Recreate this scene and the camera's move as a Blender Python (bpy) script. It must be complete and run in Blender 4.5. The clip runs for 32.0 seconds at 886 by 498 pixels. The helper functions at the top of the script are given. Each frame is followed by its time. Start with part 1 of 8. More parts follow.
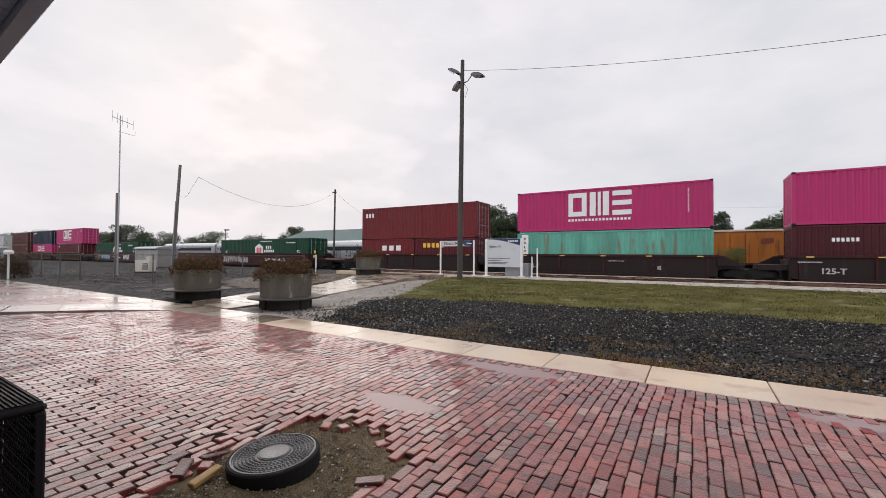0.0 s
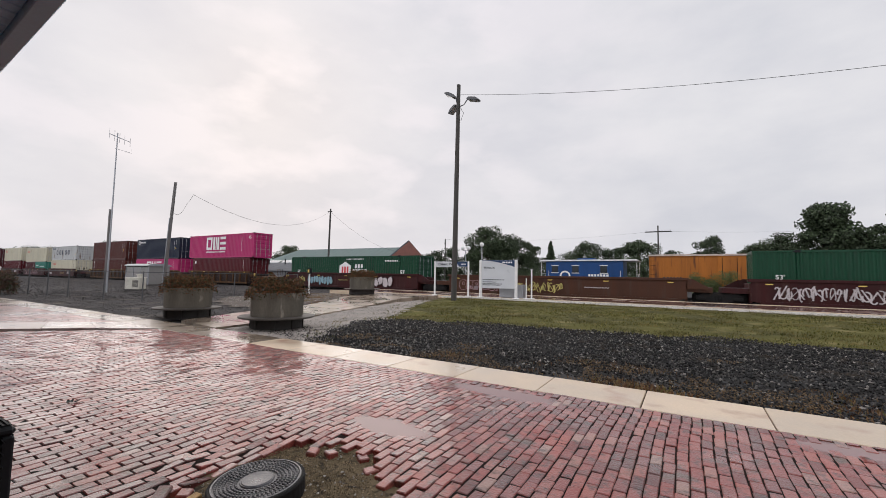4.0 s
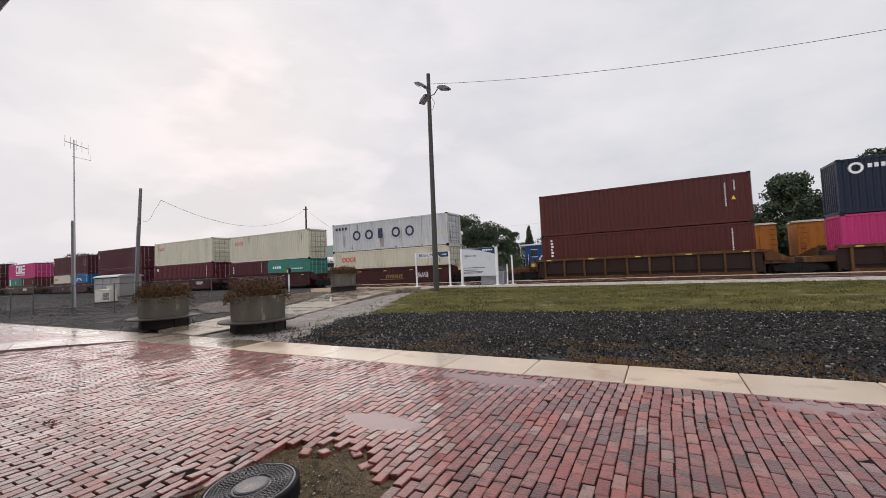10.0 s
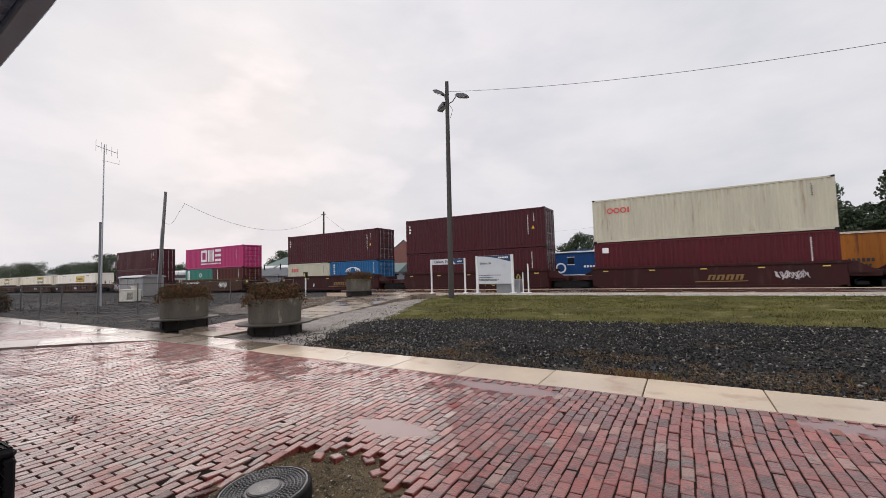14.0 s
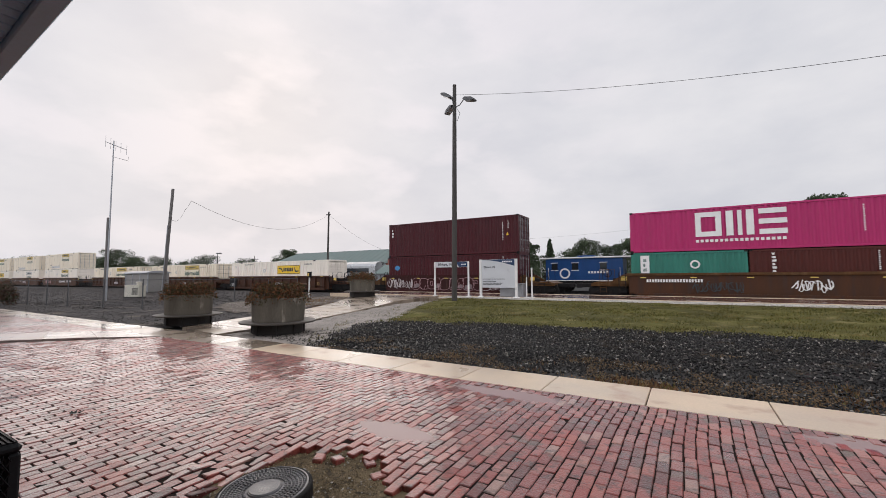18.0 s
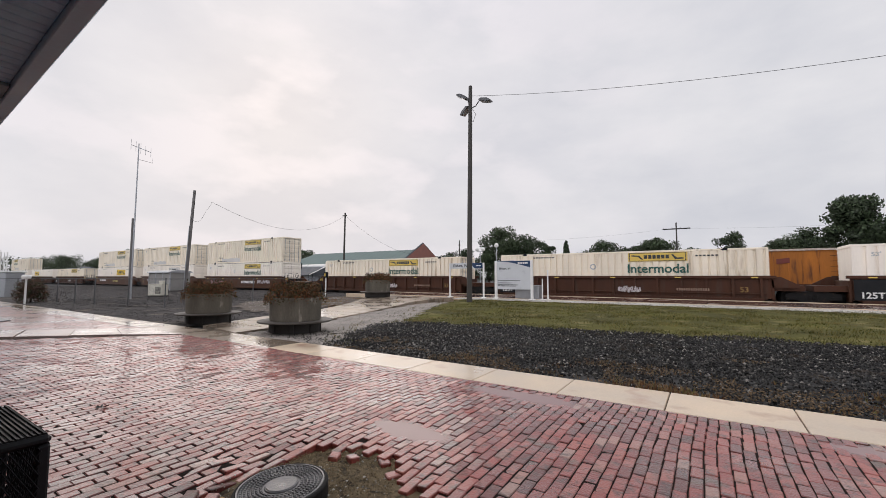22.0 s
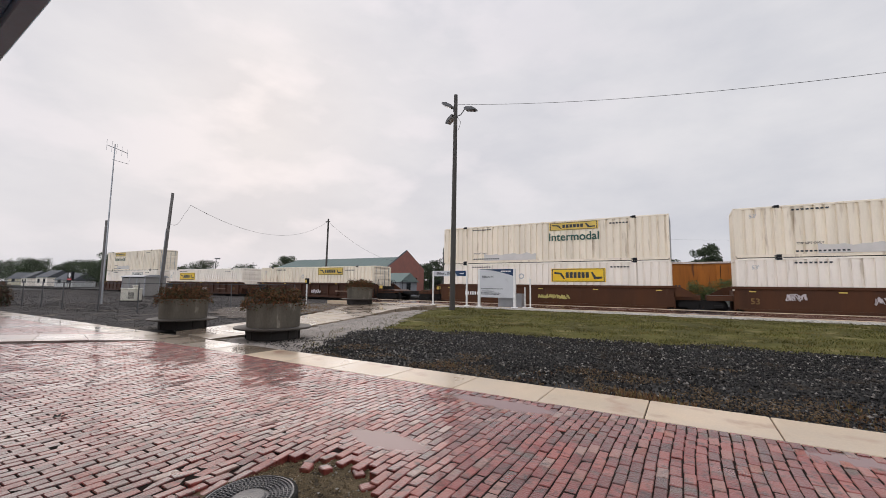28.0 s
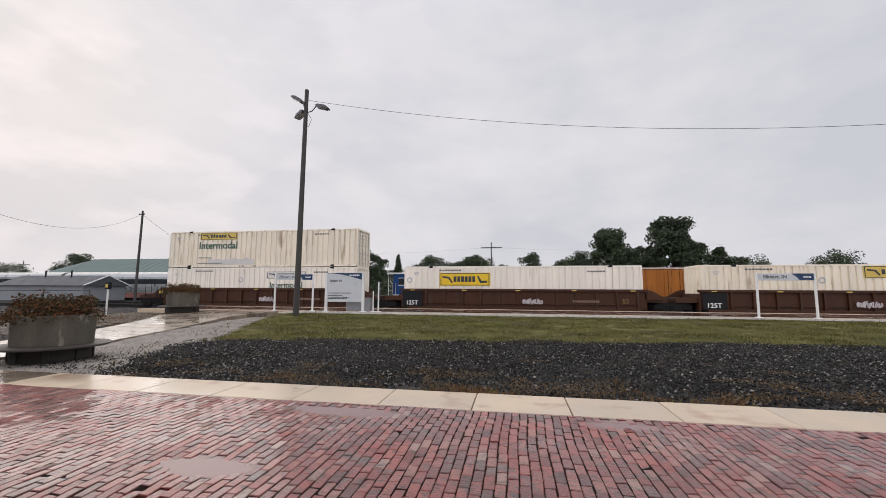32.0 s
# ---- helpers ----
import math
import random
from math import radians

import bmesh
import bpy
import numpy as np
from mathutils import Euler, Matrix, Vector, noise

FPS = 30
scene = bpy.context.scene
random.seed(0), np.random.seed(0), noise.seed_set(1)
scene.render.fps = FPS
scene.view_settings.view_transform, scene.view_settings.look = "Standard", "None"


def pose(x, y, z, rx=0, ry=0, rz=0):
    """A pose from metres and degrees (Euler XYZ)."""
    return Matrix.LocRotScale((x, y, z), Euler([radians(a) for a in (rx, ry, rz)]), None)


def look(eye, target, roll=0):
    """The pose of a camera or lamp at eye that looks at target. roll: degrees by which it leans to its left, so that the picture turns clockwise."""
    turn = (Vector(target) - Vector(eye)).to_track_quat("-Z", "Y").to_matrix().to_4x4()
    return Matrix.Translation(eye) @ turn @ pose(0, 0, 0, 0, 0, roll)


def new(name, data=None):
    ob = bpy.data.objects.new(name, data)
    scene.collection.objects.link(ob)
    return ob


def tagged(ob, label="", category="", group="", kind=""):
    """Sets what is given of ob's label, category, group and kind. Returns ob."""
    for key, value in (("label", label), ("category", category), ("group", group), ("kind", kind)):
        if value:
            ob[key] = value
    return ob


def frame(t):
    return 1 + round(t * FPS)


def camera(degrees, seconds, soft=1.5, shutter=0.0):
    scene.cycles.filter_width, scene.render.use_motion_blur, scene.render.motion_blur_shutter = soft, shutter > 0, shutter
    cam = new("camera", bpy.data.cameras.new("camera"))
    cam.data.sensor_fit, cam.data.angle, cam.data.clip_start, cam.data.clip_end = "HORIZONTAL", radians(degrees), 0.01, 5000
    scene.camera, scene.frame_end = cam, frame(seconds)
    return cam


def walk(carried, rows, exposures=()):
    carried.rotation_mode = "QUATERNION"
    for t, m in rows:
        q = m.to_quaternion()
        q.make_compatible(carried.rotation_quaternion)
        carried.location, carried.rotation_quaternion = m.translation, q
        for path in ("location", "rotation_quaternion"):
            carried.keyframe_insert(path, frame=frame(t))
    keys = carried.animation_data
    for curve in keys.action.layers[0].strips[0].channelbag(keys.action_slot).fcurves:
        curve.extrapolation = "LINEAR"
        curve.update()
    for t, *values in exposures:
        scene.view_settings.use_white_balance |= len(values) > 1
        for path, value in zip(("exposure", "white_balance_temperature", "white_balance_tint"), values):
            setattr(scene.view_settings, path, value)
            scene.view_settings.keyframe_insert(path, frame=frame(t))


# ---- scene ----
cam = camera(95.0, 32.0, soft=0.6, shutter=0.1)
PATH = [
    (0, (0.092, -0.048, 1.455), (-0.961, 1.653, 1.487), 0.4),
    (0.5, (0.089, -0.023, 1.454), (-0.903, 1.713, 1.505), 0.6),
    (1, (0.097, -0.032, 1.457), (-0.876, 1.714, 1.527), 0.7),
    (1.5, (0.086, -0.042, 1.459), (-0.907, 1.691, 1.55), 0.8),
    (2, (0.094, -0.055, 1.458), (-0.932, 1.658, 1.563), 0.7),
    (2.5, (0.095, -0.048, 1.457), (-0.953, 1.652, 1.57), 0.7),
    (3, (0.089, -0.033, 1.451), (-0.963, 1.663, 1.57), 0.7),
    (3.5, (0.084, -0.015, 1.453), (-0.957, 1.689, 1.581), 0.8),
    (5.5, (0.102, -0.044, 1.453), (-0.905, 1.679, 1.591), 1.6),
    (6, (0.092, -0.047, 1.458), (-0.903, 1.683, 1.589), 1.4),
    (6.5, (0.095, -0.051, 1.457), (-0.886, 1.688, 1.58), 0.9),
    (7, (0.096, -0.04, 1.456), (-0.865, 1.711, 1.558), 0.0),
    (7.5, (0.093, -0.018, 1.457), (-0.872, 1.733, 1.531), -1.0),
    (8, (0.088, -0.009, 1.456), (-0.881, 1.74, 1.524), -2.1),
    (8.5, (0.088, -0.028, 1.463), (-0.887, 1.717, 1.534), -2.8),
    (9, (0.087, -0.044, 1.469), (-0.884, 1.703, 1.548), -3.1),
    (9.5, (0.085, -0.033, 1.463), (-0.875, 1.72, 1.548), -3.0),
    (10, (0.085, -0.026, 1.464), (-0.86, 1.735, 1.55), -2.7),
    (10.5, (0.079, -0.027, 1.462), (-0.857, 1.738, 1.547), -2.2),
    (11, (0.076, -0.019, 1.457), (-0.86, 1.747, 1.538), -1.9),
    (11.5, (0.075, -0.012, 1.462), (-0.864, 1.753, 1.539), -1.8),
    (12, (0.073, -0.013, 1.456), (-0.873, 1.747, 1.538), -1.7),
    (12.5, (0.073, -0.016, 1.463), (-0.886, 1.737, 1.551), -1.7),
    (13, (0.07, -0.027, 1.466), (-0.908, 1.715, 1.566), -1.7),
    (13.5, (0.076, -0.028, 1.469), (-0.923, 1.701, 1.579), -1.7),
    (14, (0.075, -0.02, 1.464), (-0.934, 1.702, 1.586), -1.6),
    (14.5, (0.071, -0.018, 1.464), (-0.935, 1.705, 1.593), -1.3),
    (16.5, (0.058, -0.016, 1.474), (-0.922, 1.72, 1.631), -0.0),
    (17, (0.058, -0.019, 1.466), (-0.943, 1.705, 1.621), -0.0),
    (17.5, (0.06, -0.027, 1.465), (-0.958, 1.689, 1.61), -0.2),
    (18, (0.06, -0.025, 1.473), (-0.965, 1.687, 1.608), -0.3),
    (18.5, (0.058, -0.023, 1.477), (-0.966, 1.69, 1.607), -0.0),
    (19, (0.055, -0.024, 1.476), (-0.971, 1.689, 1.604), 0.2),
    (19.5, (0.052, -0.016, 1.469), (-0.981, 1.692, 1.599), 0.4),
    (20, (0.05, -0.016, 1.468), (-0.993, 1.685, 1.6), 0.3),
    (20.5, (0.061, -0.02, 1.468), (-0.996, 1.672, 1.601), 0.1),
    (21, (0.057, -0.022, 1.468), (-1.011, 1.664, 1.601), -0.1),
    (21.5, (0.059, -0.025, 1.465), (-1.019, 1.654, 1.602), -0.0),
    (22, (0.06, -0.026, 1.469), (-1.028, 1.646, 1.61), 0.1),
    (22.5, (0.055, -0.025, 1.471), (-1.042, 1.64, 1.617), 0.2),
    (23, (0.052, -0.028, 1.474), (-1.05, 1.634, 1.623), 0.4),
    (23.5, (0.051, -0.022, 1.473), (-1.05, 1.64, 1.625), 0.5),
    (24, (0.044, -0.023, 1.469), (-1.058, 1.638, 1.627), 0.6),
    (24.5, (0.045, -0.02, 1.467), (-1.072, 1.631, 1.629), 0.6),
    (25, (0.049, -0.019, 1.475), (-1.092, 1.616, 1.64), 0.5),
    (25.5, (0.05, -0.014, 1.468), (-1.121, 1.599, 1.634), 0.4),
    (27.5, (0.026, 0.043, 1.432), (-1.052, 1.719, 1.596), 0.7),
    (28, (0.05, 0.05, 1.439), (-0.97, 1.761, 1.62), 0.7),
    (28.5, (0.061, 0.048, 1.444), (-0.922, 1.779, 1.64), 0.5),
    (29, (0.064, 0.033, 1.461), (-0.898, 1.775, 1.663), 0.3),
    (29.5, (0.08, -0.003, 1.48), (-0.846, 1.757, 1.684), 0.1),
    (30, (0.062, 0.016, 1.464), (-0.798, 1.81, 1.67), 0.3),
    (30.5, (0.077, 0.033, 1.457), (-0.672, 1.875, 1.667), 0.4),
    (31, (0.109, 0.024, 1.469), (-0.509, 1.915, 1.677), 0.2),
    (31.5, (0.116, 0.02, 1.466), (-0.353, 1.952, 1.674), 0.2),
    (32, (0.144, 0.0, 1.473), (-0.198, 1.96, 1.677), 0.3),
]
walk(cam, [(t, look(eye, target, roll)) for t, eye, target, roll in PATH], ((0.0, 0.10), (1.0, 0.06), (3.0, 0.02), (14.0, 0.04), (20.0, 0.0), (24.0, 0.0), (25.5, 0.06), (28.0, -0.04), (30.0, -0.08), (32.0, -0.04)))

# ---------- world and light ----------
world = bpy.data.worlds.new("overcast_sky")
scene.world = world
world.use_nodes = True
wn, wl = world.node_tree.nodes, world.node_tree.links
wn.clear()
SKY_ZENITH, SKY_SOUTH = 1.3, 1.75
SUN_AZ, SUN_EL = radians(56), radians(24)      # to the left of +y, above the horizon
w_out, w_bg = wn.new("ShaderNodeOutputWorld"), wn.new("ShaderNodeBackground")
w_sky = wn.new("ShaderNodeTexSky")
w_sky.sky_type, w_sky.sun_disc = "NISHITA", False
w_sky.sun_elevation, w_sky.sun_rotation = SUN_EL, -SUN_AZ
w_sky.air_density, w_sky.dust_density = 2.0, 4.0
w_gain = wn.new("ShaderNodeVectorMath")
w_gain.operation = "SCALE"
w_gain.inputs["Scale"].default_value = 0.026
w_co, w_map = wn.new("ShaderNodeTexCoord"), wn.new("ShaderNodeMapping")
w_map.inputs["Scale"].default_value = (1.0, 1.0, 2.2)
w_n1, w_n2 = wn.new("ShaderNodeTexNoise"), wn.new("ShaderNodeTexNoise")
w_n1.inputs["Scale"].default_value, w_n1.inputs["Detail"].default_value, w_n1.inputs["Roughness"].default_value = 2.4, 6.0, 0.55
w_n2.inputs["Scale"].default_value, w_n2.inputs["Detail"].default_value = 1.1, 2.0
w_ramp = wn.new("ShaderNodeValToRGB")
w_ramp.color_ramp.elements[0].position, w_ramp.color_ramp.elements[0].color = 0.36, (0.675, 0.685, 0.75, 1)
w_ramp.color_ramp.elements[1].position, w_ramp.color_ramp.elements[1].color = 0.66, (0.85, 0.84, 0.875, 1)
w_sun = wn.new("ShaderNodeVectorMath")
w_sun.operation = "DOT_PRODUCT"
w_sun.inputs[1].default_value = (-math.sin(SUN_AZ) * math.cos(SUN_EL), math.cos(SUN_AZ) * math.cos(SUN_EL), math.sin(SUN_EL))
w_near = wn.new("ShaderNodeMapRange")
w_near.inputs["From Min"].default_value, w_near.inputs["From Max"].default_value = 0.55, 1.0
w_near.inputs["To Min"].default_value, w_near.inputs["To Max"].default_value = 0.0, 0.62
w_warm = wn.new("ShaderNodeMix")
w_warm.data_type = "RGBA"
w_warm.inputs[7].default_value = (0.93, 0.885, 0.93, 1)
w_mix = wn.new("ShaderNodeMix")
w_mix.data_type = "RGBA"
w_mix.inputs[0].default_value = 0.9
wl.new(w_sky.outputs[0], w_gain.inputs[0])
wl.new(w_co.outputs["Generated"], w_map.inputs[0])
wl.new(w_map.outputs[0], w_n1.inputs["Vector"])
wl.new(w_n1.outputs[0], w_ramp.inputs[0])
wl.new(w_co.outputs["Generated"], w_sun.inputs[0])
wl.new(w_sun.outputs["Value"], w_near.inputs["Value"])
w_ramp2 = wn.new("ShaderNodeMapRange")
w_ramp2.inputs["From Min"].default_value, w_ramp2.inputs["From Max"].default_value = 0.47, 0.60
w_n2.inputs["Scale"].default_value, w_n2.inputs["Detail"].default_value = 4.2, 5.0
wl.new(w_map.outputs[0], w_n2.inputs["Vector"])
wl.new(w_n2.outputs[0], w_ramp2.inputs["Value"])
w_patch = wn.new("ShaderNodeMath")
w_patch.operation = "MULTIPLY_ADD"
w_patch.inputs[1].default_value = 0.55
w_mul = wn.new("ShaderNodeMath")
w_mul.operation = "MULTIPLY"
wl.new(w_ramp2.outputs[0], w_mul.inputs[0])
wl.new(w_near.outputs[0], w_mul.inputs[1])
wl.new(w_near.outputs[0], w_patch.inputs[0])
wl.new(w_mul.outputs[0], w_patch.inputs[2])
wl.new(w_patch.outputs[0], w_warm.inputs[0])
wl.new(w_ramp.outputs[0], w_warm.inputs[6])
wl.new(w_gain.outputs[0], w_mix.inputs[6])
wl.new(w_warm.outputs[2], w_mix.inputs[7])
wl.new(w_mix.outputs[2], w_bg.inputs[0])
# thin overcast: brighter overhead and towards the south
w_xyz = wn.new("ShaderNodeSeparateXYZ")
wl.new(w_co.outputs["Generated"], w_xyz.inputs[0])
w_zen, w_sou, w_lum = wn.new("ShaderNodeMapRange"), wn.new("ShaderNodeMapRange"), wn.new("ShaderNodeMath")
for node, axis, a, b, k in ((w_zen, "Z", 0.5, 1.0, SKY_ZENITH), (w_sou, "Y", 0.25, -0.7, SKY_SOUTH)):
    node.interpolation_type = "SMOOTHSTEP"
    node.inputs["From Min"].default_value, node.inputs["From Max"].default_value = a, b
    node.inputs["To Min"].default_value, node.inputs["To Max"].default_value = 1.0, k
    wl.new(w_xyz.outputs[axis], node.inputs["Value"])
w_lum.operation = "MULTIPLY"
wl.new(w_zen.outputs[0], w_lum.inputs[0])
wl.new(w_sou.outputs[0], w_lum.inputs[1])
wl.new(w_lum.outputs[0], w_bg.inputs[1])
wl.new(w_bg.outputs[0], w_out.inputs[0])

sun = new("sun", bpy.data.lights.new("sun", "SUN"))
sun.data.energy, sun.data.angle, sun.data.color = 0.55, radians(50), (1.0, 0.90, 0.82)
sun.matrix_world = look((-40 * math.sin(SUN_AZ), 40 * math.cos(SUN_AZ), 40 * math.tan(SUN_EL)), (0, 0, 0))

# ---------- materials ----------


def mat(name, col, rough=0.6, metal=0.0, var=0.25, scale=1.5, bump=0.15, fine=40.0, rand=0.0, island=0.0, stretch=(1, 1, 1), dirt=None, dirt_at=0.6, rough_var=0.15, spec=0.5, coat=0.0, coat_rough=0.06, coat_ior=1.7, tones=None, mottle=None, thin=0.45):
    """A surface with two scales of variation, fine relief, and stains of a second colour."""
    m = bpy.data.materials.new(name)
    m.use_nodes = True
    n, l = m.node_tree.nodes, m.node_tree.links
    b = n["Principled BSDF"]
    co, mp = n.new("ShaderNodeTexCoord"), n.new("ShaderNodeMapping")
    mp.inputs["Scale"].default_value = stretch
    l.new(co.outputs["Object"], mp.inputs[0])
    vec = mp.outputs[0]
    info = n.new("ShaderNodeObjectInfo")
    add = n.new("ShaderNodeVectorMath")
    add.operation = "ADD"
    sc = n.new("ShaderNodeVectorMath")
    sc.operation = "SCALE"
    sc.inputs[0].default_value = (37.0, 17.0, 7.0)
    l.new(info.outputs["Random"], sc.inputs["Scale"])
    l.new(vec, add.inputs[0])
    l.new(sc.outputs[0], add.inputs[1])
    vec = add.outputs[0]
    n1, n2 = n.new("ShaderNodeTexNoise"), n.new("ShaderNodeTexNoise")
    n1.inputs["Scale"].default_value, n1.inputs["Detail"].default_value = scale, 6.0
    n2.inputs["Scale"].default_value, n2.inputs["Detail"].default_value = fine, 4.0
    l.new(vec, n1.inputs["Vector"])
    l.new(vec, n2.inputs["Vector"])
    v = n.new("ShaderNodeMath")
    v.operation = "MULTIPLY_ADD"
    l.new(n1.outputs[0], v.inputs[0])
    v.inputs[1].default_value, v.inputs[2].default_value = 2 * var * 1.6, 1 - var * 1.6
    v2 = n.new("ShaderNodeMath")
    v2.operation = "MULTIPLY_ADD"
    l.new(n2.outputs[0], v2.inputs[0])
    v2.inputs[1].default_value, v2.inputs[2].default_value = var * 1.2, 1 - var * 0.6
    mul = n.new("ShaderNodeMath")
    mul.operation = "MULTIPLY"
    l.new(v.outputs[0], mul.inputs[0])
    l.new(v2.outputs[0], mul.inputs[1])
    val = mul.outputs[0]
    for amount, source in ((rand, info.outputs["Random"]), (island, None)):
        if amount:
            if source is None:
                source = n.new("ShaderNodeNewGeometry").outputs["Random Per Island"]
            r = n.new("ShaderNodeMath")
            r.operation = "MULTIPLY_ADD"
            l.new(source, r.inputs[0])
            r.inputs[1].default_value, r.inputs[2].default_value = 2 * amount, 1 - amount
            k = n.new("ShaderNodeMath")
            k.operation = "MULTIPLY"
            l.new(val, k.inputs[0])
            l.new(r.outputs[0], k.inputs[1])
            val = k.outputs[0]
    hsv = n.new("ShaderNodeHueSaturation")
    hsv.inputs["Color"].default_value = (*col, 1)
    l.new(val, hsv.inputs["Value"])
    if tones:                                  # each piece takes its own tone
        tone = n.new("ShaderNodeMath")
        tone.operation = "ADD"
        l.new(info.outputs["Random"], tone.inputs[0])
        l.new(n.new("ShaderNodeNewGeometry").outputs["Random Per Island"], tone.inputs[1])
        part_of = n.new("ShaderNodeMath")
        part_of.operation = "FRACT"
        l.new(tone.outputs[0], part_of.inputs[0])
        ramp = n.new("ShaderNodeValToRGB")
        while len(ramp.color_ramp.elements) < len(tones):
            ramp.color_ramp.elements.new(1.0)
        for e, (at, c) in zip(ramp.color_ramp.elements, tones):
            e.position, e.color = at, (*c, 1)
        l.new(part_of.outputs[0], ramp.inputs[0])
        l.new(ramp.outputs[0], hsv.inputs["Color"])
    colour = hsv.outputs[0]
    if dirt:
        n3 = n.new("ShaderNodeTexNoise")
        n3.inputs["Scale"].default_value, n3.inputs["Detail"].default_value = scale * 2.3, 8.0
        l.new(vec, n3.inputs["Vector"])
        mr = n.new("ShaderNodeMapRange")
        mr.inputs["From Min"].default_value, mr.inputs["From Max"].default_value = dirt_at, dirt_at + 0.14
        l.new(n3.outputs[0], mr.inputs["Value"])
        mx = n.new("ShaderNodeMix")
        mx.data_type = "RGBA"
        l.new(mr.outputs[0], mx.inputs[0])
        l.new(colour, mx.inputs[6])
        mx.inputs[7].default_value = (*dirt, 1)
        colour = mx.outputs[2]
    if mottle:                                 # small worn and stained spots
        tint, size, at = mottle
        n4 = n.new("ShaderNodeTexNoise")
        n4.inputs["Scale"].default_value, n4.inputs["Detail"].default_value, n4.inputs["Roughness"].default_value = size, 6.0, 0.65
        l.new(vec, n4.inputs["Vector"])
        mr4 = n.new("ShaderNodeMapRange")
        mr4.inputs["From Min"].default_value, mr4.inputs["From Max"].default_value = at, at + 0.16
        mr4.inputs["To Max"].default_value = 0.8
        l.new(n4.outputs[0], mr4.inputs["Value"])
        mx4 = n.new("ShaderNodeMix")
        mx4.data_type = "RGBA"
        l.new(mr4.outputs[0], mx4.inputs[0])
        l.new(colour, mx4.inputs[6])
        mx4.inputs[7].default_value = (*tint, 1)
        colour = mx4.outputs[2]
    l.new(colour, b.inputs["Base Color"])
    rr = n.new("ShaderNodeMapRange")
    rr.inputs["From Min"].default_value, rr.inputs["From Max"].default_value = 0.3, 0.7
    rr.inputs["To Min"].default_value, rr.inputs["To Max"].default_value = max(0.03, rough - rough_var), min(1.0, rough + rough_var)
    l.new(n1.outputs[0], rr.inputs["Value"])
    l.new(rr.outputs[0], b.inputs["Roughness"])
    b.inputs["Metallic"].default_value = metal
    b.inputs["Specular IOR Level"].default_value = spec
    if coat:                                   # a film of rainwater, thinner on the high spots
        film = n.new("ShaderNodeMapRange")
        film.inputs["From Min"].default_value, film.inputs["From Max"].default_value = 0.35, 0.62
        film.inputs["To Min"].default_value, film.inputs["To Max"].default_value = coat, coat * thin
        l.new(n1.outputs[0], film.inputs["Value"])
        l.new(film.outputs[0], b.inputs["Coat Weight"])
        b.inputs["Coat Roughness"].default_value, b.inputs["Coat IOR"].default_value = coat_rough, coat_ior
    if bump:
        bp = n.new("ShaderNodeBump")
        bp.inputs["Strength"].default_value, bp.inputs["Distance"].default_value = bump, 0.01
        l.new(n2.outputs[0], bp.inputs["Height"])
        l.new(bp.outputs[0], b.inputs["Normal"])
    return m


BRICK = mat("wet_red_brick", (0.2, 0.05, 0.05), 0.45, coat=0.74, thin=0.82, coat_rough=0.085, coat_ior=1.55, var=0.18, scale=2.2, bump=0.9, fine=60, rough_var=0.2, tones=((0.0, (0.120, 0.024, 0.020)), (0.3, (0.220, 0.039, 0.032)), (0.62, (0.300, 0.056, 0.042)), (0.86, (0.340, 0.090, 0.066)), (1.0, (0.34, 0.19, 0.15))), dirt=(0.12, 0.060, 0.040), dirt_at=0.58, mottle=((0.050, 0.024, 0.020), 11.0, 0.50))
GRIT = mat("tan_grit", (0.22, 0.165, 0.10), 0.9, spec=0.2, var=0.3, scale=3, bump=0.3, island=0.7)
SOIL = mat("sandy_soil", (0.165, 0.125, 0.075), 0.95, spec=0.15, var=0.5, scale=6, bump=1.0, fine=130, dirt=(0.045, 0.036, 0.026), dirt_at=0.52)
JOINT = mat("dark_joint_sand", (0.018, 0.011, 0.009), 0.95, spec=0.1, var=0.4, scale=3, bump=0.6, fine=80)
CONCRETE = mat("wet_concrete", (0.57, 0.445, 0.315), 0.4, coat=0.5, coat_rough=0.12, coat_ior=1.5, var=0.2, scale=0.8, bump=0.14, fine=45, rand=0.12, dirt=(0.44, 0.27, 0.18), dirt_at=0.57, rough_var=0.15)
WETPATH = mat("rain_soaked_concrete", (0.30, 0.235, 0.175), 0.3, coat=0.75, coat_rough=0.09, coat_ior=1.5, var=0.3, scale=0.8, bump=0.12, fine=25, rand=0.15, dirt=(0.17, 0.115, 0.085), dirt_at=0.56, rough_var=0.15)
APRON = mat("wet_pale_paving", (0.36, 0.27, 0.24), 0.3, coat=0.75, coat_rough=0.18, coat_ior=1.55, var=0.25, scale=0.6, bump=0.25, fine=18, rand=0.06, dirt=(0.24, 0.15, 0.13), dirt_at=0.58, rough_var=0.15)
BALLAST = mat("dark_ballast_stone", (0.017, 0.017, 0.020), 0.7, spec=0.25, coat=0.22, coat_rough=0.1, coat_ior=1.45, var=0.5, scale=0.8, bump=0.7, fine=26, tones=((0.0, (0.006, 0.0056, 0.0053)), (0.5, (0.0092, 0.0084, 0.0079)), (0.78, (0.027, 0.0245, 0.0225)), (0.92, (0.105, 0.095, 0.085)), (0.99, (0.33, 0.30, 0.27))), dirt=(0.046, 0.034, 0.024), dirt_at=0.57)
YARD = mat("grey_yard_gravel", (0.076, 0.070, 0.068), 0.9, spec=0.12, var=0.5, scale=0.3, bump=0.9, fine=22, island=0.45, dirt=(0.15, 0.125, 0.105), dirt_at=0.56)
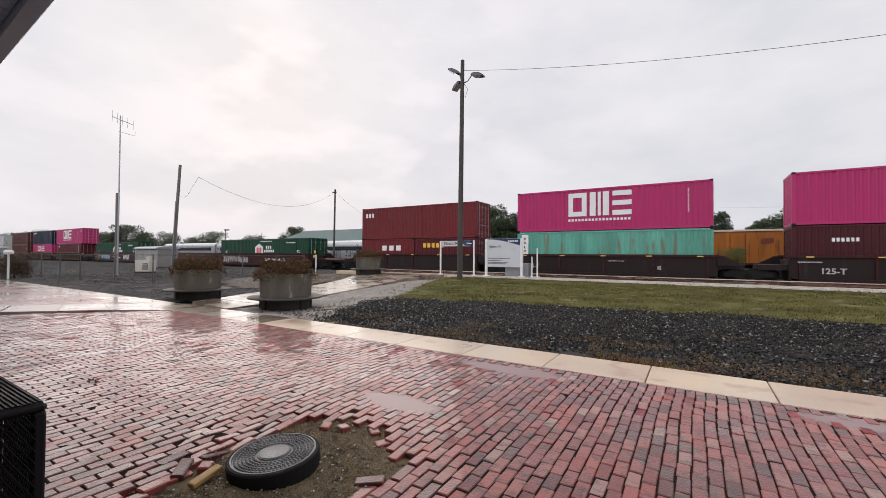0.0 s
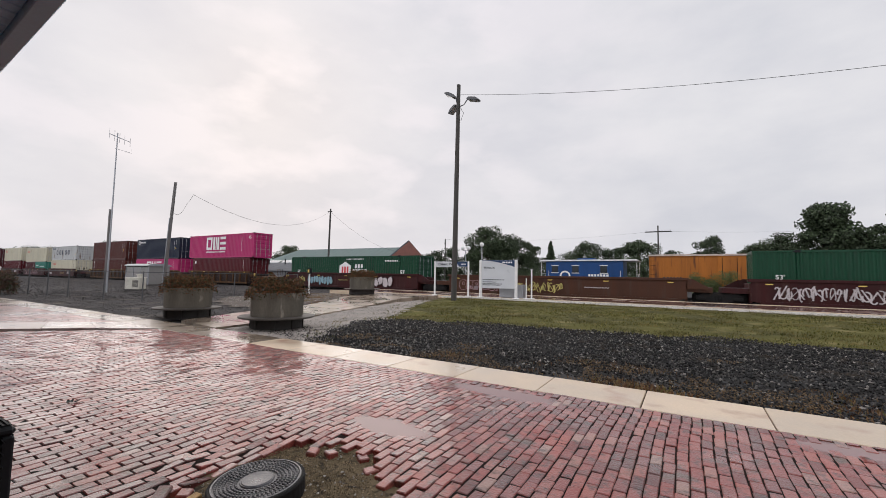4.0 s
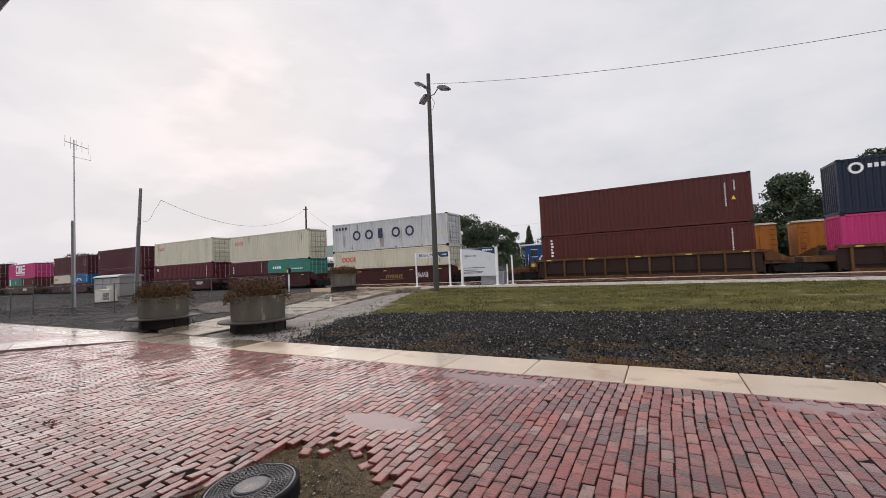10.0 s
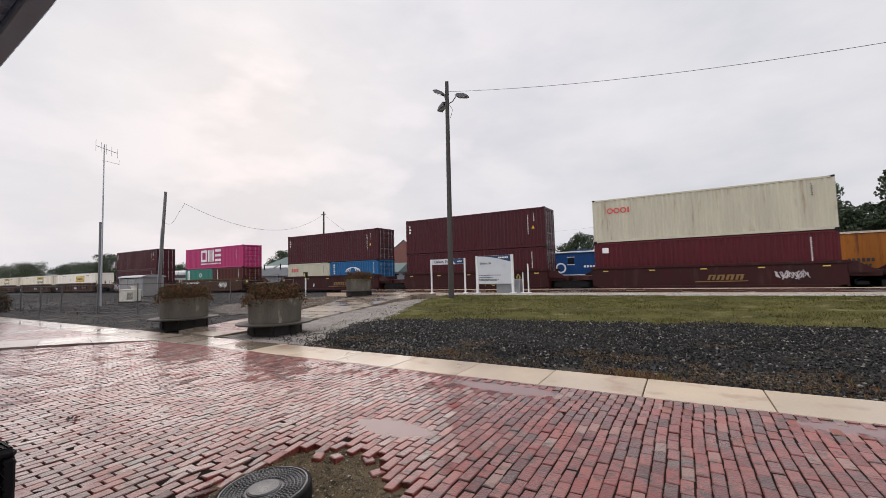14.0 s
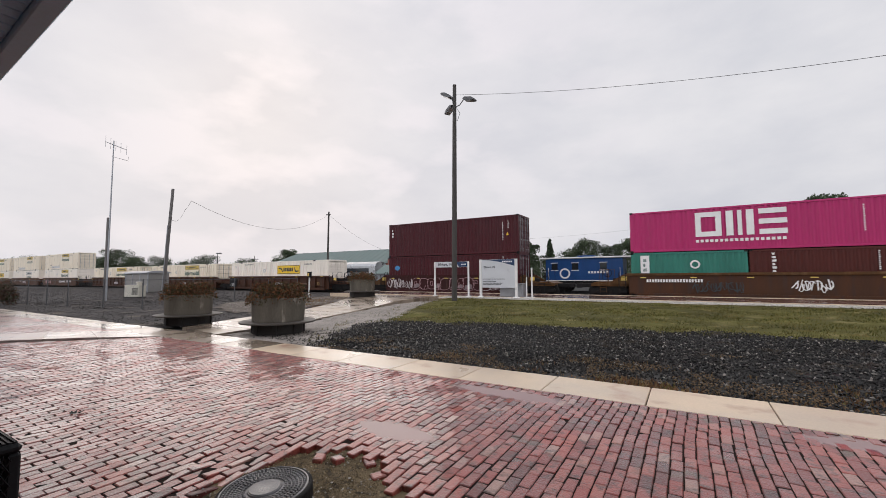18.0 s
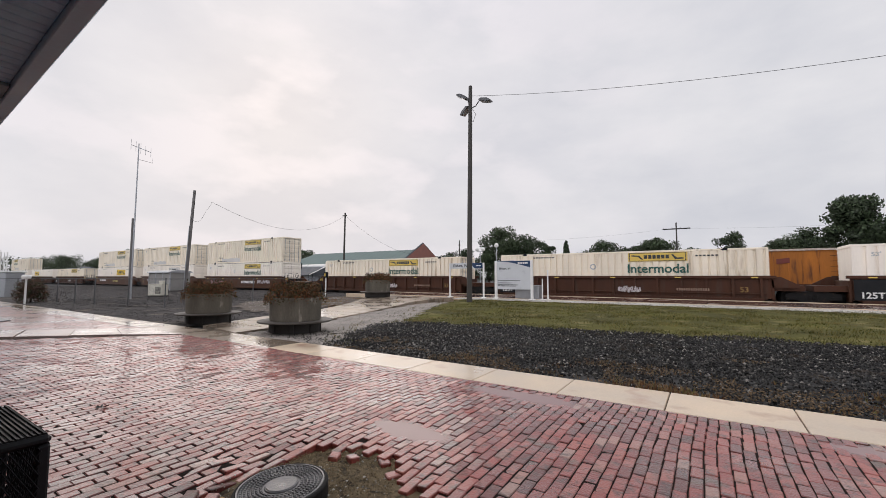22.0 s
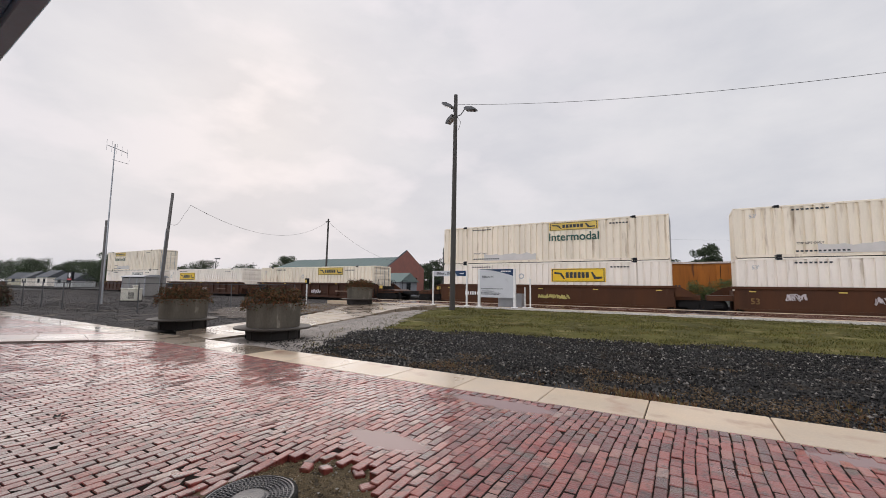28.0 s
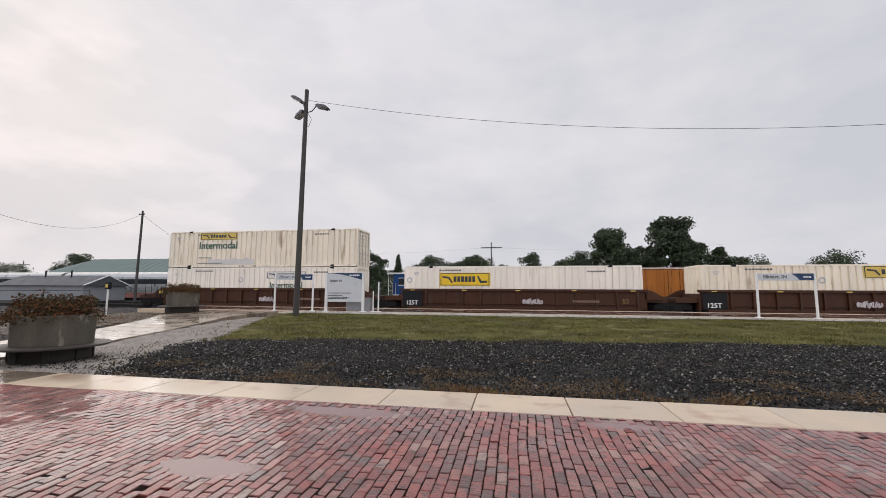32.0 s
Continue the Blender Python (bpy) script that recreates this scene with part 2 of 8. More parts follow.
LIMESTONE = mat("pale_limestone_gravel", (0.42, 0.395, 0.36), 0.8, var=0.35, scale=1.6, bump=0.9, fine=25, island=0.4, dirt=(0.17, 0.16, 0.09), dirt_at=0.6)
PALEGRAVEL = mat("pale_gravel", (0.27, 0.24, 0.215), 0.7, spec=0.25, var=0.35, scale=1.2, bump=0.9, fine=45, island=0.5, dirt=(0.15, 0.14, 0.12), dirt_at=0.58)
GRASS = mat("grass", (0.165, 0.168, 0.040), 0.8, spec=0.2, var=0.5, scale=0.55, bump=0.0, tones=((0.0, (0.028, 0.035, 0.009)), (0.4, (0.070, 0.074, 0.015)), (0.78, (0.135, 0.116, 0.030)), (1.0, (0.24, 0.19, 0.085))), dirt=(0.20, 0.155, 0.062), dirt_at=0.54)
LAWN = mat("worn_turf", (0.085, 0.080, 0.022), 0.9, spec=0.1, var=0.6, scale=0.7, bump=0.9, fine=24, dirt=(0.175, 0.150, 0.062), dirt_at=0.54)
GROUNDMAT = mat("damp_ground", (0.050, 0.049, 0.050), 0.9, spec=0.1, var=0.4, scale=0.06, bump=0.5, fine=4, dirt=(0.045, 0.055, 0.03), dirt_at=0.56)
PLATFORM = mat("wet_platform_brick", (0.17, 0.095, 0.075), 0.2, coat=0.8, coat_rough=0.07, coat_ior=1.5, var=0.3, scale=0.5, bump=0.15, fine=25, rand=0.2, dirt=(0.32, 0.27, 0.22), dirt_at=0.63)
AGGREGATE = mat("exposed_aggregate", (0.125, 0.110, 0.088), 0.85, spec=0.2, var=0.45, scale=2.6, bump=1.0, fine=48, dirt=(0.34, 0.30, 0.25), dirt_at=0.60, stretch=(1, 1, 0.35))
BENCHWOOD = mat("worn_bench_concrete", (0.066, 0.056, 0.048), 0.6, spec=0.35, var=0.3, scale=2, bump=0.3, fine=40)
DARKBASE = mat("shadowed_base", (0.03, 0.026, 0.023), 0.7, var=0.3, scale=2, bump=0.4)
WOODPOLE = mat("weathered_pole_wood", (0.055, 0.05, 0.045), 0.75, var=0.4, scale=2, bump=0.5, fine=30, stretch=(4, 4, 0.3))
GREYPOLE = mat("grey_pole_wood", (0.16, 0.15, 0.145), 0.7, var=0.3, scale=2, bump=0.5, fine=30, stretch=(4, 4, 0.3))
WIREGREY = mat("weathered_fence_wire", (0.10, 0.10, 0.105), 0.6, metal=0.3, var=0.15, scale=3, bump=0.0)
GALV = mat("galvanised_steel", (0.36, 0.37, 0.39), 0.45, metal=0.6, var=0.15, scale=3, bump=0.05)
BLACKMETAL = mat("black_coated_metal", (0.010, 0.011, 0.013), 0.65, spec=0.25, var=0.3, scale=4, bump=0.1)
DARKSTEEL = mat("grimy_dark_steel", (0.014, 0.013, 0.013), 0.75, spec=0.2, var=0.4, scale=3, bump=0.4, dirt=(0.06, 0.035, 0.02), dirt_at=0.62)
IRON = mat("cast_iron", (0.085, 0.085, 0.092), 0.38, metal=0.4, coat=0.5, coat_rough=0.2, coat_ior=1.5, var=0.35, scale=6, bump=0.4, fine=60, dirt=(0.07, 0.055, 0.04), dirt_at=0.6)
WHITEPAINT = mat("white_paint", (0.75, 0.74, 0.72), 0.4, var=0.08, scale=3, bump=0.03, dirt=(0.5, 0.47, 0.42), dirt_at=0.7)
SIGNWHITE = mat("sign_white", (0.56, 0.57, 0.59), 0.35, var=0.05, scale=2, bump=0.0)
SIGNGREY = mat("sign_grey", (0.46, 0.48, 0.50), 0.35, var=0.05, scale=2, bump=0.0)
NAVY = mat("sign_navy", (0.008, 0.035, 0.10), 0.35, var=0.05, scale=2, bump=0.0)
INK = mat("dark_lettering", (0.03, 0.035, 0.04), 0.5, var=0.05, bump=0.0)
INKWHITE = mat("white_lettering", (0.78, 0.77, 0.76), 0.5, var=0.1, bump=0.0)
INKRED = mat("red_lettering", (0.62, 0.05, 0.05), 0.5, var=0.1, bump=0.0)
INKFAINT = mat("faint_rusty_lettering", (0.24, 0.15, 0.11), 0.6, var=0.3, bump=0.0)
INKOCHRE = mat("dull_ochre_lettering", (0.20, 0.11, 0.03), 0.5, var=0.3, bump=0.0)
INKYELLOW = mat("yellow_lettering", (0.78, 0.48, 0.03), 0.5, var=0.1, bump=0.0)
INKBLUE = mat("blue_emblem", (0.05, 0.22, 0.45), 0.5, var=0.1, bump=0.0)
INKGREEN = mat("dark_green_lettering", (0.02, 0.09, 0.07), 0.5, var=0.1, bump=0.0)
INKNAVY = mat("navy_lettering", (0.008, 0.014, 0.05), 0.5, var=0.15, bump=0.0)
PANELYELLOW = mat("yellow_panel", (0.80, 0.52, 0.02), 0.4, var=0.08, bump=0.0)
PANELFADED = mat("faded_yellow_panel", (0.66, 0.47, 0.10), 0.5, var=0.15, bump=0.0)
SPRAYDARK = mat("sprayed_outline_dark", (0.035, 0.02, 0.022), 0.6, var=0.3, bump=0.0)
OVERPAINT = mat("pale_overpaint", (0.63, 0.60, 0.57), 0.5, var=0.12, bump=0.0)
PANELPALE = mat("washed_out_panel", (0.70, 0.68, 0.63), 0.5, var=0.1, bump=0.0)
SPRAYGREY = mat("sprayed_paint_grey", (0.20, 0.15, 0.16), 0.6, var=0.4, bump=0.0)
SPRAY = mat("sprayed_paint_white", (0.50, 0.45, 0.46), 0.6, var=0.3, bump=0.0)
SPRAYPINK = mat("sprayed_paint_pink", (0.42, 0.24, 0.26), 0.6, var=0.3, bump=0.0)
SPRAYBLUE = mat("sprayed_paint_blue", (0.22, 0.36, 0.42), 0.6, var=0.3, bump=0.0)
SPRAYYELLOW = mat("sprayed_paint_yellow", (0.45, 0.38, 0.12), 0.6, var=0.3, bump=0.0)


def paint(name, col, var=0.18, dirt=None, at=0.62, rough=0.42):
    """Corrugated steel paint, streaked from top to bottom."""
    return mat(name, col, rough, var=var, scale=0.8, bump=0.08, fine=14, stretch=(1.6, 1.6, 0.22), dirt=dirt or tuple(c * 0.5 for c in col), dirt_at=at, rough_var=0.1, spec=0.28)


PAINT = {
    "magenta": paint("magenta_paint", (0.427, 0.027, 0.134), 0.10, at=0.72),
    "magenta_dull": paint("faded_magenta_paint", (0.425, 0.059, 0.180), 0.14, at=0.70),
    "red": paint("rust_red_paint", (0.146, 0.014, 0.017), 0.15, at=0.70),
    "darkred": paint("dark_red_paint", (0.082, 0.006, 0.011), 0.18, at=0.70),
    "maroon": paint("maroon_paint", (0.057, 0.006, 0.010), 0.14, at=0.72),
    "brown": paint("red_brown_paint", (0.073, 0.014, 0.010), 0.2, at=0.66),
    "teal": paint("faded_teal_paint", (0.119, 0.360, 0.281), 0.34, dirt=(0.19, 0.16, 0.10), at=0.57),
    "seagreen": paint("sea_green_paint", (0.036, 0.186, 0.142), 0.18, dirt=(0.05, 0.10, 0.08), at=0.66),
    "green": paint("deep_green_paint", (0.004, 0.048, 0.022), 0.12, at=0.72),
    "navyblue": paint("navy_blue_paint", (0.007, 0.013, 0.032), 0.15, at=0.72),
    "blue": paint("bright_blue_paint", (0.012, 0.106, 0.259), 0.18, at=0.68),
    "cream": paint("cream_paint", (0.524, 0.489, 0.376), 0.14, dirt=(0.30, 0.20, 0.11), at=0.62),
    "greywhite": paint("grey_white_paint", (0.47, 0.475, 0.47), 0.2, dirt=(0.17, 0.11, 0.07), at=0.57),
    "white": paint("white_box_paint", (0.900, 0.830, 0.740), 0.10, dirt=(0.55, 0.48, 0.38), at=0.64),
    "offwhite": paint("stained_white_paint", (0.860, 0.770, 0.630), 0.14, dirt=(0.46, 0.36, 0.25), at=0.60),
    "wellbrown": paint("brown_car_paint", (0.059, 0.022, 0.011), 0.3, dirt=(0.06, 0.032, 0.022), at=0.56, rough=0.6),
    "wellred": paint("red_oxide_car_paint", (0.069, 0.025, 0.009), 0.28, dirt=(0.08, 0.035, 0.02), at=0.62, rough=0.55),
    "welldark": paint("dark_brown_car_paint", (0.014, 0.006, 0.006), 0.3, dirt=(0.02, 0.015, 0.014), at=0.56, rough=0.6),
    "wellwine": paint("wine_red_car_paint", (0.034, 0.0042, 0.0045), 0.45, dirt=(0.050, 0.018, 0.014), at=0.56, rough=0.6),
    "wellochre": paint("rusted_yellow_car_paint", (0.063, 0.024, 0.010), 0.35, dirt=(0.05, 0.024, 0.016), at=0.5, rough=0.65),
    "wellrecess": paint("dark_brown_recess_paint", (0.023, 0.010, 0.007), 0.35, dirt=(0.02, 0.014, 0.012), at=0.54, rough=0.65),
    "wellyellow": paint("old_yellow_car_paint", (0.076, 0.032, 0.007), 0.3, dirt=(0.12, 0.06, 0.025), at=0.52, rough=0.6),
    "orange": paint("weathered_orange_paint", (0.37, 0.125, 0.020), 0.3, dirt=(0.12, 0.045, 0.02), at=0.57, rough=0.6),
    "caboose": paint("blue_caboose_paint", (0.012, 0.058, 0.190), 0.2, dirt=(0.02, 0.04, 0.12), at=0.62),
}

# ---------- mesh building ----------


class Shape:
    """Vertices and faces gathered for one mesh."""

    def __init__(self):
        self.v, self.f = [], []

    def add(self, verts, faces):
        n = len(self.v)
        self.v += [tuple(p) for p in verts]
        self.f += [tuple(n + i for i in face) for face in faces]
        return self

    def box(self, x0, x1, y0, y1, z0, z1, c=0.0):
        """A box; c cuts its edges."""
        lo, hi = (x0, y0, z0), (x1, y1, z1)
        if c <= 0:
            p = [(x, y, z) for x in (x0, x1) for y in (y0, y1) for z in (z0, z1)]
            return self.add(p, [(0, 1, 3, 2), (4, 6, 7, 5), (0, 4, 5, 1), (2, 3, 7, 6), (0, 2, 6, 4), (1, 5, 7, 3)])
        index, p = {}, []
        for s in ((a, b, d) for a in (0, 1) for b in (0, 1) for d in (0, 1)):
            for ax in range(3):
                q = [(lo[k], hi[k])[s[k]] + (0 if k == ax else (c, -c)[s[k]]) for k in range(3)]
                index[s, ax] = len(p)
                p.append(q)
        f = []
        for ax in range(3):
            a, b = [k for k in range(3) if k != ax]
            for side in (0, 1):
                ring = []
                for i, j in ((0, 0), (1, 0), (1, 1), (0, 1)):
                    s = [0, 0, 0]
                    s[ax], s[a], s[b] = side, i, j
                    ring.append(index[tuple(s), ax])
                f.append(ring if (side == 1) == (ax != 1) else ring[::-1])
            for i in (0, 1):
                for j in (0, 1):
                    s0, s1 = [0, 0, 0], [0, 0, 0]
                    s0[ax], s1[ax] = 0, 1
                    s0[a] = s1[a] = i
                    s0[b] = s1[b] = j
                    s0, s1 = tuple(s0), tuple(s1)
                    f.append((index[s0, a], index[s1, a], index[s1, b], index[s0, b]))
        for s in ((a, b, d) for a in (0, 1) for b in (0, 1) for d in (0, 1)):
            f.append((index[s, 0], index[s, 1], index[s, 2]))
        return self.add(p, f)

    def tube(self, a, b, r0, r1=None, n=10, caps=True):
        """A round bar from a to b."""
        a, b = Vector(a), Vector(b)
        r1 = r0 if r1 is None else r1
        q = (b - a).to_track_quat("Z", "Y")
        p = []
        for c, r in ((a, r0), (b, r1)):
            for i in range(n):
                t = 2 * math.pi * i / n
                p.append(c + q @ Vector((r * math.cos(t), r * math.sin(t), 0)))
        f = [(i, (i + 1) % n, n + (i + 1) % n, n + i) for i in range(n)]
        if caps:
            f += [tuple(range(n))[::-1], tuple(range(n, 2 * n))]
        return self.add(p, f)

    def path(self, points, r, n=6):
        """A bent round bar through the points."""
        pts = [Vector(p) for p in points]
        first = len(self.v)
        for k, p in enumerate(pts):
            way = (pts[min(k + 1, len(pts) - 1)] - pts[max(k - 1, 0)]).normalized()
            side = way.cross(Vector((0.13, 0.31, 0.94))).normalized()
            up = side.cross(way)
            self.v += [tuple(p + r * (math.cos(2 * math.pi * i / n) * side + math.sin(2 * math.pi * i / n) * up)) for i in range(n)]
        for k in range(len(pts) - 1):
            a = first + k * n
            self.f += [(a + i, a + (i + 1) % n, a + n + (i + 1) % n, a + n + i) for i in range(n)]
        return self

    def lathe(self, profile, n=32, cx=0.0, cy=0.0, axis="z"):
        """Turns (radius, height) points about an upright (or y) axis."""
        p, f, k = [], [], len(profile)
        for i in range(n):
            t = 2 * math.pi * i / n
            for r, h in profile:
                p.append((cx + r * math.cos(t), cy + r * math.sin(t), h) if axis == "z" else (cx + r * math.cos(t), h, cy + r * math.sin(t)))
        for i in range(n):
            j = (i + 1) % n
            for m in range(k - 1):
                f.append((i * k + m, j * k + m, j * k + m + 1, i * k + m + 1))
        return self.add(p, f)

    def slab(self, outline, z0, z1):
        """An upright prism over a plan outline."""
        n = len(outline)
        p = [(x, y, z0) for x, y in outline] + [(x, y, z1) for x, y in outline]
        return self.add(p, [tuple(range(n))[::-1], tuple(range(n, 2 * n))] + [(i, (i + 1) % n, n + (i + 1) % n, n + i) for i in range(n)])

    def plate(self, outline, y0, y1):
        """A prism over an outline in x and z, from y0 to y1."""
        n = len(outline)
        p = [(x, y0, z) for x, z in outline] + [(x, y1, z) for x, z in outline]
        return self.add(p, [tuple(range(n)), tuple(range(n, 2 * n))[::-1]] + [(i, n + i, n + (i + 1) % n, (i + 1) % n) for i in range(n)])

    def mesh(self, name, material, smooth=False):
        me = bpy.data.meshes.new(name)
        me.from_pydata(self.v, [], self.f)
        me.materials.append(material)
        if smooth:
            me.polygons.foreach_set("use_smooth", [True] * len(me.polygons))
        me.update()
        return me


def part(name, shape, material, parent=None, label="", m=None, smooth=False):
    """One mesh object, under a thing or a part."""
    data = shape if isinstance(shape, bpy.types.Mesh) else shape.mesh(name, material, smooth)
    ob = new(name, data)
    if parent:
        ob.parent = parent
    if m is not None:
        ob.matrix_basis = m
    if label:
        tagged(ob, label)
    return ob


def painted(name, me, material, parent, m=None, label=""):
    """An object on a shared mesh with a paint of its own."""
    ob = new(name, me)
    ob.parent = parent
    ob.material_slots[0].link = "OBJECT"
    ob.material_slots[0].material = material
    if m is not None:
        ob.matrix_basis = m
    if label:
        tagged(ob, label)
    return ob


def thing(name, label, category, group="", m=None, kind=""):
    ob = new(name)
    ob.empty_display_size = 0.2
    if m is not None:
        ob.matrix_basis = m
    return tagged(ob, label, category, group, kind)


def lettering(text, size, width=0.0):
    """A thin mesh of readable words, centred, upright in the plane y = 0 and facing -y."""
    cu = bpy.data.curves.new("words", "FONT")
    cu.body, cu.size, cu.align_x, cu.align_y, cu.extrude, cu.resolution_u = text, size, "CENTER", "CENTER", 0.002, 3
    cu.offset = size * 0.018
    ob = bpy.data.objects.new("words", cu)
    scene.collection.objects.link(ob)
    dg = bpy.context.evaluated_depsgraph_get()
    me = bpy.data.meshes.new_from_object(ob.evaluated_get(dg))
    bpy.data.objects.remove(ob)
    k = 1.0
    if width and len(me.vertices):
        xs = [v.co.x for v in me.vertices]
        k = width / (max(xs) - min(xs))
    me.transform(Matrix.Rotation(radians(90), 4, "X") @ Matrix.Diagonal((k, 1, 1, 1)))
    me.materials.append(INK)
    return me


def lift(x, y):
    """The gentle unevenness of the old brick plaza, sunk where water stands."""
    h = 0.016 * noise.noise((x * 0.55, y * 0.8, 3.1)) + 0.006 * noise.noise((x * 2.1, y * 2.1, 8.2))
    h -= 0.035 * max(0.0, 1.0 - ((x + 2.62) / 1.5) ** 2 - ((y - 1.66) / 1.2) ** 2)
    for px, py, rx, ry, d in PUDDLES:
        q = ((x - px) / (rx * 1.5)) ** 2 + ((y - py) / (ry * 1.5)) ** 2
        if q < 1:
            h -= d * (1 - q) ** 2
    return h


PUDDLES = [(-2.36, 3.2, 0.42, 0.19, 0.017), (-1.92, 4.9, 0.76, 0.22, 0.02), (1.3, 4.98, 0.45, 0.13, 0.016)]
PIT = [(-2.93, 2.05), (-2.9, 2.19), (-2.97, 2.29), (-2.93, 2.42), (-2.81, 2.56), (-2.62, 2.6), (-2.42, 2.6), (-2.27, 2.65), (-2.02, 2.6), (-1.93, 2.46), (-1.84, 2.35), (-1.7, 2.3), (-1.57, 2.32), (-1.63, 2.15), (-1.7, 1.94), (-1.67, 1.7), (-1.75, 1.4), (-2.0, 1.15), (-2.6, 1.02), (-2.98, 1.12), (-2.84, 1.34), (-2.89, 1.58), (-2.92, 1.76)]


def inside(x, y, poly):
    hit = False
    for (ax, ay), (bx, by) in zip(poly, poly[1:] + poly[:1]):
        if (ay > y) != (by > y) and x < (bx - ax) * (y - ay) / (by - ay) + ax:
            hit = not hit
    return hit


# ---------- the ground ----------
RAIL = -0.05          # top of the rails
PLAT = 0.22           # top of the platform
Y_NEAR, Y_FAR = 5.2, 6.06       # concrete strip
Y_TRACK = 29.86       # centre of the near track


def smooth_step(a, b, x):
    t = min(1.0, max(0.0, (x - a) / (b - a)))
    return t * t * (3 - 2 * t)


def bed(x, y):
    """Height of the ground sheet."""
    z = -0.10
    if 11.0 < y < 23 and x > -14:
        z += 0.24 * smooth_step(11.5, 19, y) * smooth_step(-14, -10, x)
    if y > 28:
        z -= 0.22 * smooth_step(28.0, 28.3, y)
    return z


def ground():
    s = Shape()
    xs = [-2500, -900, -400, -220, -140, -100, -70, -50] + [-40 + 1.0 * i for i in range(71)] + [36, 45, 60, 90, 140, 220, 400, 900, 2500]
    ys = [-2500, -600, -100, -30, -8, 0, 3, 5] + [6 + 0.5 * i for i in range(50)] + [32, 35, 40, 50, 70, 100, 150, 250, 500, 1000, 2500]
    for y in ys:
        for x in xs:
            s.v.append((x, y, bed(x, y)))
    w = len(xs)
    for j in range(len(ys) - 1):
        for i in range(w - 1):
            a = j * w + i
            s.f.append((a, a + 1, a + w + 1, a + w))
    return tagged(part("ground", s, GROUNDMAT, smooth=True), "damp dark earth and gravel round the station", "ground", kind="structure")


ground()


def stones(name, label, material, base, inside_fn, box, count, size, seed, rise):
    """A bed of loose stones: a rough sheet and many small angular pieces."""
    rng = np.random.default_rng(seed)
    x0, x1, y0, y1 = box
    xy = [(x, y) for x, y in rng.uniform((x0, y0), (x1, y1), (count, 2)).tolist() if inside_fn(x + 0.5 * noise.noise((x, y, seed)), y + 0.5 * noise.noise((x, y, seed + 4)))]
    unit = np.array([(1, 0, 0), (-1, 0, 0), (0, 1, 0), (0, -1, 0), (0, 0, 1), (0, 0, -1)], float)
    faces = np.array([(0, 2, 4), (2, 1, 4), (1, 3, 4), (3, 0, 4), (2, 0, 5), (1, 2, 5), (3, 1, 5), (0, 3, 5)])
    n = len(xy)
    r = (size * rng.uniform(0.5, 1.35, n))[:, None, None]
    p = r * (unit * rng.uniform(0.55, 1.2, (n, 6, 3)) + rng.uniform(-0.2, 0.2, (n, 6, 3)))
    a = rng.uniform(0, 6.28, n)[:, None]
    c, d = np.cos(a), np.sin(a)
    at = np.array(xy)
    z = np.array([base(x, y) for x, y in xy]) + r[:, 0, 0] * 0.35 + rng.uniform(0, rise, n)
    v = np.stack((at[:, :1] + p[:, :, 0] * c - p[:, :, 1] * d, at[:, 1:] + p[:, :, 0] * d + p[:, :, 1] * c, z[:, None] + p[:, :, 2] * 0.75), axis=2)
    s = Shape()
    s.v = v.reshape(-1, 3).tolist()
    s.f = (np.arange(n)[:, None, None] * 6 + faces).reshape(-1, 3).tolist()
    return tagged(part(name, s, material), label, "gravel", kind="stuff")


def area(name, label, category, material, outline, top, step=0.5, rough=0.02, seed=0):
    """A low uneven sheet over part of the ground."""
    s = Shape()
    xs, ys = [p[0] for p in outline], [p[1] for p in outline]
    nx, ny = int((max(xs) - min(xs)) / step) + 1, int((max(ys) - min(ys)) / step) + 1
    at = {}
    for j in range(ny + 1):
        for i in range(nx + 1):
            x, y = min(xs) + i * step, min(ys) + j * step
            at[i, j] = (x, y)
    used = {}
    for j in range(ny):
        for i in range(nx):
            cx, cy = at[i, j][0] + step / 2, at[i, j][1] + step / 2
            if not inside(cx, cy, outline):
                continue
            face = []
            for k in ((i, j), (i + 1, j), (i + 1, j + 1), (i, j + 1)):
                if k not in used:
                    x, y = at[k]
                    x += 0.3 * step * noise.noise((x * 3, y * 3, seed + 5))
                    y += 0.3 * step * noise.noise((x * 3, y * 3, seed + 9))
                    used[k] = len(s.v)
                    s.v.append((x, y, top(x, y) + rough * noise.noise((x * 1.3, y * 1.3, seed))))
                face.append(used[k])
            s.f.append(tuple(face))
    return tagged(part(name, s, material, smooth=True), label, category, kind="structure")


BALLAST_OUT = [(-7.0, 6.1), (24, 6.1), (24, 12.9), (14, 12.9), (7.4, 13.0), (2.5, 12.4), (-2, 11.8), (-6.8, 11.1), (-8.3, 10.4), (-8.5, 9.2), (-8.0, 8.2), (-7.3, 7.0)]
LEFT_OUT = [(-95, 6.12), (-14.2, 6.12), (-12.95, 6.6), (-14.1, 9.0), (-14.9, 12.2), (-17.5, 17.5), (-20.5, 22.4), (-24.1, 22.6), (-24.1, 28.0), (-95, 28.0)]
PALE_OUT = [(-10.3, 6.1), (-6.6, 6.1), (-6.9, 7.0), (-7.6, 8.2), (-8.1, 9.2), (-8.0, 10.4), (-7.4, 11.2), (-10.4, 14.5), (-11.6, 17.6), (-12.6, 20.5), (-12.9, 17.4), (-12.3, 13.2), (-11.2, 10.1)]
GRASS_OUT = [(-8.6, 10.9), (-6.8, 11.0), (-2, 11.7), (2.5, 12.3), (7.4, 12.9), (14, 13.0), (30, 13.0), (30, 21.5), (-12.3, 21.3), (-11.3, 17.6), (-10.2, 14.5)]
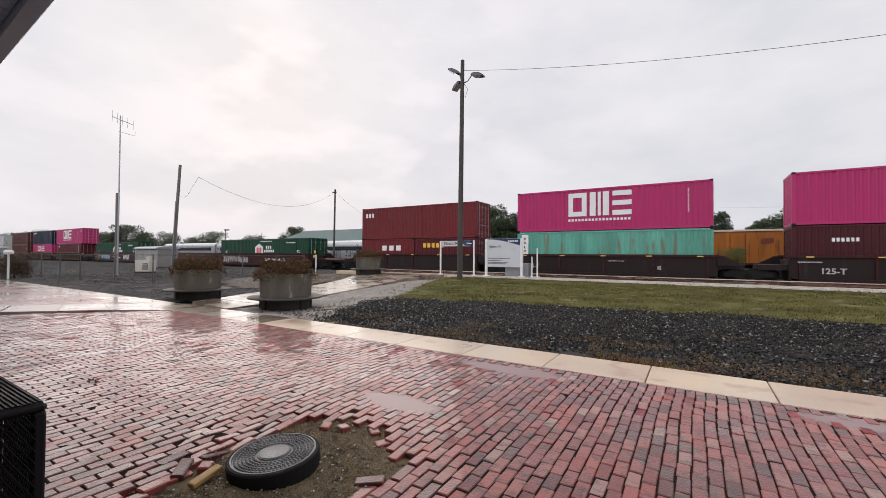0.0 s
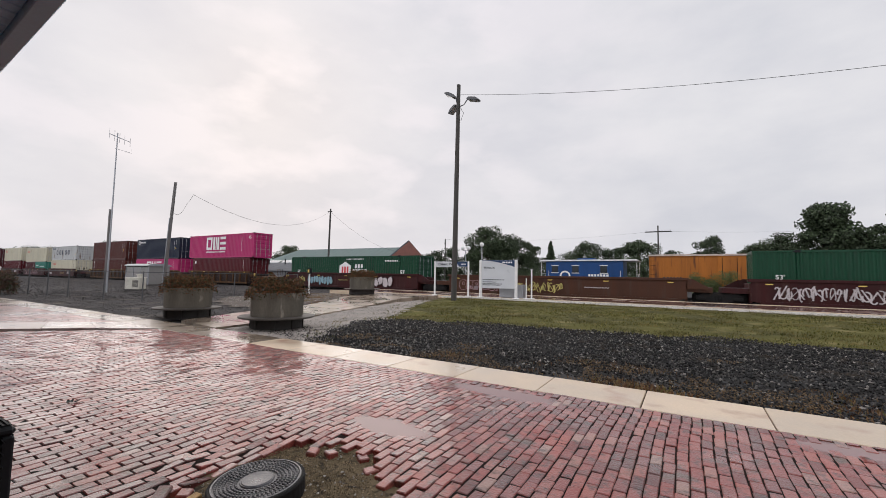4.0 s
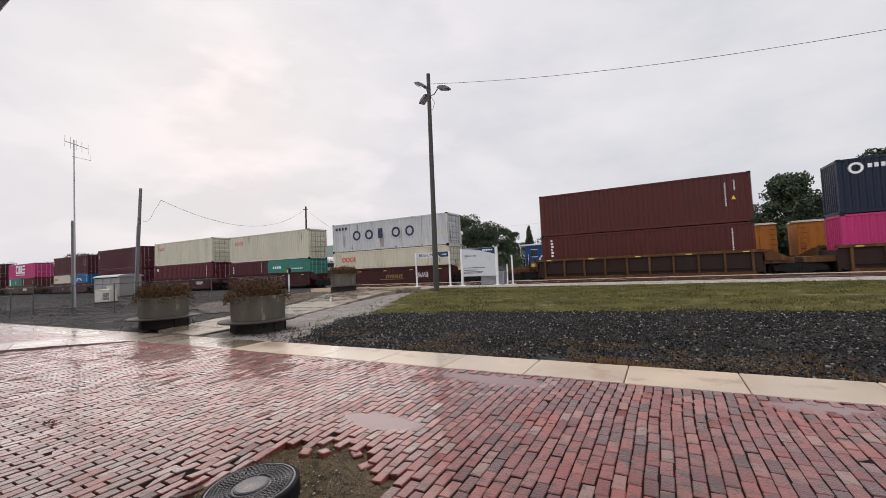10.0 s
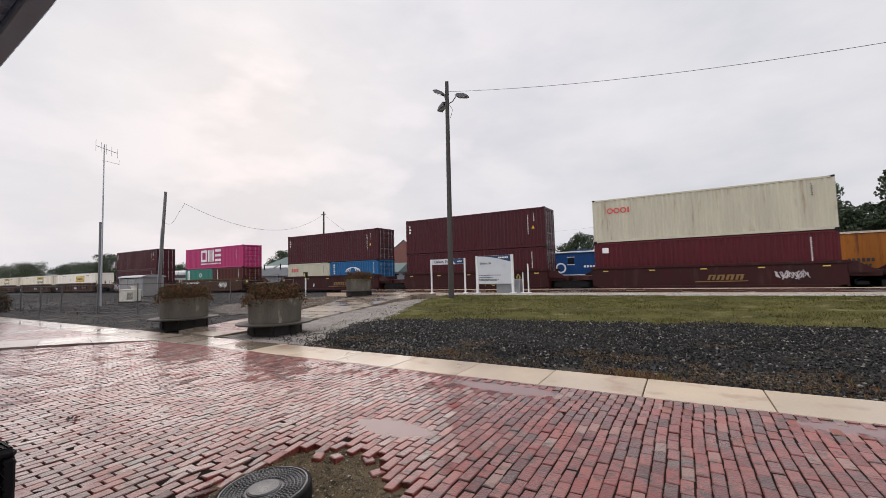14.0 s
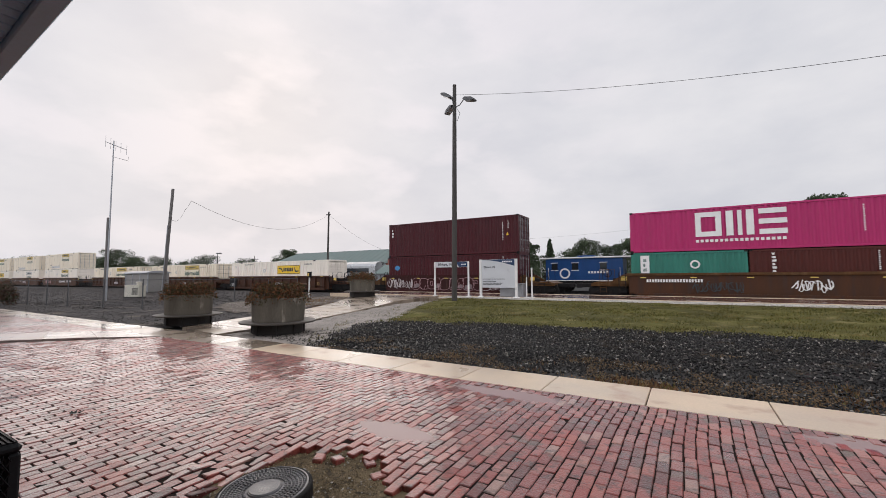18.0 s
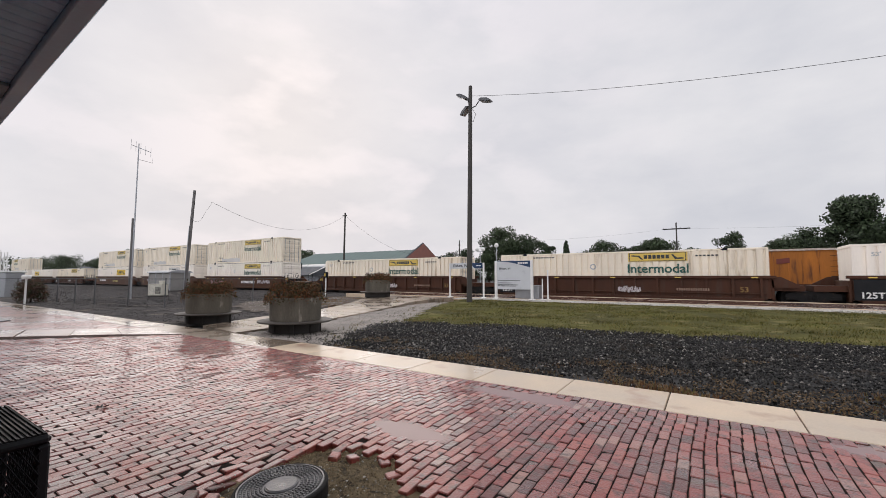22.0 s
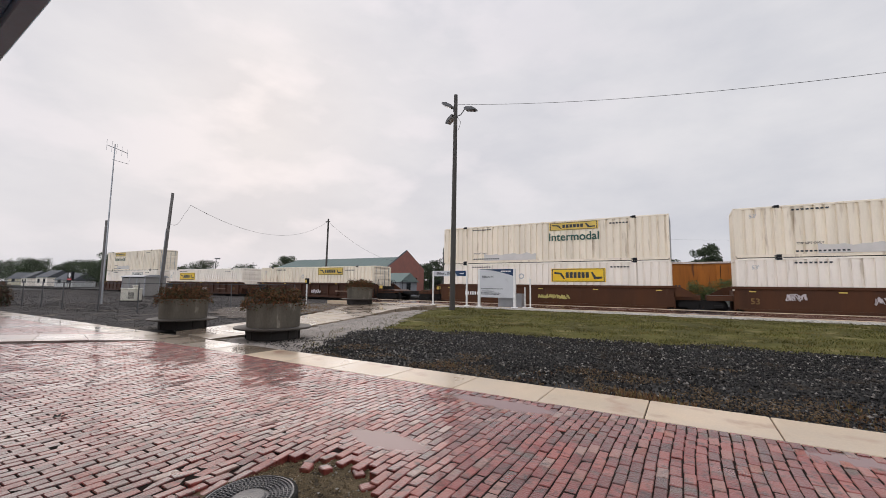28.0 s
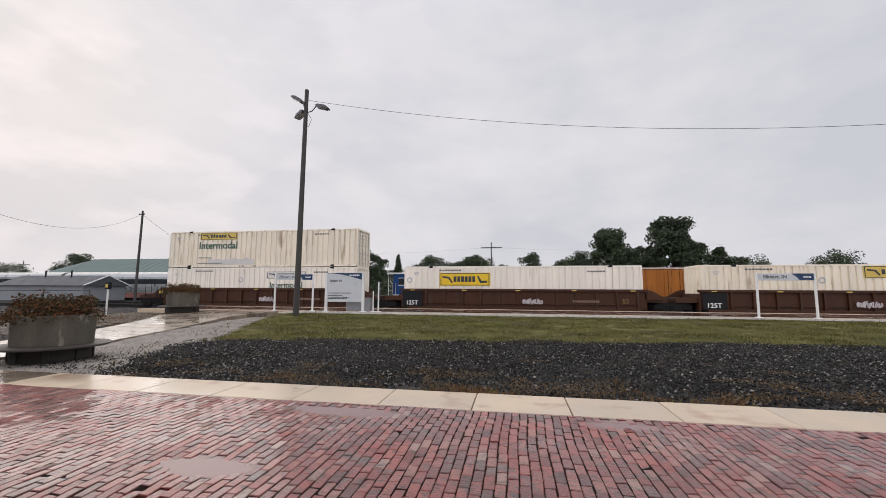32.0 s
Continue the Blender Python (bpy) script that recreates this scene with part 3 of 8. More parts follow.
area("ballast_bed", "dark wet railway ballast beside the paved strip", "gravel", BALLAST, BALLAST_OUT, lambda x, y: -0.05 + 0.05 * smooth_step(6, 8, y), 0.3, 0.03, 1)
stones("ballast_stones", "loose dark grey crushed ballast stones", BALLAST, lambda x, y: -0.055 + 0.06 * smooth_step(6, 8, y), lambda x, y: inside(x, y, BALLAST_OUT), (-9.3, 16, 6.1, 13.1), 95000, 0.024, 11, 0.045)
stones("ballast_stones", "dark ballast stones strewn into the pale gravel", BALLAST, lambda x, y: -0.02, lambda x, y: inside(x, y, PALE_OUT) and noise.noise((x * 1.3, y * 1.3, 7)) + 0.55 * (x + 9.3) > 0.15, (-9.3, -6.6, 6.1, 12.0), 2600, 0.017, 16, 0.008)
area("ballast_bed", "dark wet ballast beside the fence", "gravel", YARD, LEFT_OUT, lambda x, y: -0.03, 0.5, 0.04, 2)
stones("ballast_stones", "loose dark ballast by the chain-link fence", YARD, lambda x, y: -0.03, lambda x, y: inside(x, y, LEFT_OUT), (-36, -13, 6.1, 20), 20000, 0.021, 12, 0.006)
stones("ballast_stones", "coarse dark yard stones towards the main line", YARD, lambda x, y: -0.03, lambda x, y: inside(x, y, LEFT_OUT), (-90, -24, 8, 28), 14000, 0.045, 15, 0.012)
area("gravel_verge", "pale wet gravel between path and ballast", "gravel", PALEGRAVEL, PALE_OUT, lambda x, y: -0.03 + 0.1 * smooth_step(12, 19, y), 0.3, 0.015, 3)
stones("gravel_stones", "small pale gravel stones", PALEGRAVEL, lambda x, y: -0.03 + 0.1 * smooth_step(12, 19, y), lambda x, y: inside(x, y, PALE_OUT), (-12.8, -6.9, 6.1, 20.5), 26000, 0.011, 13, 0.004)
area("lawn", "worn yellowish grass strip along the platform", "grass", LAWN, GRASS_OUT, lambda x, y: 0.02 + 0.17 * smooth_step(12, 20, y), 0.4, 0.03, 4)


def blades(name, label, outline, box, count, height, top, seed, material, bare=-2.0):
    """Upright blades; bare: where the ground shows between the tufts."""
    rng = np.random.default_rng(seed)
    s = Shape()
    for x, y in rng.uniform((box[0], box[2]), (box[1], box[3]), (count, 2)):
        if not inside(x + 0.3 * noise.noise((x * 1.1, y, 5)), y + 0.5 * noise.noise((x * 0.8, y * 0.8, 9)), outline):
            continue
        if noise.noise((x * 0.8, y * 1.1, seed)) + 0.5 * noise.noise((x * 3.1, y * 3.1, seed)) < bare + 0.25 * rng.uniform(-1, 1):
            continue
        h = height * rng.uniform(0.4, 1.3) * (0.8 + 0.6 * noise.noise((x * 0.6, y * 0.6, 2)))
        a = rng.uniform(0, 6.28)
        z, c, d, w = top(x, y), math.cos(a), math.sin(a), 0.012
        lx, ly = rng.uniform(-0.6, 0.6, 2) * h
        n = len(s.v)
        s.v += [(x - w * c, y - w * d, z), (x + w * c, y + w * d, z), (x + lx, y + ly, z + h)]
        s.f.append((n, n + 1, n + 2))
    return tagged(part(name, s, material), label, "grass", kind="stuff")


blades("grass_blades", "short rough grass, green and straw-coloured", GRASS_OUT, (-12.3, 24, 10.5, 22), 120000, 0.07, lambda x, y: 0.01 + 0.17 * smooth_step(12, 20, y), 21, GRASS, -0.32)
DRYWEED = mat("dry_weeds", (0.25, 0.135, 0.05), 0.8, var=0.4, scale=1, bump=0.0, tones=((0.0, (0.085, 0.040, 0.020)), (0.45, (0.175, 0.085, 0.036)), (0.8, (0.25, 0.16, 0.07)), (1.0, (0.13, 0.13, 0.035))))
BROWNYARD = mat("trodden_brown_yard", (0.125, 0.105, 0.090), 0.9, spec=0.12, var=0.5, scale=0.8, bump=0.9, fine=30, dirt=(0.20, 0.165, 0.125), dirt_at=0.56)
EDGESOIL = mat("sandy_edge_soil", (0.17, 0.115, 0.068), 0.95, spec=0.1, var=0.45, scale=2.5, bump=0.9, fine=60, island=0.3, dirt=(0.07, 0.05, 0.035), dirt_at=0.56)
blades("dry_weeds", "brown dry weeds along the edge of the ballast", [(-4.4, 6.08), (9, 6.08), (9, 6.6), (3, 7.0), (0.5, 7.6), (-1.5, 7.8), (-3.8, 6.7)], (-4.4, 9, 6.08, 7.8), 26000, 0.075, lambda x, y: -0.03, 22, DRYWEED, 0.22)
stones("soil_grit", "tan sand and grit washed into the ballast edge", EDGESOIL, lambda x, y: -0.01 + 0.05 * smooth_step(6, 8, y), lambda x, y: noise.noise((x * 0.7, y * 1.2, 3)) + 0.4 * noise.noise((x * 2.5, y * 2.5, 6)) > -0.02 + 0.26 * (y - 6.3), (-6.8, 14, 6.08, 8.8), 34000, 0.013, 27, 0.03)
blades("grass_blades", "ragged grass growing into the edge of the ballast", [(-8.9, 10.2), (-6.8, 10.5), (-2, 11.2), (2.5, 11.9), (7.4, 12.5), (24, 12.5), (24, 13.2), (7.4, 13.2), (2.5, 12.6), (-2, 12.0), (-8.2, 11.4)], (-8.9, 24, 10.2, 13.2), 20000, 0.09, lambda x, y: 0.0, 24, GRASS, 0.0)
blades("grass_blades", "sparse weeds in the pale gravel by the ballast", [(-9.6, 9.2), (-7.4, 6.2), (-6.4, 6.2), (-7.4, 8.5), (-7.6, 11.5), (-10.4, 15.5), (-11.6, 19.5), (-12.4, 19.5), (-11.4, 14)], (-12.4, -6.4, 6.2, 19.5), 8000, 0.08, lambda x, y: -0.02 + 0.1 * smooth_step(12, 19, y), 25, GRASS, 0.22)
blades("dry_weeds", "straw-coloured weeds beside the path", [(-20, 15), (-15.5, 13.5), (-17.2, 18), (-19.5, 21.5), (-24, 21.5)], (-24, -15, 13.5, 21.5), 9000, 0.12, lambda x, y: -0.02, 23, DRYWEED, 0.0)
area("soil_strip", "bare brown soil with pale stones beside the path", "soil", BROWNYARD, [(-16.4, 10.2), (-15.0, 11.4), (-17.4, 17.2), (-20.3, 22.2), (-23.4, 22.2), (-23.2, 14.0), (-20.0, 11.5)], lambda x, y: 0.004, 0.4, 0.03, 8)
stones("gravel_stones", "pale stones lying on brown soil beside the path", PALEGRAVEL, lambda x, y: 0.0, lambda x, y: inside(x, y, [(-16.2, 10.4), (-15.2, 11.6), (-17.5, 17.2), (-20.4, 22.2), (-23.2, 22.2), (-23.0, 14.2), (-20.0, 11.8)]) and noise.noise((x, y, 8)) > -0.1, (-23.4, -15, 10.2, 22.2), 3500, 0.03, 28, 0.01)

# concrete strip in slabs, with joints
STRIP = thing("concrete_strip", "pale wet concrete strip in slabs beside the bricks", "pavement", kind="structure")
slab_me = Shape().box(-0.604, 0.604, -0.43, 0.43, -0.12, 0.0, 0.008).mesh("slab", CONCRETE)
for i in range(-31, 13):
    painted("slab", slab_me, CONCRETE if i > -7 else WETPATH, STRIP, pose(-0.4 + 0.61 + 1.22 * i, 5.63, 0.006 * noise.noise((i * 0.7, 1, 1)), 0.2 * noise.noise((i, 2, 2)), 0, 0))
part("bedding", Shape().box(-38.2, 15.4, 5.21, 6.05, -0.14, -0.03), JOINT, STRIP)

# a diagonal concrete band closes the plaza, with an older brick field behind it
APRON_OB = thing("apron", "wet concrete band and old brick field beyond the plaza", "pavement", kind="structure")
BAND_IN, BAND_OUT = [(-11.45, 5.19), (-12.6, 4.33), (-13.45, 3.52), (-14.3, 2.7), (-18.0, -0.9), (-22.0, -4.7)], [(-13.6, 5.19), (-14.25, 4.75), (-14.95, 4.05), (-15.75, 3.2), (-19.4, -0.4), (-23.6, -4.7)]
for k in range(5):
    quad = []
    for a, b, w in ((BAND_IN, k, 0.004), (BAND_IN, k + 1, -0.004), (BAND_OUT, k + 1, -0.004), (BAND_OUT, k, 0.004)):
        o = a[k + 1] if w > 0 else a[k]
        quad.append((a[b][0] + (o[0] - a[b][0]) * 0.006, a[b][1] + (o[1] - a[b][1]) * 0.006))
    part("slab", Shape().slab(quad[::-1], -0.12, 0.003 + 0.003 * (k % 2)), APRON, APRON_OB)
part("bedding", Shape().slab([(-13.7, 5.19), (-23.7, -4.7), (-46, -4.7), (-46, 5.19)], -0.12, -0.012), JOINT, APRON_OB)
FIELD = Shape()
frng = random.Random(19)
for i in range(92):
    for j in range(90):
        x, y = -13.8 - i * 0.208, 5.13 - j * 0.094
        edge = -13.6 - (5.19 - y) * 1.04
        if x + 0.1 * (j % 2) < edge - 0.1:
            z = 0.010 * noise.noise((x * 0.6, y * 0.9, 5.5)) + frng.uniform(-0.003, 0.003)
            u = x + 0.1 * (j % 2)
            FIELD.box(u - 0.099, u + 0.099, y - 0.044, y + 0.044, -0.03, z + 0.002)
tagged(part("brick_field", FIELD, mat("pale_wet_brick", (0.34, 0.18, 0.16), 0.35, var=0.35, scale=0.5, bump=0.35, fine=60, island=0.35, coat=0.85, coat_rough=0.12, coat_ior=1.55, dirt=(0.30, 0.21, 0.18), dirt_at=0.55), APRON_OB), "worn pinkish brick field, wet", kind="stuff")
tagged(part("cover_plate", Shape().slab([(-21.9, 3.1), (-18.7, 2.9), (-19.6, 3.6), (-21.9, 3.62)], -0.05, 0.035), IRON, APRON_OB), "dark flat steel cover plate")

PATH_OB = thing("path", "wet concrete path leading to the platform", "path", kind="structure")
PATH_L = [(-12.9, 6.45), (-14.0, 9.0), (-14.9, 12.5), (-17.0, 16.6), (-19.4, 20.4), (-21.0, 22.7)]
PATH_R = [(-10.5, 6.1), (-11.05, 9.6), (-12.0, 12.4), (-12.9, 15.4), (-13.6, 18.0), (-13.8, 22.7)]
for k in range(5):
    for h in range(3):
        a, b = h / 3 + 0.006, (h + 1) / 3 - 0.006
        quad = []
        for u, w in ((a, 0.01), (a, 0.99), (b, 0.99), (b, 0.01)):
            t = k + u
            i = min(4, int(t))
            g = t - i
            lx, ly = [PATH_L[i][n] * (1 - g) + PATH_L[i + 1][n] * g for n in (0, 1)]
            rx, ry = [PATH_R[i][n] * (1 - g) + PATH_R[i + 1][n] * g for n in (0, 1)]
            quad.append((lx * (1 - w) + rx * w, ly * (1 - w) + ry * w))
        za, zb = (0.004 + 0.2 * smooth_step(2.0, 5.0, k + h / 3 + q / 3) for q in (0, 1))
        slab = Shape().slab(quad, -0.12, 0.0)
        slab.v = slab.v[:4] + [(p[0], p[1], z) for p, z in zip(slab.v[4:], (za, za, zb, zb))]
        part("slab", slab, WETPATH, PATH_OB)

# the platform
PLATFORM_OB = thing("platform", "long wet brick and asphalt station platform", "platform", kind="structure")
for i in range(-8, 20):
    part("bay", Shape().box(i * 3.0 + 0.01, i * 3.0 + 2.99, 23.0, 27.3, -0.2, PLAT, 0.01), PLATFORM, PLATFORM_OB)
    part("edge_stone", Shape().box(i * 3.0 + 0.01, i * 3.0 + 2.99, 27.31, 27.98, -0.2, PLAT + 0.01, 0.015), CONCRETE, PLATFORM_OB)
part("kerb", Shape().box(-24, 60, 22.86, 22.99, -0.2, PLAT + 0.015, 0.01), CONCRETE, PLATFORM_OB)
area("gravel_verge", "pale gravel edging in front of the platform", "gravel", LIMESTONE, [(-13, 21.0), (30, 21.3), (30, 22.9), (-13, 22.9)], lambda x, y: 0.205, 0.3, 0.02, 6)

stones("gravel_stones", "pale limestone chips along the platform", LIMESTONE, lambda x, y: 0.2, lambda x, y: y > 21.1 + 0.5 * noise.noise((x * 0.7, 1, 1)), (-12.8, 24, 20.7, 22.85), 9000, 0.022, 14, 0.006)

# tracks
def track(y, x0, x1, label):
    t = thing("track", label, "railway track", kind="structure")
    for side in (-0.7175, 0.7175):
        part("rail", Shape().box(x0, x1, y + side - 0.035, y + side + 0.035, RAIL - 0.05, RAIL, 0.01).box(x0, x1, y + side - 0.01, y + side + 0.01, RAIL - 0.15, RAIL - 0.05).box(x0, x1, y + side - 0.07, y + side + 0.07, RAIL - 0.18, RAIL - 0.15), DARKSTEEL, t)
    sleeper = Shape().box(-0.11, 0.11, -1.3, 1.3, -0.2, 0, 0.01).mesh("sleeper", WOODPOLE)
    n = 0
    x = x0
    while x < x1 and n < 150:
        part("sleeper", sleeper, WOODPOLE, t, m=pose(x, y, RAIL - 0.17))
        x += max(0.6, (x1 - x0) / 150)
        n += 1
    return t


track(Y_TRACK, -700, 520, "near main line track under the passing train")
track(Y_TRACK + 4.3, -700, 520, "second main line track behind the train")
track(42.0, -60, 60, "museum siding behind the main line")

# ---------- the train ----------
SPEED = ((0, 0.0), (4, 53.52), (8, 106.67), (12, 159.58), (16, 212.33), (20, 264.98), (24, 317.56), (28, 370.06), (32, 422.46))
MOVING = []
MESHES = {}


def shared(key, make):
    if key not in MESHES:
        MESHES[key] = make()
    return MESHES[key]


def corrugated(length, height, pitch, depth, y, flip=1):
    """A wall of folded sheet along x, at y, folded inwards."""
    s = Shape()
    n = int(length / pitch)
    p = length / n
    prof = []
    for i in range(n):
        x = -length / 2 + i * p
        a, b, c = (0.66, 0.71, 0.95) if pitch > 0.35 else (0.26, 0.50, 0.76)
        prof += [(x, 0.0), (x + p * a, 0.0), (x + p * b, depth), (x + p * c, depth)]
    prof.append((length / 2, 0.0))
    for x, d in prof:
        s.v += [(x, y + flip * d, 0.0), (x, y + flip * d, height)]
    for i in range(len(prof) - 1):
        a = 2 * i
        s.f.append((a, a + 2, a + 3, a + 1) if flip > 0 else (a + 1, a + 3, a + 2, a))
    return s


def box_meshes(L, H, domestic, fine=False):
    W = 2.59 if domestic else 2.438
    pitch, depth = (0.42, 0.075) if domestic and not fine else (0.278, 0.05)
    d = {"W": W}
    d["side"] = corrugated(L - 0.24, H - 0.29, pitch, depth, -W / 2 + 0.012).mesh("side_panel", WHITEPAINT)
    d["far"] = corrugated(L - 0.24, H - 0.29, pitch, depth, W / 2 - 0.012, -1).mesh("side_panel", WHITEPAINT)
    d["roof"] = Shape().box(-L / 2 + 0.05, L / 2 - 0.05, -W / 2 + 0.04, W / 2 - 0.04, H - 0.06, H - 0.02).mesh("roof", WHITEPAINT)
    d["floor"] = Shape().box(-L / 2 + 0.05, L / 2 - 0.05, -W / 2 + 0.05, W / 2 - 0.05, 0.06, 0.16).mesh("floor", WHITEPAINT)
    d["top_rail"] = Shape().box(-L / 2 + 0.1, L / 2 - 0.1, -0.04, 0.04, H - 0.13, H - 0.03, 0.01).mesh("top_rail", WHITEPAINT)
    d["bottom_rail"] = Shape().box(-L / 2 + 0.1, L / 2 - 0.1, -0.03, 0.03, 0.025, 0.17, 0.01).mesh("bottom_rail", WHITEPAINT)
    d["post"] = Shape().box(-0.065, 0.065, -0.075, 0.075, 0.1, H - 0.1, 0.015).mesh("corner_post", WHITEPAINT)
    d["casting"] = Shape().box(-0.089, 0.089, -0.081, 0.081, 0.0, 0.118, 0.012).mesh("corner_casting", DARKSTEEL)
    s = Shape()
    prof = []
    for i in range(5):
        z, q = 0.16 + i * (H - 0.34) / 5, (H - 0.34) / 5
        prof += [(z, 0.015), (z + q * 0.55, 0.015), (z + q * 0.65, -0.02), (z + q * 0.9, -0.02)]
    prof.append((H - 0.18, 0.015))
    for z, q in prof:
        s.v += [(q, -W / 2 + 0.14, z), (q, -0.012, z)]
    s.f += [(2 * i, 2 * i + 1, 2 * i + 3, 2 * i + 2) for i in range(len(prof) - 1)]
    d["door"] = s.mesh("door", WHITEPAINT)
    for k, y in enumerate((-W / 2 + 0.38, -0.34)):
        s = Shape().tube((0.05, y, 0.1), (0.05, y, H - 0.14), 0.02, n=6)
        s.box(0.02, 0.09, y - 0.05, y + 0.05, 0.3, 0.36).box(0.02, 0.09, y - 0.05, y + 0.05, H - 0.5, H - 0.44)
        s.box(0.04, 0.075, y - 0.02, y + 0.26, 1.0, 1.04)
        d["rod", k] = s.mesh("lock_rod", GALV)
    d["end"] = corrugated(W - 0.2, H - 0.29, 0.25, 0.045, 0).mesh("end_panel", WHITEPAINT)
    d["beam"] = Shape().box(-0.05, 0.05, -W / 2 + 0.1, W / 2 - 0.1, 0.0, 0.15, 0.01).mesh("end_beam", WHITEPAINT)
    d["guide"] = Shape().box(-0.12, 0.12, -0.02, 0.06, 0.0, 0.15, 0.01).box(-0.2, -0.12, -0.01, 0.05, 0.03, 0.1).mesh("lift_guide", BLACKMETAL)
    d["rib"] = Shape().box(-0.05, 0.05, -0.016, 0.016, 0.17, H - 0.13, 0.006).mesh("stacking_post", WHITEPAINT)
    return d


def container(L, H, colour, x, z, label, group, marks=None, door_right=True):
    """A freight container on the train; x is the left end at the clip's start."""
    domestic = L > 14.5
    M = shared(("box", L, H, colour == "green"), lambda: box_meshes(L, H, domestic, colour == "green"))
    W, pt = M["W"], PAINT[colour]
    ob = thing("shipping_container", label, "shipping container", group, pose(x + L / 2, Y_TRACK, z))
    painted("side_panel", M["side"], pt, ob, pose(0, 0, 0.16))
    painted("side_panel", M["far"], pt, ob, pose(0, 0, 0.16))
    painted("roof", M["roof"], pt, ob)
    painted("floor", M["floor"], DARKSTEEL, ob)
    for y in (-W / 2 + 0.04, W / 2 - 0.04):
        painted("top_rail", M["top_rail"], pt, ob, pose(0, y, 0))
        painted("bottom_rail", M["bottom_rail"], pt, ob, pose(0, y, 0))
    for sx in (-1, 1):
        for sy in (-1, 1):
            painted("corner_post", M["post"], pt, ob, pose(sx * (L / 2 - 0.066), sy * (W / 2 - 0.076), 0))
            for zz in (0.001, H - 0.119):
                painted("corner_casting", M["casting"], DARKSTEEL if not domestic else pt, ob, pose(sx * ((L / 2 if not domestic else 6.096) - 0.0885), sy * (W / 2 - 0.079), zz))
        for zz in (0.0, H - 0.155):
            painted("end_beam", M["beam"], pt, ob, pose(sx * (L / 2 - 0.055), 0, zz))
    e = 1 if door_right else -1
    for k in (0, 1):
        turn = 0 if e > 0 else 180
        leaf = painted("door", M["door"], pt, ob, pose(e * (L / 2 - 0.05), 0, 0, 0, 0, turn) @ (Matrix.Identity(4) if k == 0 else Matrix.Diagonal((1, -1, 1, 1))))
        for q in (0, 1):
            painted("lock_rod", M["rod", q], GALV if colour != "white" else pt, leaf)
    painted("end_panel", M["end"], pt, ob, pose(-e * (L / 2 - 0.03), 0, 0.15, 0, 0, 90 if e < 0 else -90))
    if domestic:
        for sx in (-6.096, 6.096):
            painted("stacking_post", M["rib"], pt, ob, pose(sx, -W / 2 + 0.002, 0))
            painted("lift_guide", M["guide"], BLACKMETAL, ob, pose(sx, -W / 2, H - 0.14))
            painted("lift_guide", M["guide"], BLACKMETAL, ob, pose(sx, -W / 2, 0.02))
    MOVING.append(ob)
    if marks:
        for mk in marks:
            mark(ob, W, L, H, *mk)
    return ob


def bars(parent, name, x, z, w, h, y, material, count=1, gap=0.35, tall=None):
    """A row of plain bars in place of writing."""
    s = Shape()
    step = w / count
    for i in range(count):
        k = (tall[i % len(tall)] if tall else 1.0)
        s.box(x + i * step, x + i * step + step * (1 - gap), y - 0.004, y, z, z + h * k)
    return tagged(part(name, s, material, parent), kind="stuff")


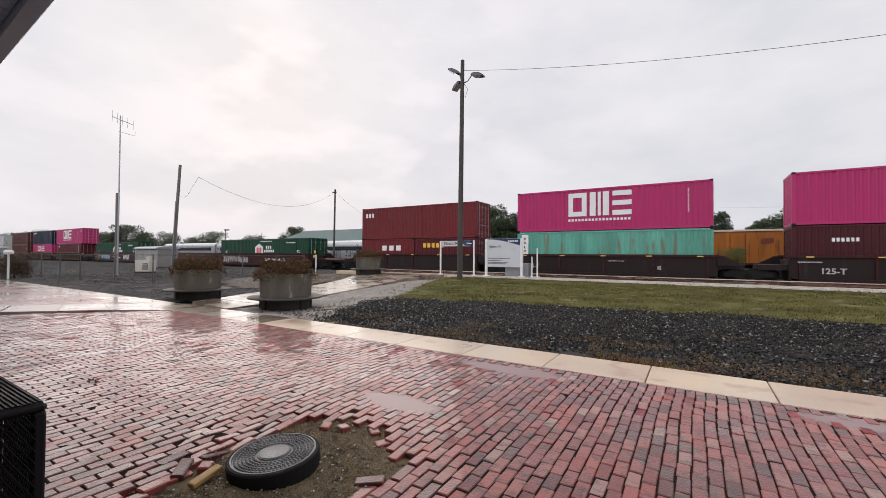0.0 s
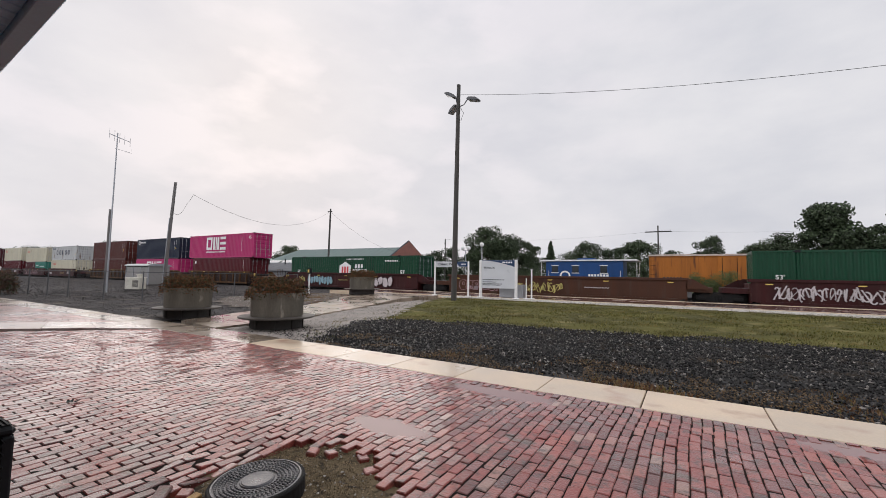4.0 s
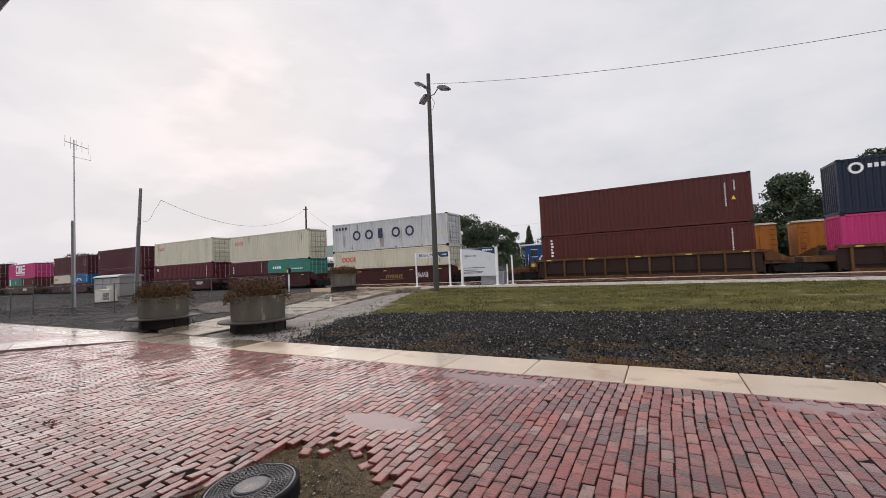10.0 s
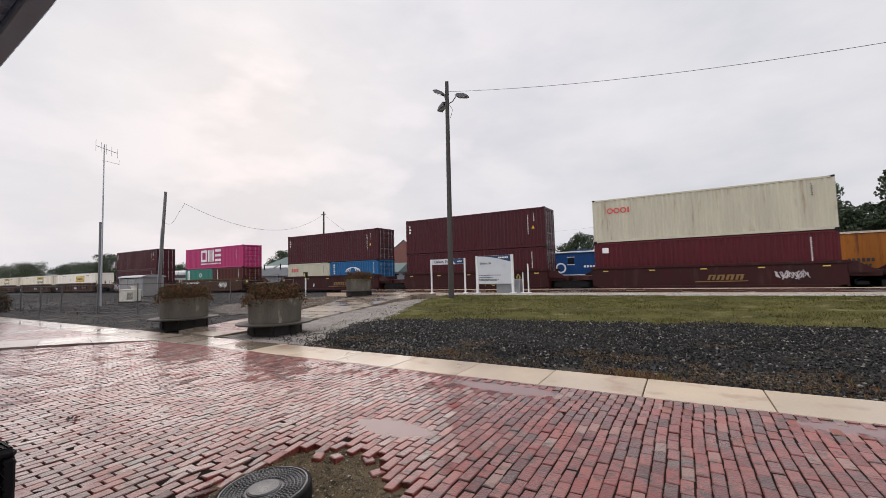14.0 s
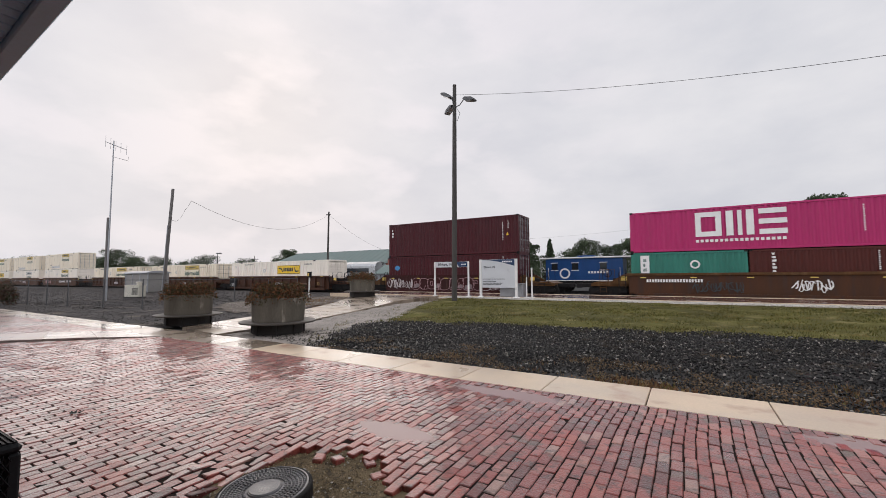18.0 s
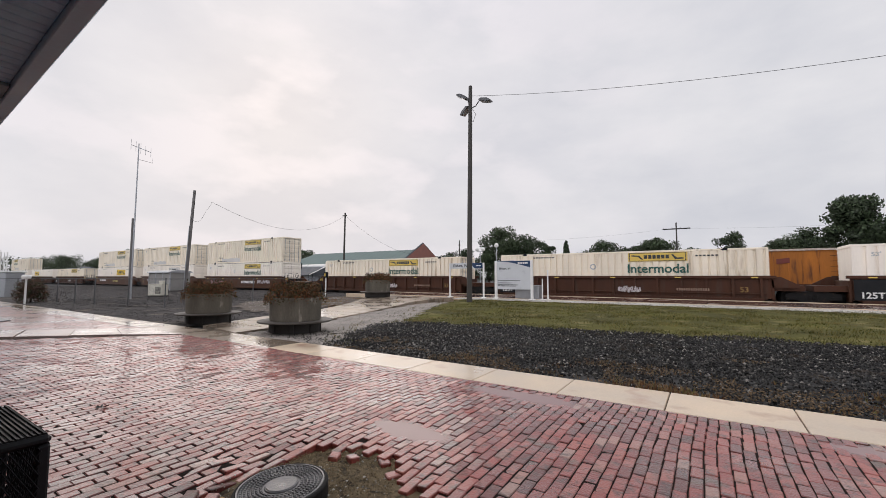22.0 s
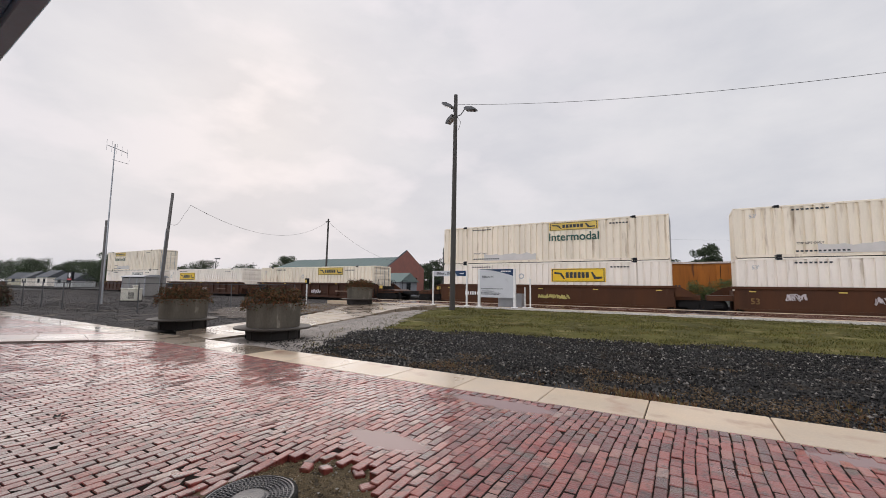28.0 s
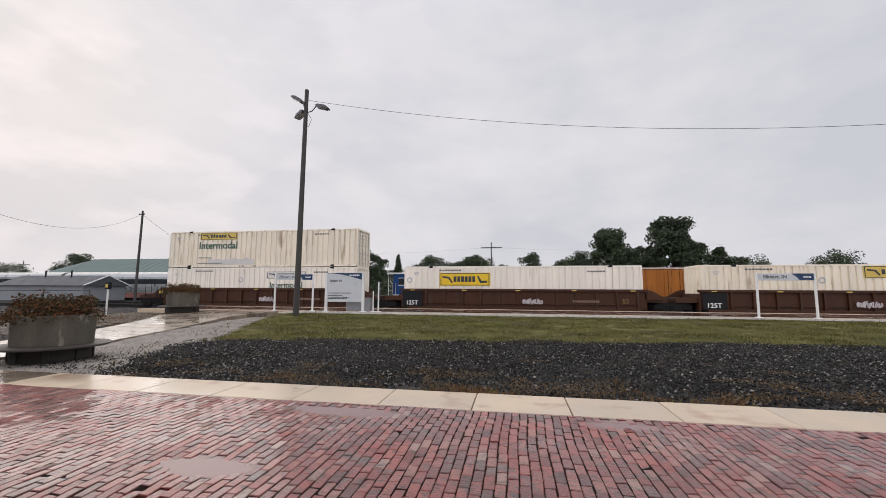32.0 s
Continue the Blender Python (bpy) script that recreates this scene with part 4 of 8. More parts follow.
def mark(ob, W, L, H, what, x, z, *more):
    """Marks on the near side; x from the left end, z from the bottom."""
    y = -W / 2 - 0.006
    x -= L / 2
    if what == "big":              # three bold white shapes and a small line of bars
        w, h = more
        u = w / 3.3
        s = Shape()
        t = h * 0.2
        s.box(x, x + u, y - 0.004, y, z, z + t).box(x, x + u, y - 0.004, y, z + h - t, z + h).box(x, x + t, y - 0.004, y, z + t, z + h - t).box(x + u - t, x + u, y - 0.004, y, z + t, z + h - t)
        a = x + u * 1.17
        s.box(a, a + t * 1.2, y - 0.004, y, z, z + h).box(a + u - t * 1.2, a + u, y - 0.004, y, z, z + h).box(a + u * 0.42, a + u * 0.58, y - 0.004, y, z, z + h)
        b = x + u * 2.34
        for k in (0, 0.4, 0.8):
            s.box(b, b + u * 0.95, y - 0.004, y, z + k * h, z + k * h + t)
        part("logo", s, INKWHITE, ob, "bold white block shapes")
        if h > 1.4:
            bars(ob, "marking", x, z - 0.34, w, 0.16, y, INKWHITE, 18, 0.35)
    elif what == "bars":
        w, h, material, count = more
        bars(ob, "marking", x, z, w, h, y, material, count)
    elif what == "text":
        size, material, words = more
        o = painted("marking", shared(("words", words, size), lambda: lettering(words, size)), material, ob, pose(x, y - 0.002, z))
    elif what == "panel":          # framed panel with a row of bars
        w, h, material = more
        p = part("panel", Shape().box(x, x + w, y - 0.004, y, z, z + h), material, ob, "framed name panel")
        bars(p, "marking", x + w * 0.28, z + h * 0.3, w * 0.44, h * 0.42, y - 0.006, INK, 6, 0.22)
        s = Shape()
        for q, r, a, b in ((0.02, 0.98, 0.03, 0.08), (0.02, 0.98, 0.92, 0.97), (0.02, 0.035, 0.08, 0.92), (0.965, 0.98, 0.08, 0.92)):
            s.box(x + w * q, x + w * r, y - 0.008, y - 0.006, z + h * a, z + h * b)
        s.plate([(x + w * 0.06, z + h * 0.75), (x + w * 0.2, z + h * 0.68), (x + w * 0.27, z + h * 0.2), (x + w * 0.24, z + h * 0.2), (x + w * 0.17, z + h * 0.55), (x + w * 0.06, z + h * 0.6)], y - 0.008, y - 0.006)
        s.plate([(x + w * 0.94, z + h * 0.25), (x + w * 0.8, z + h * 0.2), (x + w * 0.74, z + h * 0.72), (x + w * 0.77, z + h * 0.75), (x + w * 0.83, z + h * 0.38), (x + w * 0.94, z + h * 0.4)], y - 0.008, y - 0.006)
        part("panel_border", s, INK, p)
    elif what == "column":         # upright row of bars
        h, material, count = more
        s = Shape()
        wide = 0.2 if count < 7 and x < 0 else 0.075
        if wide < 0.1:
            count *= 2
        for i in range(count):
            zz = z + h * i / count
            s.box(x, x + wide * (0.8 + 0.2 * math.sin(i * 2.3)), y - 0.004, y, zz, zz + h / count * 0.62)
        tagged(part("marking", s, material, ob), kind="stuff")
    elif what == "square" and more[2] is INKYELLOW:
        w, h, material = more
        part("logo", Shape().plate([(x, z), (x + w * 0.7, z), (x + w * 0.35, z + h * 0.8)], y - 0.004, y), material, ob, "small yellow triangle")
    elif what == "square":
        w, h, material = more
        part("logo", Shape().box(x, x + w, y - 0.004, y, z, z + h), material, ob)
    elif what == "ring":
        r, material = more
        s = Shape()
        n = 20
        for i in range(n):
            a, b = 2 * math.pi * i / n, 2 * math.pi * (i + 1) / n
            s.plate([(x + r * math.cos(a), z + r * math.sin(a)), (x + r * math.cos(b), z + r * math.sin(b)), (x + r * 0.62 * math.cos(b), z + r * 0.62 * math.sin(b)), (x + r * 0.62 * math.cos(a), z + r * 0.62 * math.sin(a))], y - 0.004, y)
        part("logo", s, material, ob)
    elif what == "disc":
        r, material = more
        n = 20
        part("logo", Shape().plate([(x + r * math.cos(2 * math.pi * i / n), z + 0.75 * r * math.sin(2 * math.pi * i / n)) for i in range(n)], y - 0.004, y), material, ob, "blue oval emblem")
    elif what == "patch":          # a patch of fresh paint with an uneven upper edge
        w, h, material = more
        top = [(x + w * (1 - i / 12), z + h * (0.82 + 0.3 * noise.noise((i * 0.7, w, 1.1)))) for i in range(13)]
        part("paint_patch", Shape().plate([(x, z), (x + w, z)] + top, y - 0.003, y), material, ob, "grey patch of overpainting")
    elif what == "arch":
        r, material = more
        s = Shape()
        for k in (1.0, 0.72, 0.44):
            n = 12
            for i in range(n):
                a, b = math.pi * i / n, math.pi * (i + 1) / n
                s.plate([(x + r * k * math.cos(a), z + 0.5 * r * math.sin(a)), (x + r * k * math.cos(b), z + 0.5 * r * math.sin(b)), (x + r * k * 0.86 * math.cos(b), z + 0.43 * r * math.sin(b)), (x + r * k * 0.86 * math.cos(a), z + 0.43 * r * math.sin(a))], y - 0.004, y)
        part("logo", s, material, ob)
    elif what == "house":
        w, h, material = more
        part("logo", Shape().plate([(x, z), (x + w, z), (x + w, z + h * 0.72), (x + w / 2, z + h), (x, z + h * 0.72)], y - 0.004, y), INKWHITE, ob)
        s = Shape()
        for k in (0.2, 0.42, 0.64):
            s.box(x + w * k, x + w * (k + 0.15), y - 0.008, y - 0.005, z + h * 0.06, z + h * 0.66)
        part("marking", s, material, ob)


def truck():
    """Meshes of a two-axle truck, centred, standing on the rails at z = 0."""
    d = {}
    s = Shape()
    s.plate([(-1.15, 0.62), (-0.75, 0.80), (0.75, 0.80), (1.15, 0.62), (1.15, 0.42), (0.8, 0.40), (0.45, 0.28), (-0.45, 0.28), (-0.8, 0.40), (-1.15, 0.42)], -0.07, 0.07)
    for x in (-0.13, 0.0, 0.13):
        s.tube((x, -0.09, 0.3), (x, -0.09, 0.6), 0.06, n=8)
    s.box(-1.1, -0.68, -0.12, 0.1, 0.36, 0.56, 0.02).box(0.68, 1.1, -0.12, 0.1, 0.36, 0.56, 0.02)
    d["frame"] = s.mesh("side_frame", DARKSTEEL)
    d["wheel"] = Shape().lathe([(0.0, -0.07), (0.42, -0.07), (0.457, -0.05), (0.457, 0.04), (0.49, 0.05), (0.49, 0.08), (0.40, 0.08), (0.36, 0.03), (0.12, 0.03), (0.0, 0.09)], 24, axis="y").mesh("wheel", DARKSTEEL)
    d["axle"] = Shape().tube((0, -0.95, 0), (0, 0.95, 0), 0.08, n=8).mesh("axle", DARKSTEEL)
    d["bolster"] = Shape().box(-0.2, 0.2, -1.0, 1.0, 0.5, 0.78, 0.03).mesh("bolster", DARKSTEEL)
    return d


def add_truck(ob, x):
    M = shared("truck", truck)
    t = part("truck", M["bolster"], DARKSTEEL, ob, m=pose(x, 0, 0))
    for y in (-1.0, 1.0):
        part("side_frame", M["frame"], DARKSTEEL, t, m=pose(0, y, 0))
    for ax in (-0.89, 0.89):
        part("axle", M["axle"], DARKSTEEL, t, m=pose(ax, 0, 0.457))
        for y in (-0.72, 0.72):
            part("wheel", M["wheel"], DARKSTEEL, t, m=pose(ax, y, 0.457, 0, 0, 0 if y < 0 else 180))


CHORD = 1.66          # height of the wells' upper edge over the rails


def well_meshes(L, style):
    """Side wall, ribs, floor and ends for a well with an inner length L."""
    d = {}
    half = L / 2
    s = Shape()
    top, low = CHORD, 0.30
    s.plate([(-half, low + 0.12), (-half + 0.5, low), (half - 0.5, low), (half, low + 0.12), (half, top - 0.1), (-half, top - 0.1)], 0.0, 0.03)
    d["wall"] = s.mesh("side_wall", WHITEPAINT)
    d["inset"] = Shape().plate([(-half, low + 0.12), (-half + 0.5, low), (half - 0.5, low), (half, low + 0.12), (half, top - 0.1), (-half, top - 0.1)], 0.07, 0.095).mesh("side_wall", WHITEPAINT)
    d["deep_rib"] = Shape().plate([(-0.06, low + 0.1), (0.06, low + 0.1), (0.06, top - 0.15), (-0.06, top - 0.15)], -0.075, 0.07).mesh("rib", WHITEPAINT)
    d["ledge"] = Shape().box(-half + 0.3, half - 0.3, -0.03, 0.069, 0.62, 0.68, 0.008).mesh("ledge", WHITEPAINT)
    d["chord"] = Shape().box(-half - 0.15, half + 0.15, -0.09, 0.06, top - 0.16, top, 0.015).mesh("top_chord", WHITEPAINT)
    d["sill"] = Shape().box(-half + 0.4, half - 0.4, -0.08, 0.06, low - 0.05, low + 0.12, 0.015).mesh("side_sill", WHITEPAINT)
    d["rib"] = Shape().plate([(-0.05, low + 0.1), (0.05, low + 0.1), (0.05, top - 0.15), (-0.05, top - 0.15)], -0.075, 0.0).mesh("rib", WHITEPAINT)
    d["floor"] = Shape().box(-half, half, -1.25, 1.25, 0.22, 0.30).mesh("floor", DARKSTEEL)
    d["wall_end"] = Shape().box(-0.06, 0.06, -1.38, 1.38, 0.3, top - 0.25, 0.015).mesh("bulkhead", WHITEPAINT)
    deck = Shape().plate([(0, 0.82), (0, 1.12), (2.0, 1.12), (2.35, 1.0), (2.35, 0.82)], -1.2, 1.2)
    deck.plate([(-0.1, 1.0), (-0.1, top - 0.06), (0.3, top - 0.06), (1.1, 1.12), (1.1, 1.0)], -1.38, -1.3).plate([(-0.1, 1.0), (-0.1, top - 0.06), (0.3, top - 0.06), (1.1, 1.12), (1.1, 1.0)], 1.3, 1.38)
    d["deck"] = deck.mesh("end_platform", WHITEPAINT)
    for q, y in enumerate((-1.36, 1.36)):
        rail = Shape().path([(1.2, y, 1.1), (1.2, y, 1.95), (1.75, y, 1.95), (1.75, y, 1.1)], 0.018)
        for z in (0.5, 0.75, 1.0):
            rail.tube((1.35, y - 0.02, z), (1.75, y - 0.02, z), 0.014, n=6)
        rail.tube((1.35, y - 0.02, 0.4), (1.35, y - 0.02, 1.12), 0.014, n=6).tube((1.75, y - 0.02, 0.4), (1.75, y - 0.02, 1.12), 0.014, n=6)
        d["handrail", q] = rail.mesh("handrail", DARKSTEEL)
    d["short"] = Shape().plate([(0, 0.82), (0, 1.12), (1.3, 1.12), (1.3, 0.82)], -1.2, 1.2).plate([(-0.1, 1.0), (-0.1, top - 0.06), (0.3, top - 0.06), (1.1, 1.12), (1.1, 1.0)], -1.38, -1.3).mesh("end_platform", WHITEPAINT)
    d["coupler"] = Shape().box(0, 1.1, -0.12, 0.12, 0.72, 0.98, 0.03).box(1.0, 1.42, -0.2, 0.16, 0.68, 1.02, 0.05).mesh("coupler", DARKSTEEL)
    gear = Shape().box(0.15, 0.75, -1.15, -0.55, 1.121, 1.42, 0.02).box(0.95, 1.25, -1.1, -0.75, 1.121, 1.34, 0.02).box(0.2, 0.6, 0.3, 0.9, 1.121, 1.38, 0.02)
    for gx, gz in ((0.45, 2.0), (0.9, 1.8), (2.0, 1.9)):
        gear.tube((gx, -1.28, 1.0), (gx, -1.28, gz), 0.025, n=6)
    gear.tube((0.2, -1.22, 0.95), (2.2, -1.22, 0.95), 0.03, n=6).tube((0.1, -1.3, 0.62), (2.0, -1.24, 0.8), 0.02, n=6).tube((0.7, 0.0, 1.0), (0.7, -1.1, 1.0), 0.09, n=8)
    d["gear"] = gear.mesh("brake_gear", DARKSTEEL)
    d["ladder"] = Shape().box(-0.02, 0.02, -0.02, 0.02, 0.35, 1.7).box(0.38, 0.42, -0.02, 0.02, 0.35, 1.7).box(0.0, 0.4, -0.015, 0.015, 0.5, 0.53).box(0.0, 0.4, -0.015, 0.015, 0.8, 0.83).box(0.0, 0.4, -0.015, 0.015, 1.1, 1.13).box(0.0, 0.4, -0.015, 0.015, 1.4, 1.43).mesh("ladder", DARKSTEEL)
    d["plate"] = Shape().box(0.0, 0.34, -0.01, 0.0, 0.0, 0.26, 0.003).mesh("marker_plate", PANELFADED)
    d["staff"] = Shape().tube((1.55, -0.5, 1.12), (1.55, -0.5, 1.75), 0.03, n=6).mesh("brake_staff", DARKSTEEL)
    br = Shape().lathe([(0.24, -0.56), (0.28, -0.53), (0.24, -0.5)], 18, 1.55, 1.7, axis="y")
    d["brake"] = br.mesh("brake_wheel", DARKSTEEL)
    d["reflector"] = Shape().box(-0.16, 0.16, -0.004, 0.0, 0.0, 0.06).mesh("reflector", PANELYELLOW)
    return d


def well_car(x0, L, style, label, left_end, right_end, paint_key, group, text="", extras=(), end_key=""):
    """One well of an intermodal car; x0 is its left inner end at the clip's start."""
    M = shared(("well", L), lambda: well_meshes(L, style))
    pt = PAINT[paint_key]
    trim = pt
    # yellow ribbed cars: recessed walls in a much darker brown than ribs and chord
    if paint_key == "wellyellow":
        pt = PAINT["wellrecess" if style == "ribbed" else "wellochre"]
    elif paint_key == "welldark":
        trim = PAINT["wellwine"]
    ob = thing("well_car", label, "railway wagon", group, pose(x0 + L / 2, Y_TRACK, RAIL))
    for y, turn in ((-1.42, 0), (1.42, 180)):
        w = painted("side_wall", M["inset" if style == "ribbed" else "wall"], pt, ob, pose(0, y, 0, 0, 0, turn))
        painted("top_chord", M["chord"], trim, w)
        painted("side_sill", M["sill"], trim if style == "ribbed" and L < 13 else pt, w)
        if style == "ribbed":
            n = 13 if L > 14 else 10
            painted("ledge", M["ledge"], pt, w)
            for i in range(n):
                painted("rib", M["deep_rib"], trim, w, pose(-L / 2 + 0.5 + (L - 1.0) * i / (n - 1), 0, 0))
        elif style == "few":
            for i in range(5):
                painted("rib", M["rib"], trim, w, pose(-L / 2 + 0.4 + (L - 0.8) * i / 4, 0, 0))
        if turn == 0:
            for i in range(5):
                painted("reflector", M["reflector"], PANELFADED, w, pose(-L / 2 + 0.8 + (L - 1.6) * i / 4, -0.095, 1.35 if style == "plain" else 1.53))
    painted("floor", M["floor"], DARKSTEEL, ob)
    for e, kind in ((-1, left_end), (1, right_end)):
        turn = 0 if e > 0 else 180
        painted("bulkhead", M["wall_end"], pt, ob, pose(e * L / 2, 0, 0))
        deck = painted("end_platform", M["deck" if kind == "coupled" else "short"], PAINT[end_key or paint_key], ob, pose(e * (L / 2 + 0.05), 0, 0, 0, 0, turn))
        if kind == "coupled":
            for q in (0, 1):
                painted("handrail", M["handrail", q], DARKSTEEL if paint_key != "wellyellow" else trim, deck)
            painted("coupler", M["coupler"], DARKSTEEL, ob, pose(e * (L / 2 + 2.2), 0, 0, 0, 0, turn))
            painted("brake_wheel", M["brake"], DARKSTEEL, deck)
            painted("brake_staff", M["staff"], DARKSTEEL, deck)
            painted("brake_gear", M["gear"], DARKSTEEL, deck)
            if e < 0:
                painted("ladder", M["ladder"], DARKSTEEL, ob, pose(-L / 2 - 0.62, -1.46, 0))
                painted("marker_plate", M["plate"], PANELFADED, ob, pose(-L / 2 - 0.5, -1.385, 1.2))
            else:
                painted("ladder", M["ladder"], DARKSTEEL, ob, pose(L / 2 + 0.22, -1.46, 0))
                painted("marker_plate", M["plate"], PANELFADED, ob, pose(L / 2 + 0.75, -1.385, 1.2))
            add_truck(ob, e * (L / 2 + 1.3))
        elif kind == "shared":
            add_truck(ob, e * (L / 2 + (1.53 if L < 14 else 1.67)))
    if text:
        painted("marking", shared(("words", text, 0.42), lambda: lettering(text, 0.42)), INKWHITE, ob, pose(-L / 2 + 0.75, -1.51, 0.66))
        part("stencil_panel", Shape().box(-L / 2 + 0.1, -L / 2 + 1.5, -1.5, -1.494, 0.42, CHORD - 0.2), BLACKMETAL, ob)
    for kind, x, z, w, h, material in extras:
        scrawl(ob, kind, x - L / 2, z, w, h, material)
    MOVING.append(ob)
    return ob


def scrawl(ob, kind, x, z, w, h, material):
    """Sprayed shapes: loops, or rows of bars, with no letters."""
    rng = random.Random(int(1000 * (x + w + 50)))
    y = -1.512
    if kind in ("53", "125-T"):
        painted("marking", shared(("words", kind, h), lambda: lettering(kind, h)), material, ob, pose(x + 0.4, y - 0.002, z + h / 2))
        return
    if kind == "slanted":          # leaning blocks over a long swoosh
        s = Shape()
        for k in range(4):
            a = x + 0.25 * w + k * w * 0.17
            for q, e in ((0.0, 0.05), (0.085, 0.05)):
                s.plate([(a + q * w, z), (a + (q + e) * w, z), (a + (q + e) * w + 0.1, z + h), (a + q * w + 0.1, z + h)], y - 0.004, y)
            s.plate([(a + 0.03 * w + 0.08, z + h * 0.78), (a + 0.11 * w + 0.08, z + h * 0.78), (a + 0.11 * w + 0.1, z + h), (a + 0.03 * w + 0.1, z + h)], y - 0.004, y)
        s.plate([(x, z - 0.12), (x + w * 0.97, z - 0.1), (x + w, z - 0.05), (x + 0.1, z - 0.06)], y - 0.004, y)
        part("logo", s, material, ob, "slanted ochre block shapes over a swoosh")
        return
    if kind == "bars":
        bars(ob, "marking", x, z, w, h, y, material, max(3, int(w / (h * 0.8))))
        return
    if kind == "outlines":         # tall swollen outlines side by side, some with a pale haze inside
        line, haze = Shape(), Shape()
        n = max(3, int(w / (h * 0.68)))
        edges = [x + w * (k + (rng.uniform(-0.22, 0.22) if 0 < k < n else 0)) / n for k in range(n + 1)]

        def ring(cx, cz, rx, rz, skew, t):
            ph = rng.uniform(0, 6)
            pts = []
            for q in range(26):
                c, v = math.cos(2 * math.pi * q / 26), math.sin(2 * math.pi * q / 26)
                swell = 1 + 0.07 * math.sin(3 * 2 * math.pi * q / 26 + ph) + 0.05 * math.sin(5 * 2 * math.pi * q / 26 + 2 * ph)
                u, v = math.copysign(abs(c) ** 0.62, c) * swell, math.copysign(abs(v) ** 0.62, v)
                pts.append((u * rx + skew * v * rz, v * rz))
            for q in range(26):
                (ax, az), (bx, bz) = pts[q], pts[(q + 1) % 26]
                ka, kb = 1 - t / math.hypot(ax, az), 1 - t / math.hypot(bx, bz)
                line.plate([(cx + ax, cz + az), (cx + bx, cz + bz), (cx + bx * kb, cz + bz * kb), (cx + ax * ka, cz + az * ka)], y - 0.004, y)

        for k in range(n):
            left, right = edges[k], edges[k + 1]
            cx, cz, rx = (left + right) / 2, z + h * 0.5, (right - left) * 0.56
            skew = rng.uniform(-0.25, 0.3)
            ring(cx, cz, rx, h * rng.uniform(0.44, 0.54), skew, 0.03)
            if k % 3 != 1:
                ring(cx + rng.uniform(-0.1, 0.1), cz + h * rng.uniform(-0.1, 0.16), rx * rng.uniform(0.2, 0.34), h * rng.uniform(0.1, 0.2), skew, 0.025)
            if k % 2:
                q = rng.uniform(-0.3, 0.2) * rx
                line.plate([(cx + q, z + 0.03), (cx + q + 0.045, z + 0.03), (cx + q + 0.09, cz - h * 0.12), (cx + q + 0.045, cz - h * 0.12)], y - 0.004, y)
            if rng.random() < 0.6:
                e, u = rng.uniform(0.05, 0.2), rng.uniform(0.3, 0.5)
                haze.plate([(cx - rx * 0.7, z + h * e), (cx - rx * 0.1, z + h * (e - 0.02)), (cx + rx * 0.65, z + h * (e + 0.06)), (cx + rx * 0.72, z + h * u), (cx + rx * 0.2, z + h * (u + 0.08)), (cx - rx * 0.6, z + h * (u - 0.06))], y - 0.002, y)
        tagged(part("sprayed_outline", line, material, ob), kind="stuff")
        if haze.f:
            tagged(part("sprayed_fill", haze, SPRAYGREY, ob, "greyish sprayed haze"), kind="stuff")
        return
    if kind == "bubbles":          # swollen filled shapes with darker outlines
        fill, line = Shape(), Shape()
        n = max(3, int(w / (h * 0.42)))
        for k in range(n):
            cx, cz = x + w * (k + 0.5) / n, z + h * (0.5 + rng.uniform(-0.08, 0.08))
            rx, rz, ph = w / n * rng.uniform(0.5, 0.72), h * rng.uniform(0.40, 0.54), rng.uniform(0, 6)
            out = [(cx + rx * (1 + 0.16 * math.sin(3 * a + ph)) * math.cos(a), cz + rz * (1 + 0.16 * math.sin(2 * a + ph)) * math.sin(a)) for a in [2 * math.pi * q / 16 for q in range(16)]]
            fill.plate(out[::-1], y - 0.004 - 0.0006 * (k % 3), y)
            for q in range(16):
                (ax, az), (bx, bz) = out[q], out[(q + 1) % 16]
                line.plate([(ax, az), (bx, bz), (cx + (bx - cx) * 0.86, cz + (bz - cz) * 0.86), (cx + (ax - cx) * 0.86, cz + (az - cz) * 0.86)], y - 0.0075, y - 0.0065)
        tagged(part("sprayed_fill", fill, material, ob), kind="stuff")
        tagged(part("sprayed_outline", line, SPRAYDARK, ob), kind="stuff")
        return
    s = Shape()
    n = max(4, int(w / (h * 0.30)))
    for k in range(n):
        cx, cz = x + w * (k + 0.5) / n, z + h * (0.5 + rng.uniform(-0.12, 0.12))
        rx, rz, ph = h * rng.uniform(0.12, 0.3), h * rng.uniform(0.3, 0.5), rng.uniform(0, 6)
        m, t = 12, rng.uniform(0.035, 0.075)
        for i in range(rng.randint(4, 10)):
            a, b = ph + 2 * math.pi * i / m, ph + 2 * math.pi * (i + 1) / m
            s.plate([(cx + rx * math.cos(a), cz + rz * math.sin(a)), (cx + rx * math.cos(b), cz + rz * math.sin(b)), (cx + (rx - t) * math.cos(b), cz + (rz - t) * math.sin(b)), (cx + (rx - t) * math.cos(a), cz + (rz - t) * math.sin(a))], y - 0.004, y)
        lean, half = rng.uniform(-0.25, 0.25) * h, h * rng.uniform(0.25, 0.5)
        s.plate([(cx - lean - t / 2, cz - half), (cx - lean + t / 2, cz - half), (cx + lean + t / 2, cz + half), (cx + lean - t / 2, cz + half)], y - 0.004, y)
    tagged(part("sprayed_scrawl", s, material, ob), kind="stuff")


HC, STD = 2.896, 2.591
FLOOR_Z = RAIL + 0.37

